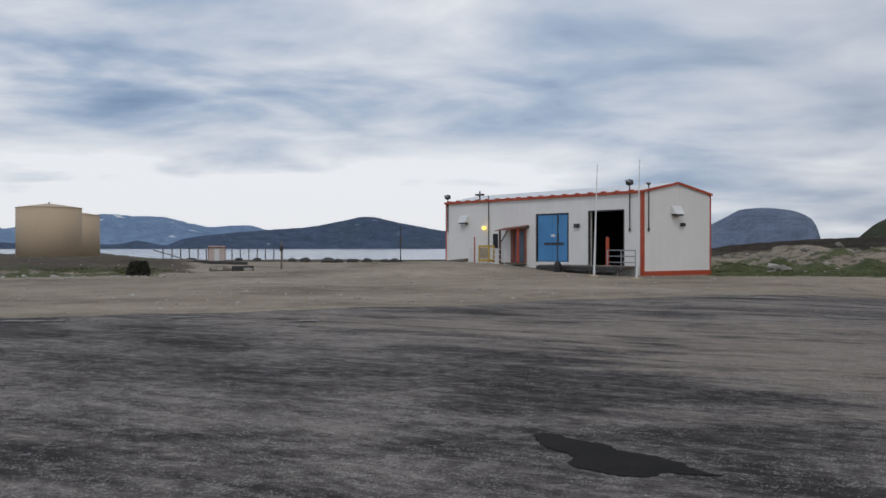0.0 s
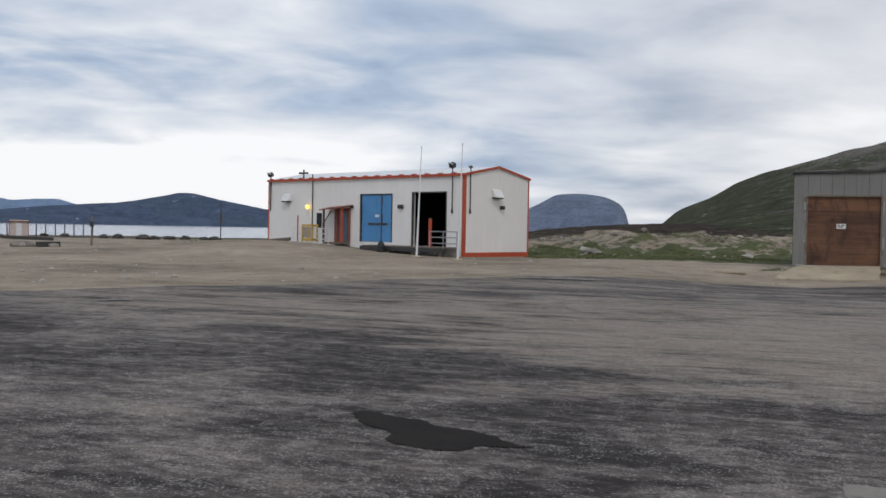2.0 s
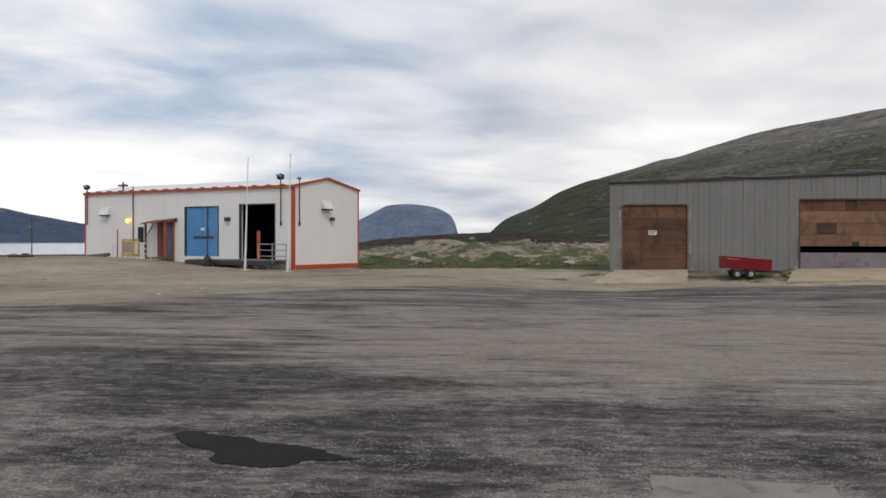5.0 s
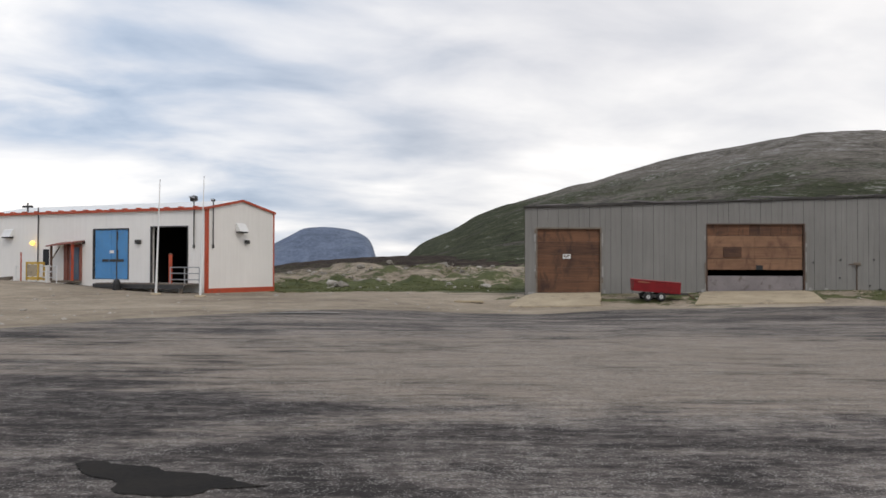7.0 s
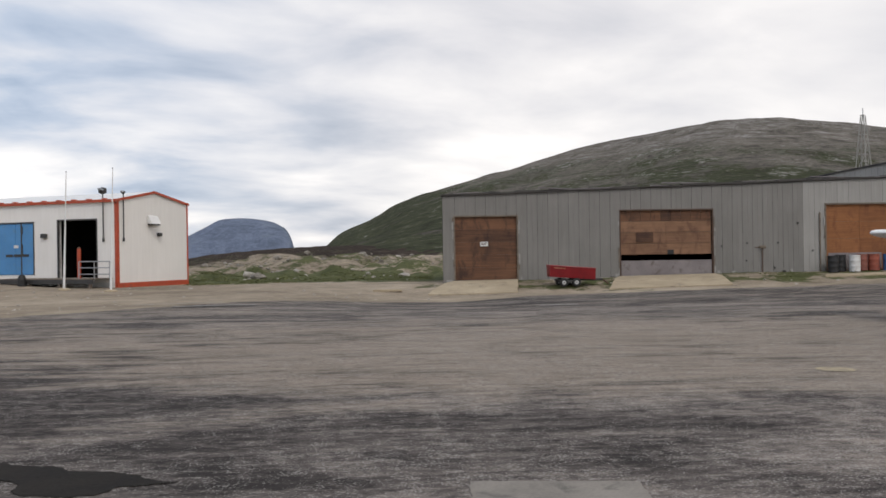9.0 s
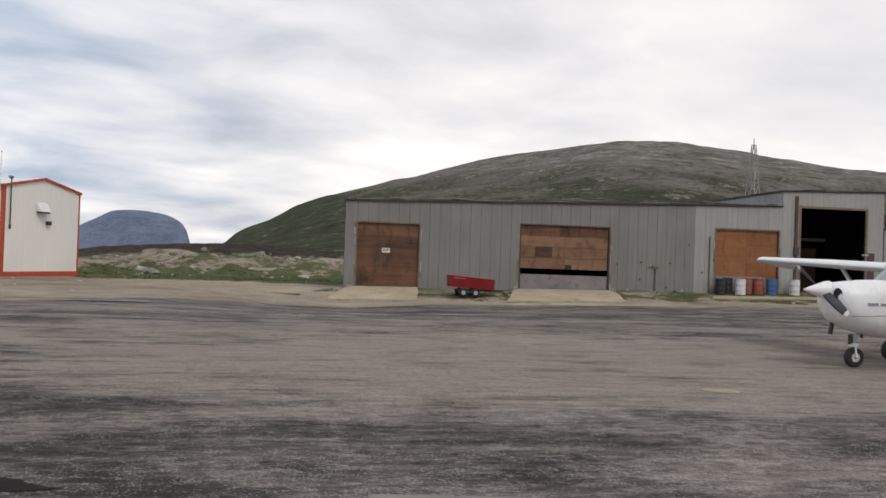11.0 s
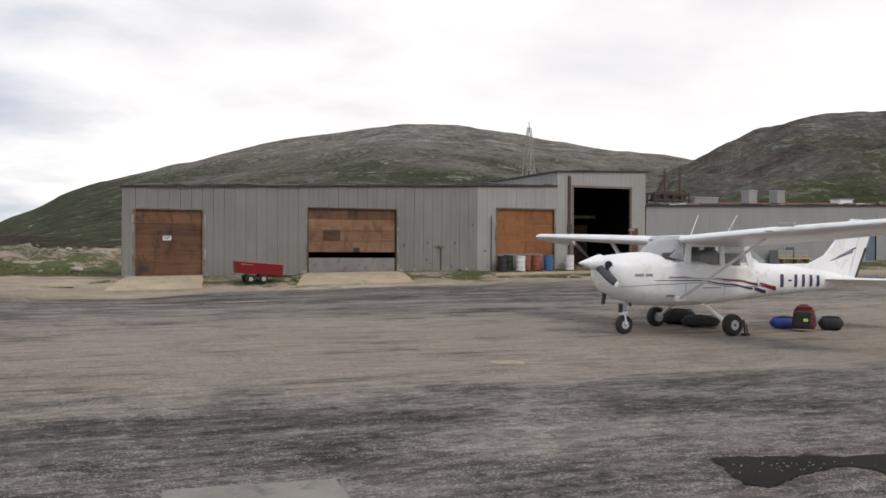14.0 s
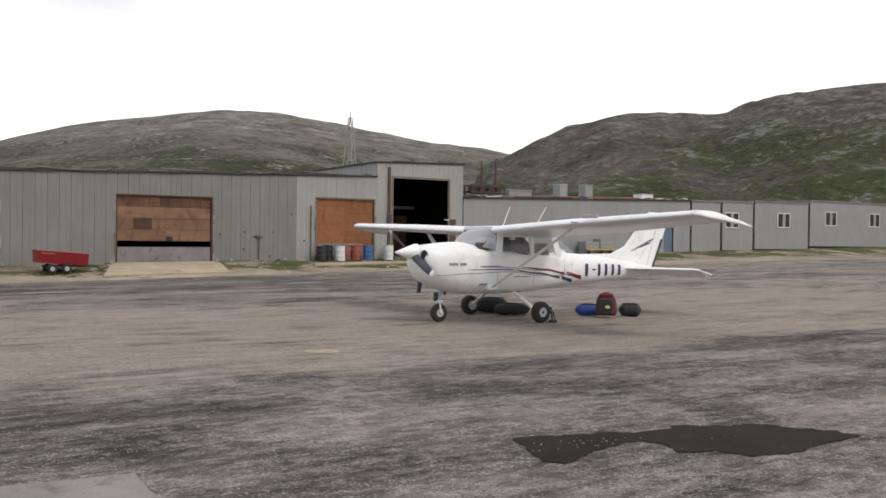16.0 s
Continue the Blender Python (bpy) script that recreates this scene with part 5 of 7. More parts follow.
lamp.location = (-0.22, 13.25, 2.82)
part("lamp_arm", rod((0, 13.25, 2.82), (-0.2, 13.25, 2.82), 0.03, seg=6), DARK_STEEL, shed)


# deck, rails and gear before the shed
deck = thing("loading_deck", WHITE, "dark timber loading deck along the shed front", "deck")
for i in range(15):
    y = 0.3 + i * 0.42
    part("deck_plank", box((-1.55, y, 0.50), (-0.03, y + 0.40, 0.55)), OLD_WOOD, deck)
part("deck_edge", box((-1.62, 0.2, 0.28), (-1.54, 6.7, 0.50)), DARK_STEEL, deck)
for y in (0.4, 2.4, 4.4, 6.4):
    part("deck_post", box((-1.52, y, -0.3), (-1.38, y + 0.14, 0.50)), OLD_WOOD, deck)


def railing(y0, y1, x, z0, label, material, count):
    ob = thing("railing", WHITE, label, "railing", "railings by the shed")
    for i in range(count):
        y = y0 + (y1 - y0) * i / (count - 1)
        part("post", rod((x, y, z0), (x, y, z0 + 1.0), 0.03, seg=8), material, ob)
    for z in (0.35, 0.68, 1.0):
        part("rail", rod((x, y0, z0 + z), (x, y1, z0 + z), 0.028, seg=8), material, ob)


railing(-0.65, 1.35, -1.30, 0.42, "grey steel pipe railing beside the open door", STEEL, 3)
railing(9.9, 13.3, -1.30, 0.45, "white steel pipe railing by the porch", WHITE_PAINT, 5)

stand = thing("yellow_stand", WHITE @ Matrix.Translation((-1.62, 11.05, 0.62)), "yellow steel stand with a grey panel", "stand")
for x in (0, 0.1):
    for y in (0, 0.95):
        part("leg", box((x * 4, y, 0), (x * 4 + 0.08, y + 0.08, 1.05)), YELLOW_PAINT, stand)
part("top_rail", box((0, 0, 0.95), (0.48, 1.03, 1.08), 0.01), YELLOW_PAINT, stand)
part("bottom_rail", box((0, 0, 0.05), (0.48, 1.03, 0.20), 0.01), YELLOW_PAINT, stand)
part("panel", box((-0.02, 0.12, 0.25), (0.02, 0.90, 0.92)), CONCRETE, stand)
post = thing("marker_post", WHITE @ Matrix.Translation((-1.6, 12.5, 0.55)), "thin orange marker post by the railing", "post")
part("rod", rod((0, 0, 0), (0, 0, 1.7), 0.04, seg=8), RED_TRIM, post)

bollard = thing("striped_post", WHITE @ Matrix.Translation((-0.75, 1.85, 0.55)), "orange painted post in front of the open door", "post")
part("pipe", rod((0, 0, 0), (0, 0, 1.55), 0.10, seg=12), RED_TRIM, bollard)
part("cap", spin_shape([(0.10, 1.55), (0.07, 1.62), (0.01, 1.64)], 12), RUST, bollard)

gas = thing("post_box", WHITE @ Matrix.Translation((-1.9, 4.6, 0.18)), "black hose post with a round base", "post")
part("base", spin_shape([(0.22, 0), (0.22, 0.35), (0.15, 0.55), (0.05, 0.6)], 14), BLACK, gas)
part("rod", rod((0, 0, 0.5), (0, 0, 3.3), 0.035, seg=8), DARK_STEEL, gas)

for (x, y), tall, lean in (((11.83, 46.86), 5.75, (0.03, 0.0)), ((13.1, 43.6), 5.75, (0.03, 0.01))):
    pole = thing("flag_pole", Matrix.Translation((x, y, land(x, y))), "slender white pole leaning beside the shed", "pole", "poles by the shed")
    part("shaft", rod((0, 0, -0.2), (tall * lean[0], tall * lean[1], tall), 0.062, 0.018, 10), WHITE_PAINT, pole)
    part("cap", rod((tall * lean[0], tall * lean[1], tall), (tall * lean[0], tall * lean[1], tall + 0.06), 0.03, 0.02, 8), STEEL, pole)
    part("footing", spin_shape([(0.30, -0.1), (0.30, 0.05), (0.2, 0.1)], 10), CONCRETE, pole)


# ---- the light aeroplane ----
AIR_WHITE = surface("white aircraft paint", (0.76, 0.76, 0.755), (0.85, 0.85, 0.845), 0.36, 0.8, 20, spot=(0.62, 0.60, 0.57), bump=0.02, coat=0.12)
NAVY = surface("navy decal", (0.020, 0.028, 0.085), (0.032, 0.042, 0.115), 0.4, 3, 30, bump=0)
DECAL_RED = surface("dark red decal", (0.135, 0.008, 0.018), (0.19, 0.014, 0.024), 0.4, 3, 30, bump=0)
DECAL_GREY = surface("grey decal", (0.20, 0.21, 0.24), (0.28, 0.29, 0.32), 0.4, 3, 30, bump=0)
RIM_GREY = surface("pale grey wheel paint", (0.36, 0.36, 0.36), (0.52, 0.52, 0.51), 0.5, 4, 30)
PROP_BLACK = surface("black propeller paint", (0.030, 0.031, 0.036), (0.075, 0.077, 0.085), 0.45, 3, 30)
CABIN_DARK = surface("dark cabin lining", (0.050, 0.048, 0.048), (0.110, 0.104, 0.100), 0.8, 3, 30)
SCREEN = glass_material("aircraft perspex", (0.80, 0.83, 0.85), 0.05)
# the film stands for dust and for bright sky sheen on the pane
SHEEN_SCREEN = glass_material("dusty crazed perspex with painted sheen", (0.86, 0.88, 0.90), 0.42)

plane = thing("light_aeroplane", pose(16.06, 7.67, -0.025, 0, 0, 149.57), "white high-wing light aeroplane with red and navy stripes", "aeroplane")
BODY = [(-0.40, 1.15, 1.475, 0.26), (-0.46, 0.99, 1.51, 0.36), (-0.60, 0.82, 1.54, 0.45), (-0.85, 0.69, 1.57, 0.52), (-1.15, 0.60, 1.60, 0.55), (-1.45, 0.56, 1.61, 0.56), (-1.75, 0.54, 1.565, 0.56),
        (-2.2, 0.53, 1.46, 0.56), (-3.0, 0.55, 1.40, 0.555), (-3.6, 0.595, 1.37, 0.50), (-4.3, 0.655, 1.40, 0.42), (-5.0, 0.70, 1.355, 0.345), (-5.7, 0.745, 1.285, 0.27), (-6.4, 0.79, 1.20, 0.19), (-7.0, 0.83, 1.115, 0.115), (-7.35, 0.90, 1.06, 0.05)]


def body_at(x):
    table = sorted(BODY)
    return [lerp(x, [(row[0], row[k]) for row in table]) for k in (1, 2, 3)]


def body_side(x, z):
    """How far out the fuselage's side lies at that station and height."""
    low, high, half = body_at(x)
    k = abs((z - (low + high) / 2) / ((high - low) / 2))
    return half * max(0.0, 1 - k ** 2.7) ** (1 / 2.7)


def body_ring(x, count=28):
    low, high, half = body_at(x)
    ring = []
    for i in range(count):
        a = 2 * math.pi * i / count
        c, s = math.cos(a), math.sin(a)
        p = 2 / 2.7
        ring.append((x, half * math.copysign(abs(c) ** p, c), (low + high) / 2 + (high - low) / 2 * math.copysign(abs(s) ** p, s)))
    return ring


STATIONS = []
for (a, *_), (b, *_) in zip(BODY, BODY[1:]):
    STATIONS += [a, (2 * a + b) / 3, (a + 2 * b) / 3]
STATIONS.append(BODY[-1][0])
fuselage = part("fuselage", loft([body_ring(x) for x in STATIONS]), AIR_WHITE, plane, "white fuselage", True)
spinner = part("spinner", loft([[(x, r * math.cos(i * math.pi / 10), 1.39 + r * math.sin(i * math.pi / 10)) for i in range(20)] for x, r in ((-0.44, 0.170), (-0.38, 0.165), (-0.26, 0.128), (-0.12, 0.080), (0.0, 0.035), (0.07, 0.005))]), AIR_WHITE, plane, "", True)


def decal(points_top, points_low, material, parent, name, out=0.004):
    """A strip laid on both sides of the fuselage, between two lines of (x, z)."""
    for side in (1, -1):
        bm = bmesh.new()
        rows = []
        for (xa, za), (xb, zb) in zip(points_top, points_low):
            row = []
            for k in (0, 0.2, 0.4, 0.6, 0.8, 1.0):
                x, z = xa + (xb - xa) * k, za + (zb - za) * k
                row.append(bm.verts.new((x, side * (body_side(x, z) + out), z)))
            rows.append(row)
        for p, q in zip(rows, rows[1:]):
            for k in range(5):
                bm.faces.new((p[k], q[k], q[k + 1], p[k + 1]))
        part(name, bm, material, parent)


def stripe(line, wide0, wide1, material, out=0.005):
    top, low = [], []
    x0, x1 = line[0][0], line[-1][0]
    table = sorted(line)
    for i in range(31):
        x = x0 + (x1 - x0) * i / 30
        z, w = spread(x, table), (wide0 + (wide1 - wide0) * i / 30) / 2
        top.append((x, z + w))
        low.append((x - 0.04 * w / 0.03, z - w))
    decal(top, low, material, fuselage, "stripe", out)


stripe([(-1.62, 1.125), (-2.5, 1.120), (-3.4, 1.04), (-4.00, 0.955)], 0.010, 0.060, DECAL_RED)
stripe([(-4.08, 0.945), (-4.58, 0.860)], 0.085, 0.095, DECAL_RED)
stripe([(-1.62, 1.108), (-2.5, 1.090), (-3.2, 1.02)], 0.010, 0.012, NAVY)
stripe([(-1.30, 1.060), (-2.3, 1.055), (-3.2, 0.965), (-3.86, 0.870)], 0.010, 0.050, NAVY)
stripe([(-3.92, 0.855), (-4.30, 0.790)], 0.075, 0.085, NAVY)
stripe([(-0.62, 0.950), (-1.4, 0.985), (-2.4, 1.010), (-3.2, 0.925), (-3.9, 0.91), (-4.25, 0.96)], 0.010, 0.022, DECAL_GREY)
# the mark on the tail cone and small marks on the cowling, as plain bars
for x, wide, z0, z1 in ((-4.73, 0.10, 0.88, 1.155), (-4.97, 0.13, 1.00, 1.035), (-5.18, 0.09, 0.88, 1.145), (-5.43, 0.09, 0.88, 1.14), (-5.68, 0.09, 0.88, 1.13), (-5.92, 0.09, 0.88, 1.12)):
    decal([(x, z1), (x - wide / 2, z1), (x - wide, z1)], [(x, z0), (x - wide / 2, z0), (x - wide, z0)], NAVY, fuselage, "mark_bar", 0.009)
for x, wide in ((-0.86, 0.20), (-1.10, 0.16)):
    decal([(x, 1.195), (x - wide, 1.195)], [(x, 1.145), (x - wide, 1.145)], DECAL_GREY, fuselage, "mark_bar", 0.008)
decal([(-2.50, 0.915), (-2.95, 0.915)], [(-2.50, 0.895), (-2.95, 0.895)], DECAL_GREY, fuselage, "mark_bar")
decal([(-1.62, 0.78), (-1.82, 0.78)], [(-1.62, 0.74), (-1.82, 0.74)], DECAL_GREY, fuselage, "mark_bar", 0.008)
# door outline and rear hatch line
for x in (-2.06, -3.05, -4.02):
    decal([(x, 1.34), (x - 0.012, 1.34)], [(x, 0.74), (x - 0.012, 0.74)], DECAL_GREY, fuselage, "door_seam", 0.003)
# cooling inlets and exhaust
for y in (0.292, -0.292):
    m = Matrix.Translation((-0.428, y, 1.345)) @ Matrix.Rotation(math.copysign(0.62, y), 4, "Z") @ Matrix.Rotation(radians(90), 4, "Y") @ Matrix.Diagonal((1.0, 0.86, 1.0, 1.0))
    bm = spin_shape([(0.106, -0.04), (0.106, 0.010), (0.097, 0.018), (0.092, 0.012), (0.092, -0.02)], 22)
    bmesh.ops.transform(bm, matrix=m, verts=bm.verts)
    inlet = part("air_inlet", bm, AIR_WHITE, plane, "rounded cooling inlet", True)
    # black disc painted as the shade inside the inlet; no hole is cut
    bm = rod((0, 0, 0.0), (0, 0, 0.008), 0.092, seg=20)
    bmesh.ops.transform(bm, matrix=m, verts=bm.verts)
    part("inlet_opening", bm, RUBBER, inlet)
part("exhaust_pipe", rod((-0.74, -0.27, 0.86), (-0.70, -0.285, 0.575), 0.045, 0.04, 12), DARK_STEEL, plane)
part("step", rod((-1.15, 0.0, 0.62), (-1.15, 0.0, 0.54), 0.03, seg=8), DARK_STEEL, plane)

# propeller
propeller = part("propeller", rod((-0.36, 0, 1.39), (-0.27, 0, 1.39), 0.10, seg=14), PROP_BLACK, plane, "black two-blade propeller with pale tips")
for turn in (61.5, 241.5):
    rings = []
    for i in range(9):
        k = i / 8
        r = 0.10 + 0.76 * k
        chord = 0.043 + 0.036 * math.sin(math.pi * min(1, 0.15 + 0.75 * k)) - (0.02 if i == 8 else 0)
        twist = radians(50 - 34 * k)
        ring = []
        for a, t in ((-1, 0), (-0.4, 0.012), (0.4, 0.012), (1, 0), (0.4, -0.008), (-0.4, -0.008)):
            c = chord * a
            ring.append(Vector((math.sin(twist) * c + t, math.cos(twist) * c, r)))
        rings.append(ring)
    m = Matrix.Translation((-0.31, 0, 1.39)) @ Matrix.Rotation(radians(turn), 4, "X")
    blade = part("blade", loft([[m @ p for p in ring] for ring in rings[:8]]), PROP_BLACK, propeller, "", True)
    part("blade_tip", loft([[m @ p for p in ring] for ring in rings[7:]]), WHITE_PAINT, propeller, "white tip")

# cabin
def cabin_sheet(rows, name, label=""):
    bm = bmesh.new()
    made = [[bm.verts.new(p) for p in row] for row in rows]
    for a, b in zip(made, made[1:]):
        for i in range(len(a) - 1):
            bm.faces.new((a[i], a[i + 1], b[i + 1], b[i]))
    ob = part(name, bm, SCREEN, plane, label, True)
    ob.visible_shadow = False
    return ob


span = [-1, -0.75, -0.5, -0.25, 0, 0.25, 0.5, 0.75, 1]


def cabin_top(x):
    """Upper edge of the fuselage's side, (half width, height)."""
    return (lerp(x, [(-4.0, body_side(-4.0, 1.22)), (-3.75, 0.492), (-3.0, 0.548), (-2.0, 0.553), (-1.5, body_side(-1.5, 1.36) + 0.002)]),
            lerp(x, [(-4.0, 1.24), (-3.75, 1.335), (-3.0, 1.345), (-2.2, 1.40), (-2.0, 1.435), (-1.5, 1.37)]))


for side in (1, -1):
    rows = []
    for k in (0, 0.25, 0.5, 0.75, 1.0):
        row = []
        for i in range(21):
            x = -4.0 + 2.5 * i / 20
            wide, high = cabin_top(x)
            z = 1.06 + (high - 1.06) * k
            low_wide = body_side(x, 1.06) + 0.002
            row.append((x, side * max(low_wide + (wide - low_wide) * k, body_side(x, z) + 0.002), z))
        rows.append(row)
    inner = [[(x, y - side * 0.03, z) for x, y, z in row] for row in rows[-1:]]
    bm = bmesh.new()
    made = [[bm.verts.new(p) for p in row] for row in rows + inner]
    for p, q in zip(made, made[1:]):
        for i in range(20):
            bm.faces.new((p[i], p[i + 1], q[i + 1], q[i]) if side > 0 else (p[i], q[i], q[i + 1], p[i + 1]))
    bmesh.ops.recalc_face_normals(bm, faces=bm.faces)
    part("cabin_side", bm, AIR_WHITE, plane, "", True)
# the windscreen wraps from the cowling up over the wing's nose
rows = []
for h in (0, 0.2, 0.4, 0.6, 0.8, 1):
    rows.append([(-1.42 - 0.60 * k * k + (-0.60 + 0.50 * k * k) * h + 0.05 * math.sin(math.pi * h), (0.552 - 0.05 * h) * k, 1.612 - 0.170 * k * k + (0.300 + 0.150 * k * k) * h + 0.035 * math.sin(math.pi * h) * (1 - 0.6 * k * k)) for k in span])
cabin_sheet(rows, "windscreen", "dusty curved perspex windscreen whitened by painted sky sheen")
bpy.data.objects["windscreen"].data.materials[0] = SHEEN_SCREEN
for side in (1, -1):
    cabin_sheet([[(-2.18, side * 0.549, 1.40), (-2.95, side * 0.545, 1.35)], [(-2.24, side * 0.512, 1.735), (-2.95, side * 0.512, 1.715)]], "door_window")
    cabin_sheet([[(-3.05, side * 0.543, 1.345), (-3.74, side * 0.490, 1.335)], [(-3.05, side * 0.512, 1.72), (-3.58, side * 0.468, 1.70)]], "rear_window")
    for a, b, wa, wb in (((-2.10, 0.552, 1.40), (-2.18, 0.508, 1.90), 0.075, 0.065), ((-3.0, 0.550, 1.33), (-3.0, 0.508, 1.84), 0.055, 0.06), ((-3.82, 0.484, 1.31), (-3.64, 0.466, 1.84), 0.08, 0.08)):
        ring = lambda p, w: [(p[0] - w, side * (p[1] - 0.02), p[2]), (p[0] + w, side * (p[1] - 0.02), p[2]), (p[0] + w, side * (p[1] + 0.010), p[2]), (p[0] - w, side * (p[1] + 0.010), p[2])]
        part("window_post", loft([ring(a, wa), ring(b, wb)]), AIR_WHITE, plane)
    part("brace_tube", rod((-1.72, side * 0.40, 1.50), (-2.12, side * 0.47, 1.86), 0.016, seg=8), CABIN_DARK, plane)
cabin_sheet([[(-3.62, 0.44 * k, 1.87 - 0.03 * k * k) for k in span[::2]], [(-4.38, 0.36 * k, 1.42 - 0.03 * k * k) for k in span[::2]]], "back_window")
for side in (1, -1):
    part("window_header", box((-3.68, min(side * 0.46, side * 0.530), 1.715), (-2.14, max(side * 0.46, side * 0.530), 1.88), 0.015), AIR_WHITE, plane)
part("roof_fairing", loft([[(-2.00, 0.50 * k, 1.86 + 0.065 * h) for k, h in ((-1, 0), (-0.9, 1), (0.9, 1), (1, 0))], [(-2.6, 0.50 * k, 1.85 + 0.105 * h) for k, h in ((-1, 0), (-0.9, 1), (0.9, 1), (1, 0))], [(-3.66, 0.46 * k, 1.83 + 0.06 * h) for k, h in ((-1, 0), (-0.9, 1), (0.9, 1), (1, 0))]]), AIR_WHITE, plane)
part("tail_fillet", loft([[(-4.10, 0.035 * a, 1.40 + 0.16 * b) for a, b in ((-1, 0), (-0.6, 1), (0.6, 1), (1, 0))], [(-4.45, 0.05 * a, 1.36 + 0.07 * b) for a, b in ((-1, 0), (-0.6, 1), (0.6, 1), (1, 0))]]), AIR_WHITE, plane)
part("instrument_shroud", box((-1.95, -0.42, 1.44), (-1.66, 0.42, 1.60), 0.03), CABIN_DARK, plane)
for y in (0.24, -0.24):
    seat = part("seat", box((-2.98, y - 0.20, 1.2), (-2.84, y + 0.20, 1.66), 0.05), CABIN_DARK, plane, "dark cabin seat")
    part("headrest", box((-2.99, y - 0.12, 1.66), (-2.88, y + 0.12, 1.82), 0.04), CABIN_DARK, seat)
    part("control_wheel", box((-2.12, y - 0.13, 1.46), (-2.09, y + 0.13, 1.58), 0.02), CABIN_DARK, plane)
part("rear_bench", box((-3.62, -0.40, 1.2), (-3.50, 0.40, 1.60), 0.05), CABIN_DARK, plane)

# wing
FOIL = [(0.0, 0.0), (0.012, 0.022), (0.05, 0.045), (0.14, 0.072), (0.30, 0.085), (0.50, 0.072), (0.72, 0.042), (0.72, -0.016), (0.50, -0.026), (0.30, -0.032), (0.14, -0.034), (0.05, -0.028), (0.012, -0.014)]
FLAP = [(0.73, 0.038), (0.86, 0.022), (1.0, 0.002), (1.0, -0.002), (0.86, -0.012), (0.73, -0.014)]
def wing_station(y):
    a = abs(y)
    chord = 1.60 if a < 2.6 else 1.60 - 0.46 * (a - 2.6) / 2.7
    nose = -1.93 if a < 2.6 else -1.93 - 0.24 * (a - 2.6) / 2.7
    return chord, nose, 1.822 + 0.041 * a + 0.014 * y


def wing_ring(y, foil, thin=1.0):
    chord, nose, z = wing_station(y)
    down = radians(4.6)
    return [(nose - chord * (k * math.cos(down)), y, z + chord * (h * thin - k * math.sin(down))) for k, h in foil]


for side in (1, -1):
    ys = [0.49, 0.9, 1.8, 2.6, 3.6, 4.5, 5.25]
    wing_part = part("wing", loft([wing_ring(side * y, FOIL) for y in ys]), AIR_WHITE, plane, "white high wing", False)
    part("flap", loft([wing_ring(side * y, FLAP) for y in (0.55, 1.6, 2.62)]), AIR_WHITE, wing_part)
    part("aileron", loft([wing_ring(side * y, FLAP) for y in (2.64, 4.0, 5.24)]), AIR_WHITE, wing_part)
    rings = []
    for y, grow, drop, shift in ((5.255, 1.0, 0.0, 0.0), (5.38, 0.96, 0.02, -0.06), (5.50, 0.84, 0.07, -0.22), (5.58, 0.55, 0.13, -0.62)):
        base = wing_ring(side * y, FOIL[:6] + FLAP[1:5] + FOIL[8:], 1.0 if grow > 0.9 else 0.6)
        cx = base[0][0]
        rings.append([(cx + (p[0] - cx) * grow + shift, p[1], p[2] - drop) for p in base])
    part("wing_tip", loft(rings), AIR_WHITE, wing_part, "", True)
    chord, nose, z = wing_station(side * 2.40)
    part("strut", loft([[(x + dx, side * 0.545, 0.70 + dz) for dx, dz, x in ((0.055, 0, -1.93), (0, 0.034, -1.93), (-0.075, 0, -1.93), (0, -0.034, -1.93))],
                        [(x + dx, side * 2.36, z - 0.06 + dz) for dx, dz, x in ((0.05, 0, -2.38), (0, 0.034, -2.38), (-0.07, 0, -2.38), (0, -0.034, -2.38))]]), AIR_WHITE, plane, "", False)
    part("strut_fairing", box((-2.06, side * 0.52 - 0.05, 0.65), (-1.82, side * 0.52 + 0.05, 0.75), 0.03), AIR_WHITE, plane)
    part("tank_cap", rod((-2.3, side * 1.5, 2.07), (-2.3, side * 1.5, 2.10), 0.06, seg=10), STEEL, wing_part)
lens = part("landing_light", box((-1.975, 3.05, 2.06), (-1.93, 3.40, 2.13), 0.015), STEEL, plane, "landing light in the wing's nose")
part("pitot", rod((-1.80, 2.9, 1.99), (-2.15, 2.9, 1.99), 0.014, seg=6), STEEL, plane)
for x, y, back in ((-2.78, -0.15, 0.20), (-3.40, 0.2, 0.30)):
    part("antenna", rod((x, y, 1.95), (x - back, y, 2.38), 0.010, 0.006, 6), AIR_WHITE, plane)

# tail
def slab_between(corners, thick0, thick1, name, parent, material=None):
    """A thin tapering plate in the middle plane from four corners (x, z)."""
    half = [thick0, thick0, thick1, thick1]
    bm = loft([[(x, -h, z) for (x, z), h in zip(corners, half)], [(x, h, z) for (x, z), h in zip(corners, half)]])
    return part(name, bm, material or AIR_WHITE, parent)


fin = slab_between([(-6.10, 1.22), (-7.10, 1.06), (-7.60, 2.36), (-7.26, 2.37)], 0.05, 0.03, "fin", plane)
part("dorsal_fillet", loft([[(-4.9, 0.015 * a, 1.34 + 0.02 * b) for a, b in ((-1, 0), (1, 0), (1, 1), (-1, 1))], [(-5.95, 0.035 * a, 1.24 + 0.13 * b) for a, b in ((-1, 0), (1, 0), (0.6, 1), (-0.6, 1))], [(-6.42, 0.045 * a, 1.18 + 0.37 * b) for a, b in ((-1, 0), (1, 0), (0.5, 1), (-0.5, 1))]]), AIR_WHITE, plane)
slab_between([(-7.12, 1.00), (-7.36, 1.00), (-7.98, 2.35), (-7.62, 2.35)], 0.035, 0.02, "rudder", plane)
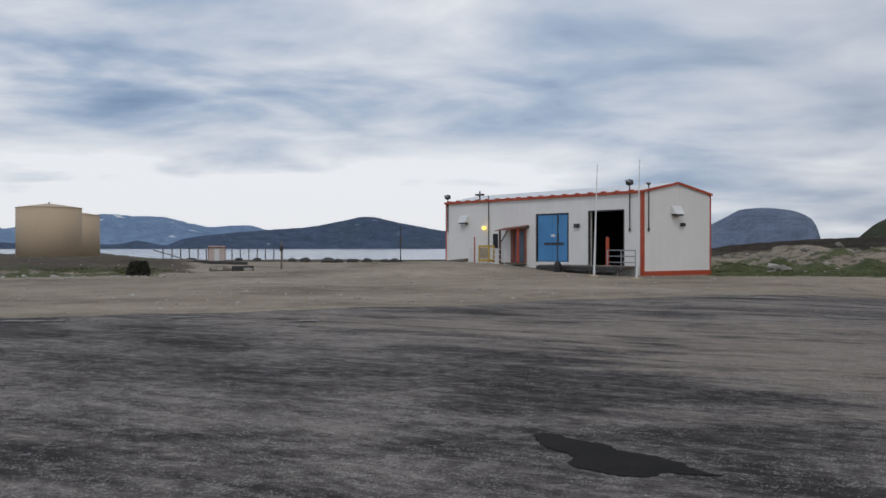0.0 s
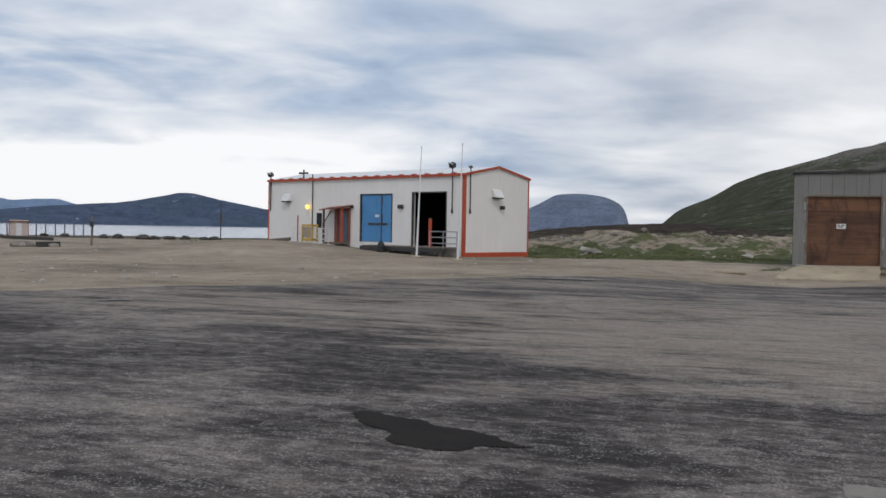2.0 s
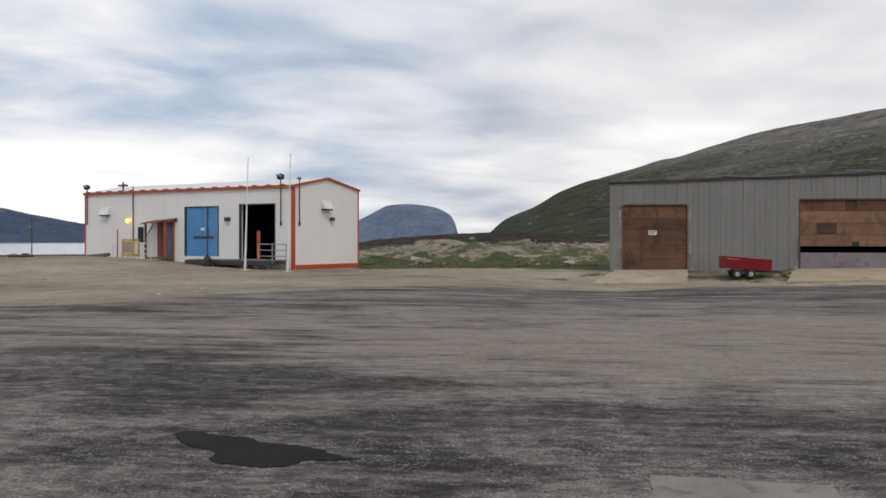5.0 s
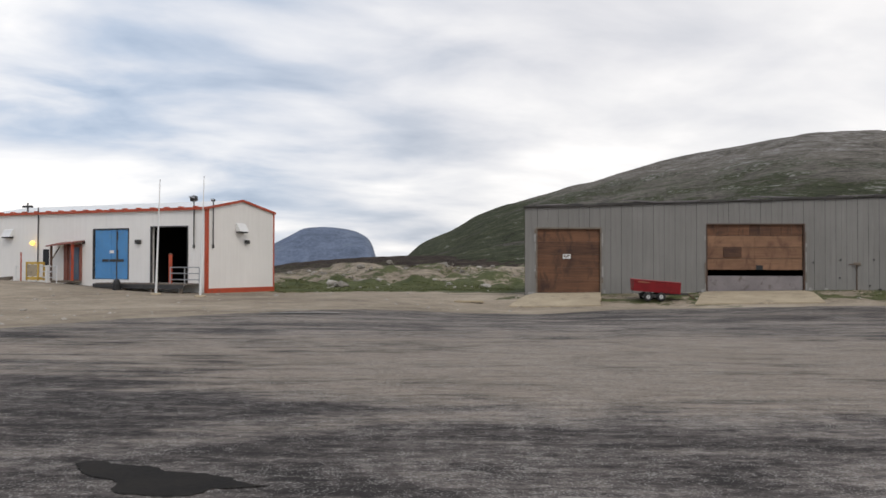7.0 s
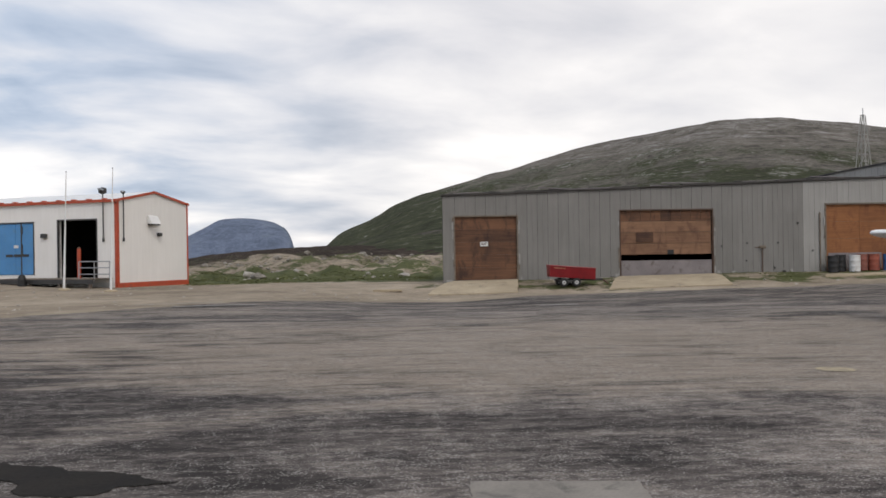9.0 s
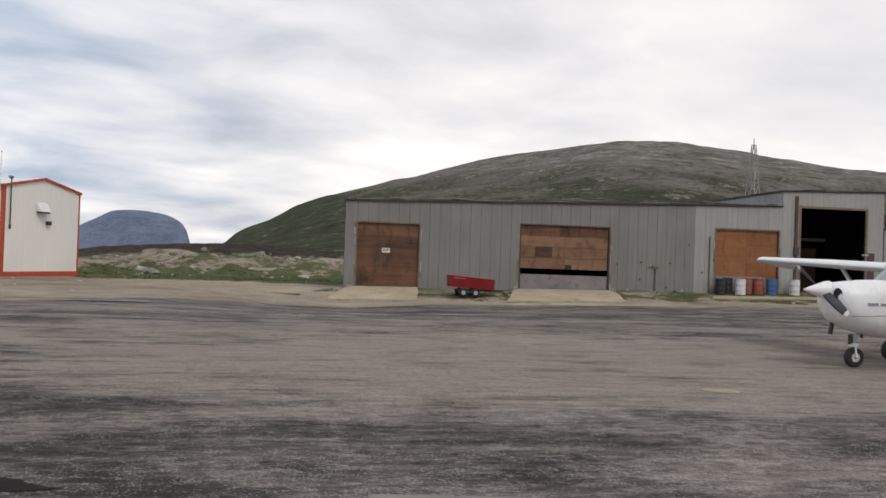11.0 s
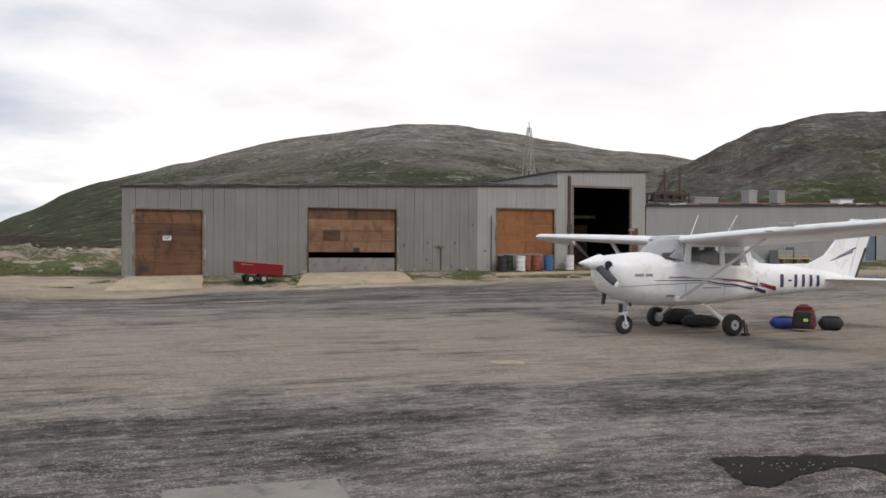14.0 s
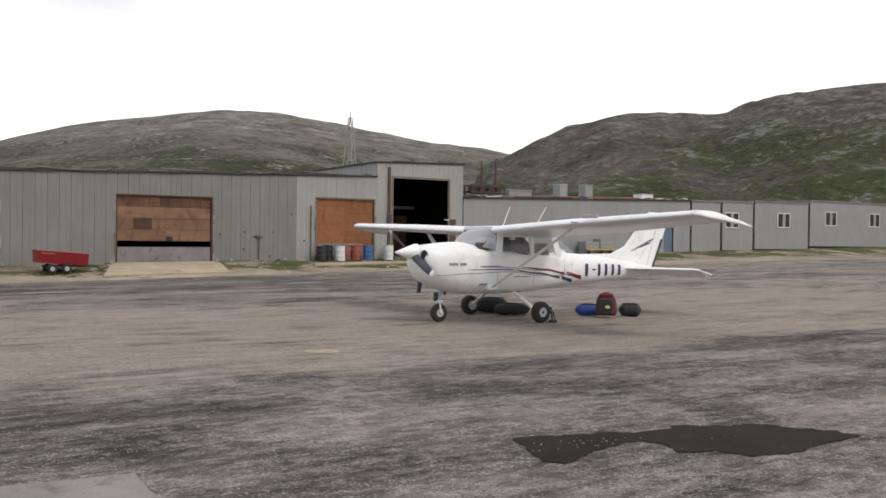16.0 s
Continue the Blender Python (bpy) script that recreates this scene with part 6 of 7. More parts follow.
# dark strip stands in for the shadowed gap low on the rudder
part("rudder_edge", loft([[(-7.30, 0.037 * a, 1.02), (-7.37, 0.037 * a, 1.02), (-7.72, 0.031 * a, 1.72), (-7.64, 0.031 * a, 1.72)] for a in (-1, 1)]), DARK_STEEL, plane)
for z0, z1, x0, x1 in ((1.60, 1.64, -6.75, -7.35), (1.52, 1.55, -6.55, -7.25)):
    for side in (1, -1):
        bm = bmesh.new()
        q = [bm.verts.new(p) for p in ((x0, side * 0.052, z0 - 0.10), (x1, side * 0.046, z1 + 0.06), (x1, side * 0.046, z1 + 0.10), (x0, side * 0.052, z0 - 0.085))]
        bm.faces.new(q)
        part("fin_stripe", bm, NAVY, fin)
for side in (1, -1):
    def tail_ring(y, front, rear, z, thick):
        return [(front, side * y, z), (front - 0.10, side * y, z + thick), (rear, side * y, z + 0.012), (rear, side * y, z - 0.012), (front - 0.10, side * y, z - thick)]
    def elevator_ring(y, front, rear):
        return [(front, side * y, 1.050), (rear, side * y, 0.885), (rear, side * y, 0.868), (front, side * y, 0.995)]
    stab = part("tailplane", loft([tail_ring(0.05, -6.15, -6.90, 1.03, 0.045), tail_ring(1.68, -6.62, -6.98, 1.045, 0.030)]), AIR_WHITE, plane)
    part("elevator", loft([elevator_ring(0.10, -6.90, -7.32), elevator_ring(1.72, -6.97, -7.30)]), AIR_WHITE, stab)
    part("stab_tip", loft([[(x, y, z - 0.10 * smooth_step(-6.9, -7.3, x)) for x, y, z in tail_ring(1.68, -6.60, -7.25, 1.055, 0.032)], [(x, y, z - 0.10 * smooth_step(-6.9, -7.3, x)) for x, y, z in tail_ring(1.77, -6.78, -7.34, 1.03, 0.012)]]), AIR_WHITE, stab)


def wheel(name, centre, r, wide, parent):
    """A tyre with its hub, the axle along y."""
    tyre = spin_shape([(r * 0.50, -wide * 0.42), (r * 0.80, -wide / 2), (r * 0.96, -wide * 0.36), (r, 0), (r * 0.96, wide * 0.36), (r * 0.80, wide / 2), (r * 0.50, wide * 0.42)], 26)
    m = Matrix.Translation(centre) @ Matrix.Rotation(radians(90), 4, "X")
    bmesh.ops.transform(tyre, matrix=m, verts=tyre.verts)
    ob = part(name, tyre, RUBBER, parent, "", True)
    hub = spin_shape([(r * 0.46, -wide * 0.46), (r * 0.42, -wide * 0.50), (r * 0.14, -wide * 0.40), (r * 0.14, wide * 0.40), (r * 0.42, wide * 0.50), (r * 0.46, wide * 0.46)], 18)
    bmesh.ops.transform(hub, matrix=m, verts=hub.verts)
    part("rim", hub, RIM_GREY, ob, "pale grey rim")
    part("axle_cap", rod(Vector(centre) - Vector((0, wide * 0.5, 0)), Vector(centre) + Vector((0, wide * 0.5, 0)), r * 0.13, seg=10), DARK_STEEL, ob)
    return ob


wheel("nose_wheel", (-1.0, 0, 0.185), 0.185, 0.13, plane)
part("nose_strut", rod((-0.98, 0, 0.38), (-1.06, 0, 0.80), 0.035, seg=12), STEEL, plane)
for y in (0.085, -0.085):
    part("nose_fork", rod((-1.0, y, 0.185), (-0.985, y * 0.6, 0.42), 0.018, seg=8), AIR_WHITE, plane)
part("fork_crown", box((-1.05, -0.075, 0.38), (-0.93, 0.075, 0.44), 0.02), AIR_WHITE, plane)
part("scissor_link", box((-0.96, -0.02, 0.42), (-0.88, 0.02, 0.60), 0.01), DARK_STEEL, plane)
for side in (1, -1):
    wheel("main_wheel", (-2.70, side * 1.15, 0.215), 0.215, 0.17, plane)
    leg = lambda x, y, z, w: [(x + p, side * y, z + q) for p, q in ((-w, -0.012), (w, -0.012), (w, 0.012), (-w, 0.012))]
    part("main_leg", loft([leg(-2.66, 0.36, 0.575, 0.055), leg(-2.66, 0.60, 0.48, 0.045), leg(-2.68, 0.85, 0.345, 0.036), leg(-2.69, 1.04, 0.230, 0.032)]), AIR_WHITE, plane)
    part("brake_disc", rod((-2.70, side * 1.03, 0.215), (-2.70, side * 1.06, 0.215), 0.10, seg=16), STEEL, plane)
chock = thing("tow_bar", pose(18.0, 5.13, -0.022, 0, 0, 60), "dark steel tow bar leaning beside the wheel", "tow bar")
part("foot", box((-0.10, -0.05, 0), (0.06, 0.05, 0.05), 0.012), DARK_STEEL, chock)
part("bar", rod((-0.02, 0, 0.03), (0.02, 0.02, 0.31), 0.022, seg=8), DARK_STEEL, chock)
part("bar_head", box((-0.07, -0.03, 0.22), (0.05, 0.05, 0.27), 0.012), STEEL, chock)
part("fork", rod((-0.09, 0.0, 0.04), (-0.05, 0.02, 0.24), 0.014, seg=8), DARK_STEEL, chock)

# ---- luggage ----
BAG_BLUE = surface("blue nylon", (0.018, 0.040, 0.20), (0.030, 0.065, 0.30), 0.7, 6, 60)
BAG_RED = surface("dark red nylon", (0.085, 0.008, 0.013), (0.150, 0.015, 0.020), 0.7, 6, 60)
BAG_BLACK = surface("black nylon", (0.010, 0.010, 0.011), (0.028, 0.027, 0.028), 0.75, 6, 60)
LIME = surface("lime fabric", (0.45, 0.62, 0.08), (0.60, 0.78, 0.14), 0.7, 6, 60)


def soft_bag(x, y, turn, length, width, tall, material, label, name="duffel_bag", seed=0):
    """A slumped soft bag with end seams, a zip and two handles."""
    ob = thing(name, pose(x, y, land(x, y) + 0.03, 0, 0, turn), label, "bag", "luggage by the aeroplane")
    rings = []
    for i in range(13):
        k = -1 + 2 * i / 12
        swell = (1 - abs(k) ** 5) ** 0.5 if abs(k) < 1 else 0.25
        ring = []
        for j in range(18):
            a = 2 * math.pi * j / 18
            c, s = math.cos(a), math.sin(a)
            wob = 1 + 0.10 * noise.noise((k * 2 + seed, c * 1.5, s * 1.5))
            ring.append((k * length / 2, width / 2 * swell * wob * math.copysign(abs(c) ** 0.75, c), tall / 2 + tall / 2 * swell * wob * math.copysign(abs(s) ** 0.8, s) * (1 if s > 0 else 0.98)))
        rings.append(ring)
    part("body", loft(rings), material, ob, "", True)
    part("zip", box((-length * 0.38, -0.015, tall * 0.99), (length * 0.38, 0.015, tall * 1.035)), DARK_STEEL, ob)
    for side in (-1, 1):
        bm = bmesh.new()
        for i in range(8):
            p, q = math.pi * i / 8, math.pi * (i + 1) / 8
            rod((-0.16 * math.cos(p), side * width * 0.25, tall * 0.95 + 0.022 * math.sin(p)), (-0.16 * math.cos(q), side * width * 0.25, tall * 0.95 + 0.022 * math.sin(q)), 0.012, seg=6, bm=bm)
        part("handle", bm, BAG_BLACK, ob)
    return ob


soft_bag(20.03, 4.88, -66, 0.60, 0.28, 0.24, BAG_BLUE, "blue rolled nylon duffel bag on the asphalt", seed=1)
soft_bag(20.3, 4.02, -75, 0.48, 0.32, 0.27, BAG_BLACK, "plump black duffel bag on the asphalt", seed=4)
soft_bag(19.62, 7.02, -62, 0.74, 0.42, 0.33, BAG_BLACK, "black duffel bag beneath the aeroplane", seed=7)
soft_bag(19.28, 6.42, -60, 0.80, 0.40, 0.24, BAG_BLACK, "long black duffel bag beneath the aeroplane", seed=9)
soft_bag(19.95, 7.42, -40, 0.46, 0.36, 0.25, BAG_BLACK, "small black duffel bag beneath the aeroplane", seed=12)
pack = thing("backpack", pose(19.72, 4.42, 0.03, 0, 0, -76), "dark red backpack with black pocket and lime tag", "backpack", "luggage by the aeroplane")
rings = []
for i in range(11):
    k = i / 10
    wide = (0.20, 0.225, 0.235, 0.23, 0.225, 0.22, 0.21, 0.20, 0.18, 0.13, 0.06)[i]
    rings.append([(wide * math.copysign(abs(math.cos(2 * math.pi * j / 18)) ** 0.8, math.cos(2 * math.pi * j / 18)), wide * 0.62 * math.copysign(abs(math.sin(2 * math.pi * j / 18)) ** 0.8, math.sin(2 * math.pi * j / 18)), 0.50 * k) for j in range(18)])
part("body", loft(rings), BAG_RED, pack, "", True)
part("front_pocket", box((-0.20, -0.22, 0.03), (0.14, -0.11, 0.36), 0.05), BAG_BLACK, pack, "black front pocket")
part("tag", box((-0.02, -0.238, 0.16), (0.07, -0.221, 0.22), 0.008), LIME, pack, "lime tag")
for x in (-0.14, 0.14):
    part("strap", box((x - 0.025, 0.11, 0.10), (x + 0.025, 0.16, 0.42), 0.015), BAG_BLACK, pack)
part("lid", box((-0.15, -0.12, 0.40), (0.15, 0.10, 0.465), 0.03), BAG_RED, pack)

# ---- red trailer ----
def ground_at(u, v):
    p = HANGAR @ Vector((u, v, 0))
    return Matrix.Translation((p.x, p.y, land(p.x, p.y))) @ Matrix.Rotation(radians(-34.05), 4, "Z")


trailer = thing("dump_trailer", ground_at(5.05, -3.7), "small red two-axle dump trailer", "trailer")
def tray_ring(x, z0, z1, flare):
    return [(x, -0.55 - flare, z1), (x, -0.45, z0), (x, 0.45, z0), (x, 0.55 + flare, z1), (x, 0.50 + flare, z1), (x, 0.41, z0 + 0.05), (x, -0.41, z0 + 0.05), (x, -0.50 - flare, z1)]


tray = part("tray", loft([tray_ring(0.0, 0.50, 1.06, 0.03), tray_ring(2.25, 0.34, 0.88, 0.03)]), RED_PAINT, trailer, "red steel tray")
part("tray_end", loft([[(0.0, -0.55, 1.07), (0.0, -0.45, 0.50), (0.0, 0.45, 0.50), (0.0, 0.55, 1.07)], [(0.04, -0.55, 1.07), (0.04, -0.45, 0.50), (0.04, 0.45, 0.50), (0.04, 0.55, 1.07)]]), RED_PAINT, trailer)
part("tray_end", loft([[(2.21, -0.55, 0.87), (2.21, -0.45, 0.34), (2.21, 0.45, 0.34), (2.21, 0.55, 0.87)], [(2.25, -0.55, 0.87), (2.25, -0.45, 0.34), (2.25, 0.45, 0.34), (2.25, 0.55, 0.87)]]), RED_PAINT, trailer)
for side in (-1, 1):
    part("rim_rail", rod((0, side * 0.575, 1.06), (2.25, side * 0.575, 0.88), 0.03, seg=8), RED_PAINT, trailer)
    part("marking", loft([[(0.20, side * 0.585, 0.97), (0.75, side * 0.585, 0.93), (0.75, side * 0.57, 0.87), (0.20, side * 0.57, 0.91)], [(0.20, side * 0.592, 0.97), (0.75, side * 0.592, 0.93), (0.75, side * 0.577, 0.87), (0.20, side * 0.577, 0.91)]]), DRUM_RED_WOOD, trailer)
    part("walking_beam", box((0.45, side * 0.50 - 0.04, 0.20), (1.50, side * 0.50 + 0.04, 0.32), 0.02), DARK_STEEL, trailer)
    for x in (0.66, 1.28):
        wheel("wheel", (x, side * 0.62, 0.215), 0.215, 0.16, trailer)
part("chassis", box((0.3, -0.10, 0.28), (2.7, 0.10, 0.38), 0.015), DARK_STEEL, trailer)
part("hitch", rod((2.7, 0, 0.33), (3.0, 0, 0.10), 0.04, seg=8), RUST, trailer)
part("ram", rod((0.9, 0, 0.36), (0.7, 0, 0.66), 0.05, seg=10), STEEL, trailer)

# ---- drums by the third door ----
DRUM_WHITE = surface("scuffed white drum paint", (0.55, 0.55, 0.54), (0.70, 0.70, 0.69), 0.5, 3, 25, spot=(0.35, 0.30, 0.26))
DRUM_BLUE = surface("blue drum paint", (0.020, 0.085, 0.22), (0.035, 0.13, 0.32), 0.5, 3, 25, spot=(0.10, 0.08, 0.08))
DRUM_RED = surface("faded red drum paint", (0.22, 0.050, 0.030), (0.33, 0.085, 0.050), 0.6, 3, 25, spot=(0.12, 0.05, 0.03))


def drum(u, v, material, label, lift=0.0):
    m = ground_at(u, v)
    m.translation.z = land(m.translation.x, m.translation.y) + lift
    ob = thing("oil_drum", m @ Matrix.Rotation(random.uniform(0, 6), 4, "Z"), label, "drum", "drums by the hangar door")
    part("body", spin_shape([(0.285, 0.0), (0.292, 0.02), (0.283, 0.05), (0.283, 0.27), (0.296, 0.295), (0.283, 0.32), (0.283, 0.56), (0.296, 0.585), (0.283, 0.61), (0.283, 0.84), (0.292, 0.865), (0.285, 0.88)], 22), material, ob, "", True)
    part("lid", rod((0, 0, 0.862), (0, 0, 0.872), 0.26, seg=22), material, ob)
    part("bung", rod((0.17, 0, 0.865), (0.17, 0, 0.895), 0.04, seg=8), DARK_STEEL, ob)
    part("bung", rod((-0.19, 0, 0.865), (-0.19, 0, 0.885), 0.025, seg=8), DARK_STEEL, ob)


for u, v, material, label in ((20.85, -0.7, BLACK, "black oil drum beside a plywood door"), (21.40, -0.35, BLACK, "black oil drum beside a plywood door"), (22.00, -0.75, DRUM_WHITE, "scuffed white oil drum"),
                              (22.60, -0.35, RUST_RED, "rust brown oil drum against the door"), (23.15, -0.55, DRUM_RED, "faded red oil drum"), (23.88, -0.70, DRUM_BLUE, "blue oil drum with a white label"), (25.30, -0.65, DRUM_WHITE, "scuffed white oil drum")):
    drum(u, v, material, label)

# ---- tanks, hut and fence towards the shore ----
def polar(az, r, z=None):
    x, y = r * math.sin(radians(az)), r * math.cos(radians(az))
    return Matrix.Translation((x, y, land(x, y) if z is None else z)) @ Matrix.Rotation(radians(-az), 4, "Z")


def storage_tank(az, r, radius, tall, label):
    ob = thing("storage_tank", polar(az, r), label, "tank", "fuel tanks by the shore")
    part("shell", spin_shape([(radius, -0.5), (radius, tall * 0.5), (radius, tall)], 64), TANK_PAINT, ob, "", True)
    part("base_ring", spin_shape([(radius + 0.08, -0.5), (radius + 0.08, 0.05), (radius, 0.06)], 64), CONCRETE, ob)
    part("roof", spin_shape([(radius + 0.06, tall), (radius + 0.05, tall + 0.06), (radius * 0.5, tall + 0.45), (0.3, tall + 0.75)], 48), TANK_PAINT, ob)
    part("roof_vent", rod((0, 0, tall + 0.7), (0, 0, tall + 1.0), 0.15, seg=10), STEEL, ob)


storage_tank(-18.26, 168, 5.15, 8.25, "large beige steel storage tank with a low cone roof")
storage_tank(-17.05, 193, 5.15, 7.95, "beige steel storage tank behind the larger one")

HUT_PINK = surface("pale pink boards", (0.50, 0.40, 0.36), (0.62, 0.52, 0.47), 0.7, 1.2, 15)
hut = thing("small_hut", polar(-8.9, 140), "tiny pale hut with red trim by the fence", "hut")
part("wall", box((-1.25, -1.0, -0.1), (1.25, 1.0, 1.95)), HUT_PINK, hut)
part("roof", loft([[(-1.4, -1.15, 1.95), (1.4, -1.15, 1.95), (1.4, 1.15, 1.95), (-1.4, 1.15, 1.95)], [(-1.1, -1.1, 2.15), (1.1, -1.1, 2.15), (1.1, 1.1, 2.15), (-1.1, 1.1, 2.15)]]), HUT_PINK, hut)
part("eave_trim", box((-1.42, -1.19, 1.93), (1.42, -1.155, 2.03)), RUST_RED, hut)
part("door", box((-0.35, -1.04, 0.0), (0.35, -1.003, 1.7)), WHITE_PAINT, hut)
for x in (-1.27, 1.15):
    part("corner_trim", box((x, -1.03, -0.1), (x + 0.10, -0.99, 1.93)), RUST_RED, hut)

fence = thing("shore_fence", Matrix(), "sparse dark posts of a fence along the shore", "fence")
for i in range(15):
    az = -12.0 + 0.50 * i
    p = polar(az, 144).translation
    part("post", rod((p.x, p.y, p.z - 0.3), (p.x + random.uniform(-0.05, 0.05), p.y, p.z + 1.65), 0.085, seg=6), DARK_STEEL, fence)
for k in range(14):
    p, q = polar(-12.0 + 0.5 * k, 144).translation, polar(-11.5 + 0.5 * k, 144).translation
    part("wire", rod(p + Vector((0, 0, 1.5)), q + Vector((0, 0, 1.5)), 0.022, seg=5), STEEL, fence)
brace = thing("fence_brace", Matrix(), "sloping pale brace at the end of the fence", "fence")
p, q = polar(-12.6, 140).translation, polar(-10.9, 142).translation
part("bar", rod(p + Vector((0, 0, 1.5)), q + Vector((0, 0, 0.1)), 0.09, seg=6), STEEL, brace)

sign_post = thing("wooden_post", polar(-5.08, 66), "weathered wooden post with a small box", "post")
part("shaft", rod((0, 0, -0.2), (0.02, 0, 1.95), 0.07, 0.055, 8), OLD_WOOD, sign_post)
part("meter_box", box((-0.13, -0.13, 1.25), (0.14, 0.10, 1.60), 0.02), DARK_STEEL, sign_post)
wind_post = thing("marker_mast", polar(2.24, 73), "tall thin dark mast with a faded red band", "mast")
part("shaft", rod((0, 0, -0.1), (0, 0, 3.35), 0.05, 0.03, 8), DARK_STEEL, wind_post)
part("band", rod((0, 0, 1.75), (0, 0, 2.45), 0.062, seg=8), RUST, wind_post)
part("base", box((-0.16, -0.16, -0.1), (0.16, 0.16, 0.55), 0.02), BLACK, wind_post)


def timber(az0, r0, az1, r1, thick, label, lift=0.0):
    p, q = polar(az0, r0).translation, polar(az1, r1).translation
    ob = thing("timber_beam", Matrix.Translation(p), label, "beam")
    d = q - p
    bm = box((0, -thick / 2, lift), (d.length, thick / 2, lift + thick), 0.02)
    bmesh.ops.transform(bm, matrix=d.to_track_quat("X", "Z").to_matrix().to_4x4(), verts=bm.verts)
    part("beam", bm, DARK_STEEL, ob)


timber(-10.7, 84, -7.1, 84, 0.26, "long dark timber lying on the gravel")
timber(-8.0, 60, -6.8, 60.5, 0.32, "short dark log on a rubble heap")
for y0, z0, y1, z1 in ((21.3, 0.10, 13.6, 0.64),):
    rail_ob = thing("guard_beam", WHITE, "long dark guard beam rising to the porch", "beam")
    part("beam", loft([[(-1.45, y0, z0), (-1.25, y0, z0), (-1.25, y0, z0 + 0.2), (-1.45, y0, z0 + 0.2)], [(-1.45, y1, z1), (-1.25, y1, z1), (-1.25, y1, z1 + 0.2), (-1.45, y1, z1 + 0.2)]]), OLD_WOOD, rail_ob)
    for k in (0.05, 0.35, 0.65, 0.97):
        y, z = y0 + (y1 - y0) * k, z0 + (z1 - z0) * k
        part("post", box((-1.42, y, -0.6), (-1.28, y + 0.14, z + 0.02)), OLD_WOOD, rail_ob)


def boulder(bm, centre, size, seed, squash=0.65):
    made = bmesh.ops.create_icosphere(bm, subdivisions=2 if size > 0.3 else 1, radius=size)["verts"]
    for v in made:
        k = 1 + 0.45 * noise.noise(v.co * (1.6 / size) + Vector((seed, seed * 0.7, 0)))
        v.co = Vector((v.co.x * k * 1.2, v.co.y * k, v.co.z * k * squash)) + Vector(centre)


ROCK = surface("grey brown rock", (0.13, 0.115, 0.095), (0.34, 0.31, 0.27), 0.9, 2, 15, bump=0.5, vary=0.2)
PALE_STONE = surface("pale weathered stone", (0.24, 0.215, 0.185), (0.50, 0.465, 0.42), 0.9, 2, 15, bump=0.5)
DARK_ROCK = surface("dark wet rock", (0.030, 0.026, 0.024), (0.085, 0.075, 0.066), 0.9, 2, 15, bump=0.5, vary=0.2)
for i, (az, r, size) in enumerate(((-8.9, 60, 0.42), (-8.5, 60.5, 0.35), (-7.1, 60, 0.3), (-2.2, 106, 0.7), (-1.6, 106, 0.5), (-0.7, 109, 0.55), (0.2, 109, 0.5), (1.3, 108, 0.45), (1.9, 108, 0.5), (4.4, 92, 0.55), (4.0, 90, 0.4), (-3.6, 120, 0.6), (-4.4, 122, 0.5), (-10.4, 130, 0.6), (-6.5, 130, 0.5), (-7.6, 130, 0.45))):
    bm = bmesh.new()
    boulder(bm, (0, 0, size * 0.25), size, i * 3.1)
    solo("boulder", bm, DARK_ROCK if i > 2 else ROCK, polar(az, r), "dark rounded boulder lying on the gravel", "boulder", "boulders near the shore")

# dark low shrub on the gravel
LEAF = surface("dark shrub leaves", (0.014, 0.014, 0.010), (0.045, 0.046, 0.026), 0.8, 4, 20)
shrub = thing("low_shrub", polar(-13.44, 52), "dark dense low shrub on the gravel", "shrub")
bm = bmesh.new()
for i in range(1800):
    a, h = random.uniform(0, 6.283), random.random() ** 0.8
    r = 0.60 * math.sqrt(random.random()) * (1 - 0.35 * h)
    c = Vector((r * math.cos(a) * 1.15, r * math.sin(a), 0.03 + 0.70 * h + random.uniform(-0.05, 0.08)))
    u = Vector((random.gauss(0, 1), random.gauss(0, 1), random.gauss(0, 1))).normalized() * 0.07
    v = u.cross(Vector((random.gauss(0, 1), random.gauss(0, 1), random.gauss(0, 1)))).normalized() * 0.045
    bm.faces.new([bm.verts.new(c + p) for p in (u, v, -u, -v)])
part("leaves", bm, LEAF, shrub, kind="stuff")
for i in range(9):
    a = i * 0.7
    part("stem", rod((0.05 * math.cos(a), 0.05 * math.sin(a), -0.05), (0.35 * math.cos(a), 0.35 * math.sin(a), 0.65), 0.02, 0.008, 5), OLD_WOOD, shrub)

from mathutils.geometry import tessellate_polygon

# ---- marks and patches on the apron ----
WET = surface("damp dark dirt", (0.009, 0.008, 0.0075), (0.030, 0.026, 0.022), 0.85, 1.5, 26, bump=0.4, spot=(0.050, 0.042, 0.036), spot_share=0.1, gloss=0.10)
PALE_MARK = surface("worn line paint and spilled gravel", (0.20, 0.19, 0.175), (0.36, 0.345, 0.32), 0.8, 3, 12, spot=(0.11, 0.10, 0.09), spot_share=0.7)
YELLOW_LINE = surface("worn yellow paint", (0.30, 0.245, 0.155), (0.43, 0.36, 0.23), 0.8, 3, 12, spot=(0.19, 0.16, 0.125), spot_share=0.6)


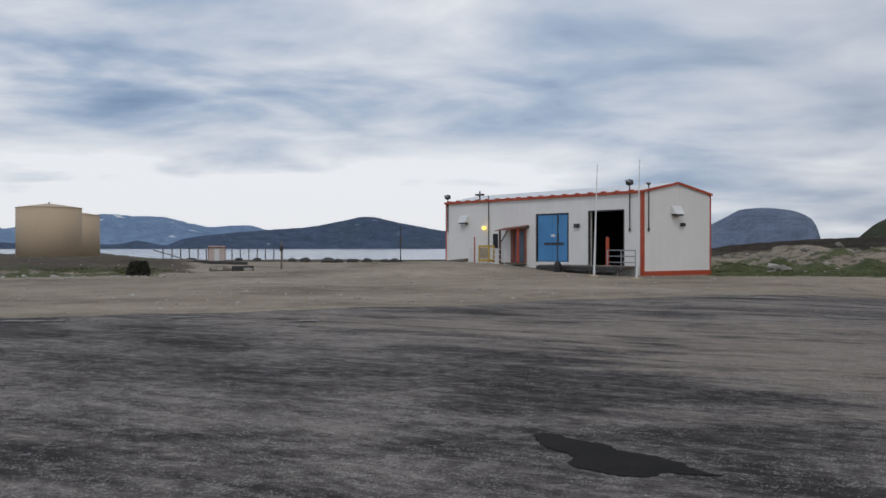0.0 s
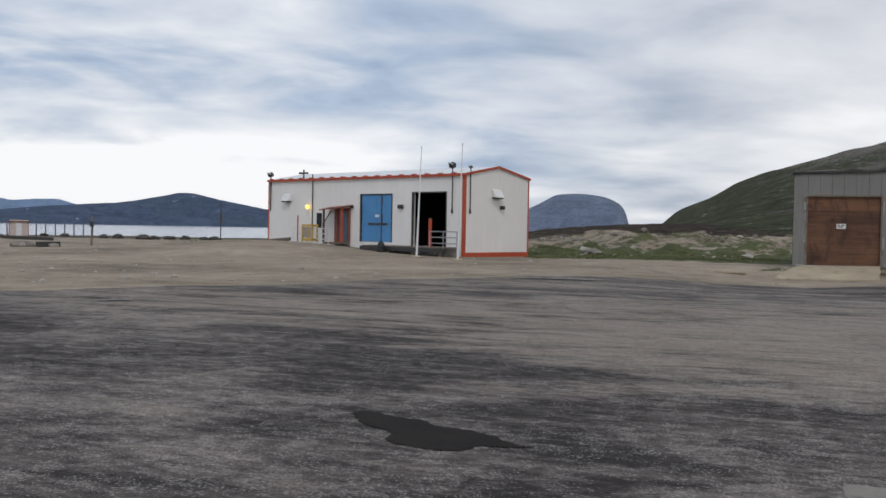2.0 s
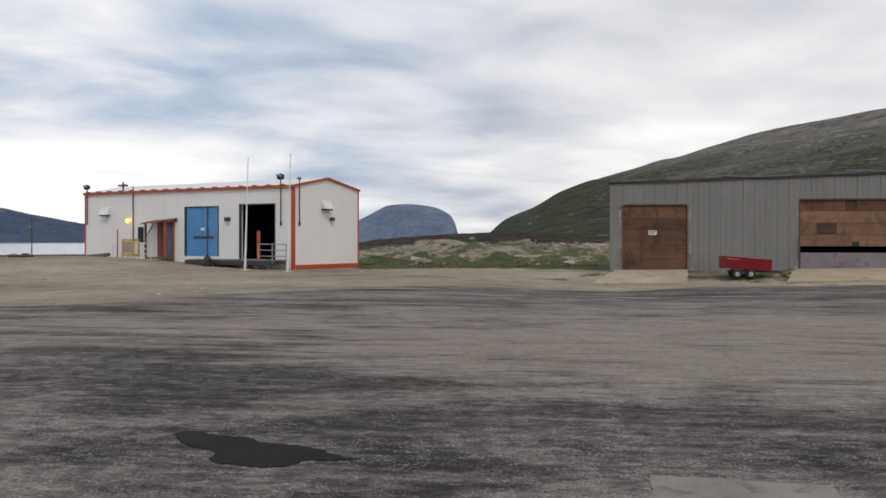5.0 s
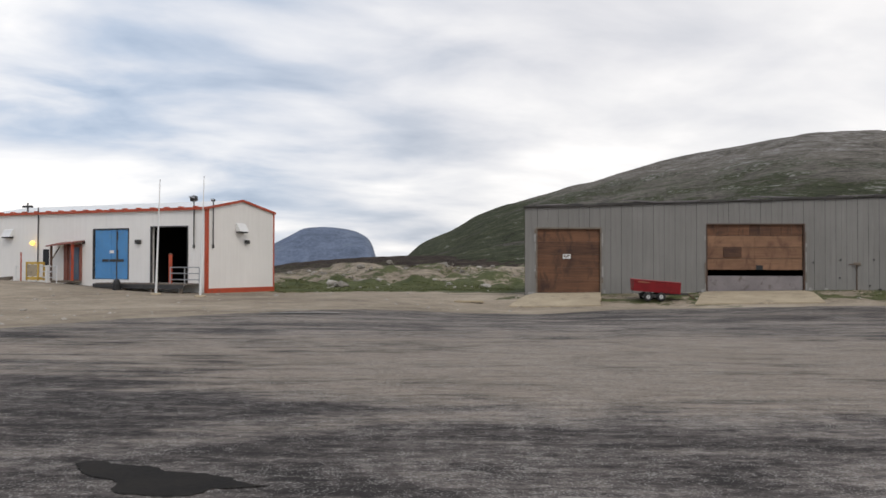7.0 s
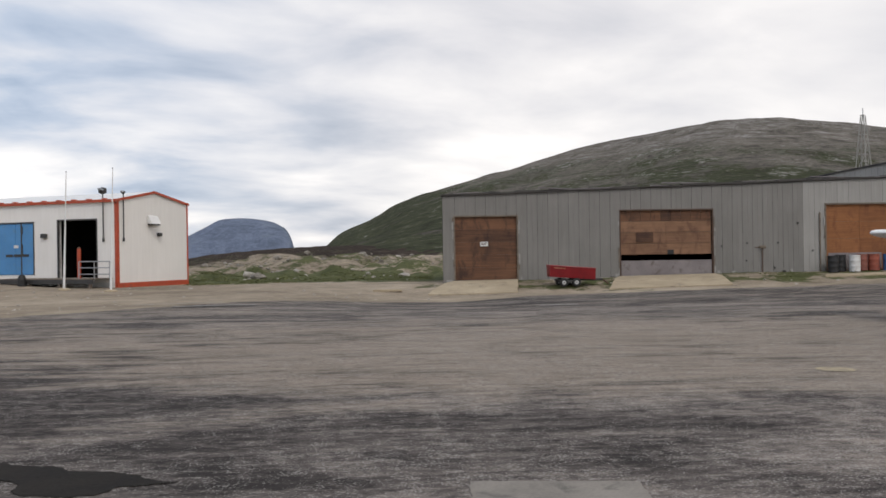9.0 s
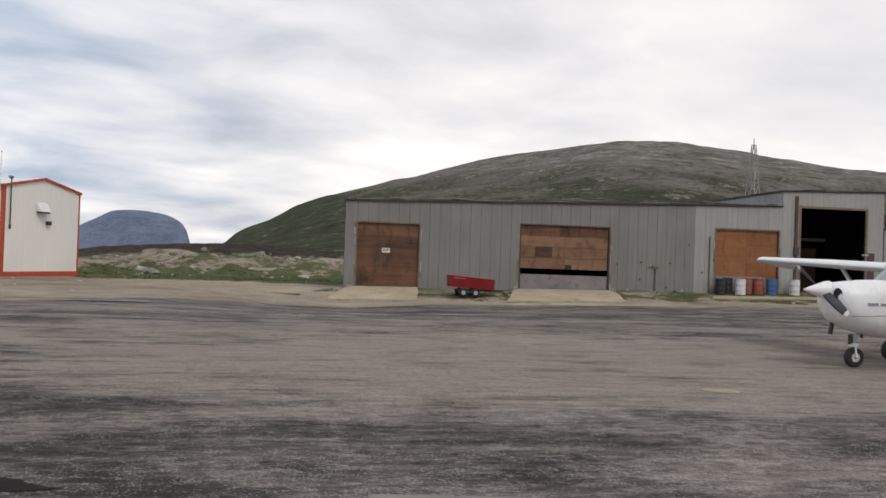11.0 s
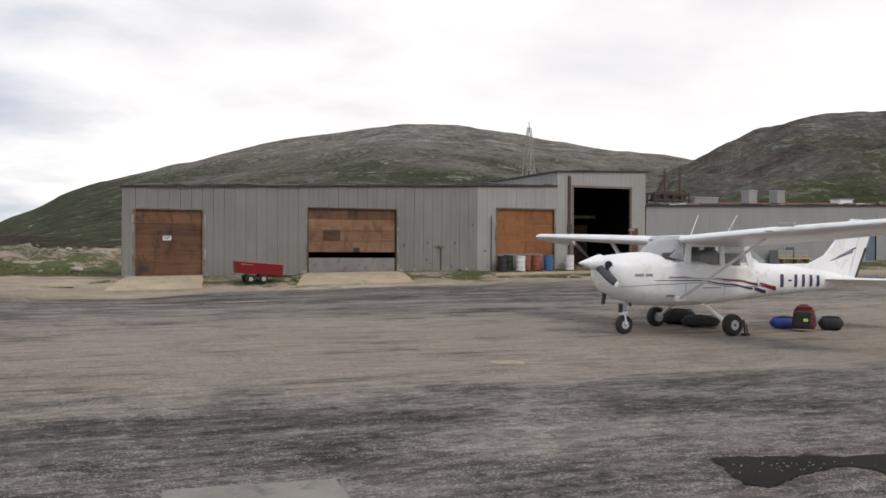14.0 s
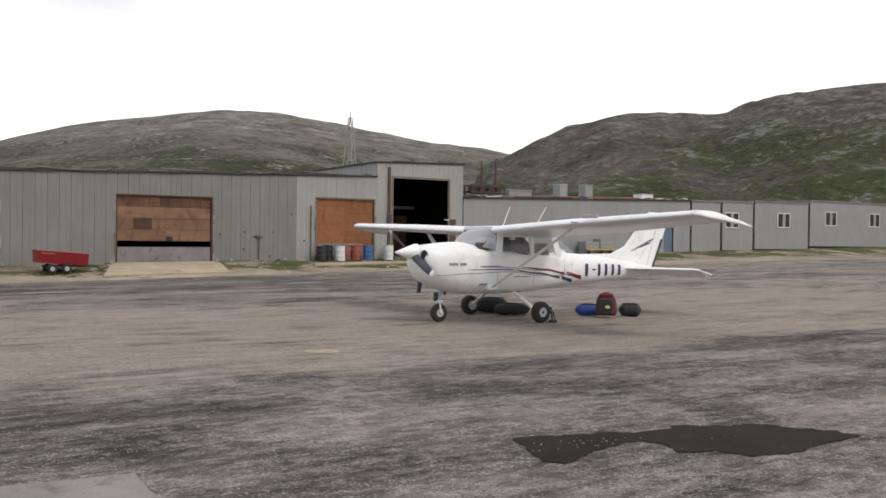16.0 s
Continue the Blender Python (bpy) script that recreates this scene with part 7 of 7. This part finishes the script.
def stain(outline, material, name, label, lift=0.028, ragged=0.05, seed=0.0):
    """A flat patch with a ragged edge, laid on the asphalt."""
    bm = bmesh.new()
    ring = []
    k = len(outline)
    for i in range(k):
        a, b = Vector(outline[i]), Vector(outline[(i + 1) % k])
        for j in range(14):
            p = a.lerp(b, j / 14)
            q = noise.noise((p.x * 4 + seed, p.y * 4, 0.5)) + 0.6 * noise.noise((p.x * 11, p.y * 11 + seed, 0.1)) + 0.4 * noise.noise((p.x * 27, p.y * 27 + seed, 0.7))
            r = noise.noise((p.x * 4, p.y * 4 + seed, 5.5)) + 0.6 * noise.noise((p.x * 11 + seed, p.y * 11, 5.1))
            x, y = p.x + ragged * q, p.y + ragged * r
            ring.append(Vector((x, y, land(x, y) + lift)))
    made = [bm.verts.new(p) for p in ring]
    for a, b, c in tessellate_polygon([[Vector((p.x, p.y, 0)) for p in ring]]):
        if (ring[b] - ring[a]).cross(ring[c] - ring[a]).z < 0:
            b, c = c, b
        bm.faces.new((made[a], made[b], made[c]))
    return solo(name, bm, material, Matrix(), label, "patch", kind="structure")


stain([(1.36, 7.81), (1.36, 7.30), (1.49, 7.09), (1.45, 6.62), (1.56, 6.46), (1.86, 6.33), (2.05, 6.40), (2.41, 6.28), (2.28, 6.66), (2.13, 6.93), (1.91, 7.15), (1.82, 7.40), (1.65, 7.62), (1.55, 7.82)], WET, "damp_patch", "dark damp pothole patch in the asphalt", 0.029, 0.06)
stain([(7.06, 2.24), (6.70, 2.00), (6.43, 1.83), (6.48, 1.63), (6.92, 1.53), (7.24, 1.49), (7.43, 1.29), (7.43, 1.11), (7.19, 0.98), (7.36, 0.75), (7.32, 0.46), (7.51, 0.19), (7.93, -0.01), (8.50, -0.30), (8.60, -0.09), (8.57, 0.23), (8.60, 0.56), (8.43, 0.78), (8.25, 1.14), (8.09, 1.19), (7.72, 1.48), (7.72, 1.63), (7.44, 1.94), (7.32, 2.15)], WET, "damp_patch", "long dark damp pothole patch with loose stones", 0.029, 0.07, 3.0)
stain([(4.02, 4.96), (4.93, 4.22), (4.30, 3.46), (3.37, 4.18)], SLAB, "concrete_patch", "pale square concrete patch in the asphalt", 0.031, 0.03, 6.0)
# pale marks: worn paint, and gravel spilled in from the apron's edge
for cx, cy, length, turn, half in ((21.0, 21.9, 1.3, -34, 0.38), (11.7, 27.9, 2.6, -14, 0.2), (11.2, 30.0, 3.0, -16, 0.10), (24.4, 24.2, 1.1, -35, 0.12), (26.5, 18.4, 1.0, -35, 0.12), (-7.1, 20.35, 1.3, 2, 0.14), (-4.1, 21.2, 0.7, 4, 0.14), (-1.35, 19.85, 0.6, 2, 0.12)):
    c, s_ = math.cos(radians(turn)), math.sin(radians(turn))
    stain([(cx + a * length * c - b * s_, cy + a * length * s_ + b * c) for a, b in ((-0.5, -half), (0.5, -half), (0.5, half), (-0.5, half))], PALE_MARK, "paint_mark", "pale mark of worn paint and gravel spill on the asphalt", 0.045, 0.08, cx)
ring_points = [(11.6 + 0.26 * math.cos(i * math.pi / 6), 6.70 + 0.26 * math.sin(i * math.pi / 6)) for i in range(12)]
stain(ring_points, YELLOW_LINE, "tie_down_mark", "small worn yellow disc round a tie-down point", 0.027, 0.03, 2.0)
board = thing("loose_board", Matrix.Translation((24.4, 37.4, land(24.4, 37.4))) @ Matrix.Rotation(radians(-30), 4, "Z"), "weathered board lying on the gravel", "board")
part("plank", box((-0.7, -0.25, 0), (0.7, 0.25, 0.10), 0.02), CONCRETE, board)

# loose stones in the second damp patch and over the gravel, and tufts of grass
bm = bmesh.new()
for i in range(45):
    k = random.random() ** 3.0
    x, y = 6.95 + random.gauss(0, 0.15) + 1.2 * k, 1.98 - 1.6 * k + random.gauss(0, 0.13)
    boulder(bm, (x, y, 0.032), random.uniform(0.003, 0.009), i)
solo("gravel_bits", bm, ROCK, Matrix(), "loose pale stones in the damp patch", "stones", kind="stuff")

rocks = bmesh.new()
placed = 0
while placed < 900:
    az, r = random.uniform(-24, 80), 24 + 100 * random.random() ** 1.3
    if r < apron_edge(az) + 0.8:
        continue
    x, y = r * math.sin(radians(az)), r * math.cos(radians(az))
    q, v = HANGAR.inverted() @ Vector((x, y, 0)), WHITE.inverted() @ Vector((x, y, 0))
    if q.y > -0.3 and q.x > -0.5 or (-2 < v.x < 6.2 and -0.3 < v.y < 18):
        continue
    wild = smooth_step(50, 70, r) * smooth_step(18, 24, az)
    size = random.uniform(0.015, 0.045) + (random.random() ** 5) * (0.08 + 0.32 * wild)
    boulder(rocks, (x, y, land(x, y) + size * 0.15), size, placed * 1.7)
    placed += 1
for i in range(40):
    az, r = random.uniform(-23, -11), random.gauss(50.5, 1.2)
    x, y = r * math.sin(radians(az)), r * math.cos(radians(az))
    size = random.uniform(0.05, 0.16)
    boulder(rocks, (x, y, land(x, y) + size * 0.15), size, i * 5.1)
solo("gravel_stones", rocks, PALE_STONE, Matrix(), "small pale stones scattered over the gravel", "stones", kind="stuff")
rocks = bmesh.new()
for i in range(170):
    az, r = random.uniform(21, 44), random.gauss(90, 9)
    x, y = r * math.sin(radians(az)), r * math.cos(radians(az))
    q = HANGAR.inverted() @ Vector((x, y, 0))
    if q.y > -0.3 and q.x > -0.5 and q.y < 17:
        continue
    size = 0.08 + 0.34 * random.random() ** 3
    boulder(rocks, (x, y, land(x, y) + size * 0.12), size, i * 2.3)
solo("scattered_stones", rocks, ROCK, Matrix(), "grey stones scattered over the grassy hummocks", "stones", kind="stuff")

GRASS = surface("tundra grass", (0.060, 0.078, 0.024), (0.160, 0.162, 0.066), 0.9, 0.3, 6, bump=0)
points, faces = [], []
tries = 0
while len(faces) < 26000 and tries < 60000:
    tries += 1
    if random.random() < 0.7:
        az, r = random.uniform(17, 40), random.uniform(46, 120)
    elif random.random() < 0.5:
        az, r = random.uniform(37, 85), random.uniform(40, 75)
    else:
        az, r = (random.uniform(-24, -10), random.uniform(47, 64)) if random.random() < 0.6 else (random.uniform(-24, 14), random.uniform(48, 110))
    x, y = r * math.sin(radians(az)), r * math.cos(radians(az))
    q, v = HANGAR.inverted() @ Vector((x, y, 0)), WHITE.inverted() @ Vector((x, y, 0))
    if (q.y > -0.1 and q.x > -0.3) or (-2 < v.x < 6.1 and -0.3 < v.y < 18) or r < apron_edge(az) + 1:
        continue
    near_wall = -3.5 < q.y < -0.1 and q.x > -2
    if near_wall and (0.2 < q.x < 4.2 or 9 < q.x < 15 or 19.5 < q.x < 31):
        continue
    share = grass_share(x, y) + 0.9 * (noise.noise((x * 0.11, y * 0.11, 2.0)) + 0.5 * noise.noise((x * 0.4, y * 0.4, 9.0)))
    if share < (0.35 if near_wall else 0.72):
        continue
    z = land(x, y) - 0.03
    for _ in range(7):
        a, h, wv = random.uniform(0, 6.283), random.uniform(0.04, 0.11), random.uniform(0.02, 0.06)
        ox, oy = random.gauss(0, 0.16), random.gauss(0, 0.16)
        c, s_ = math.cos(a), math.sin(a)
        k = len(points)
        points += [(x + ox - wv * c, y + oy - wv * s_, z), (x + ox + wv * c, y + oy + wv * s_, z), (x + ox + random.gauss(0, 0.09), y + oy + random.gauss(0, 0.09), z + h)]
        faces.append((k, k + 1, k + 2))
me = bpy.data.meshes.new("grass_tufts")
me.from_pydata(points, [], faces)
me.materials.append(GRASS)
tagged(new("grass_tufts", me), "low olive tundra grass in ragged tufts", "grass", kind="stuff")
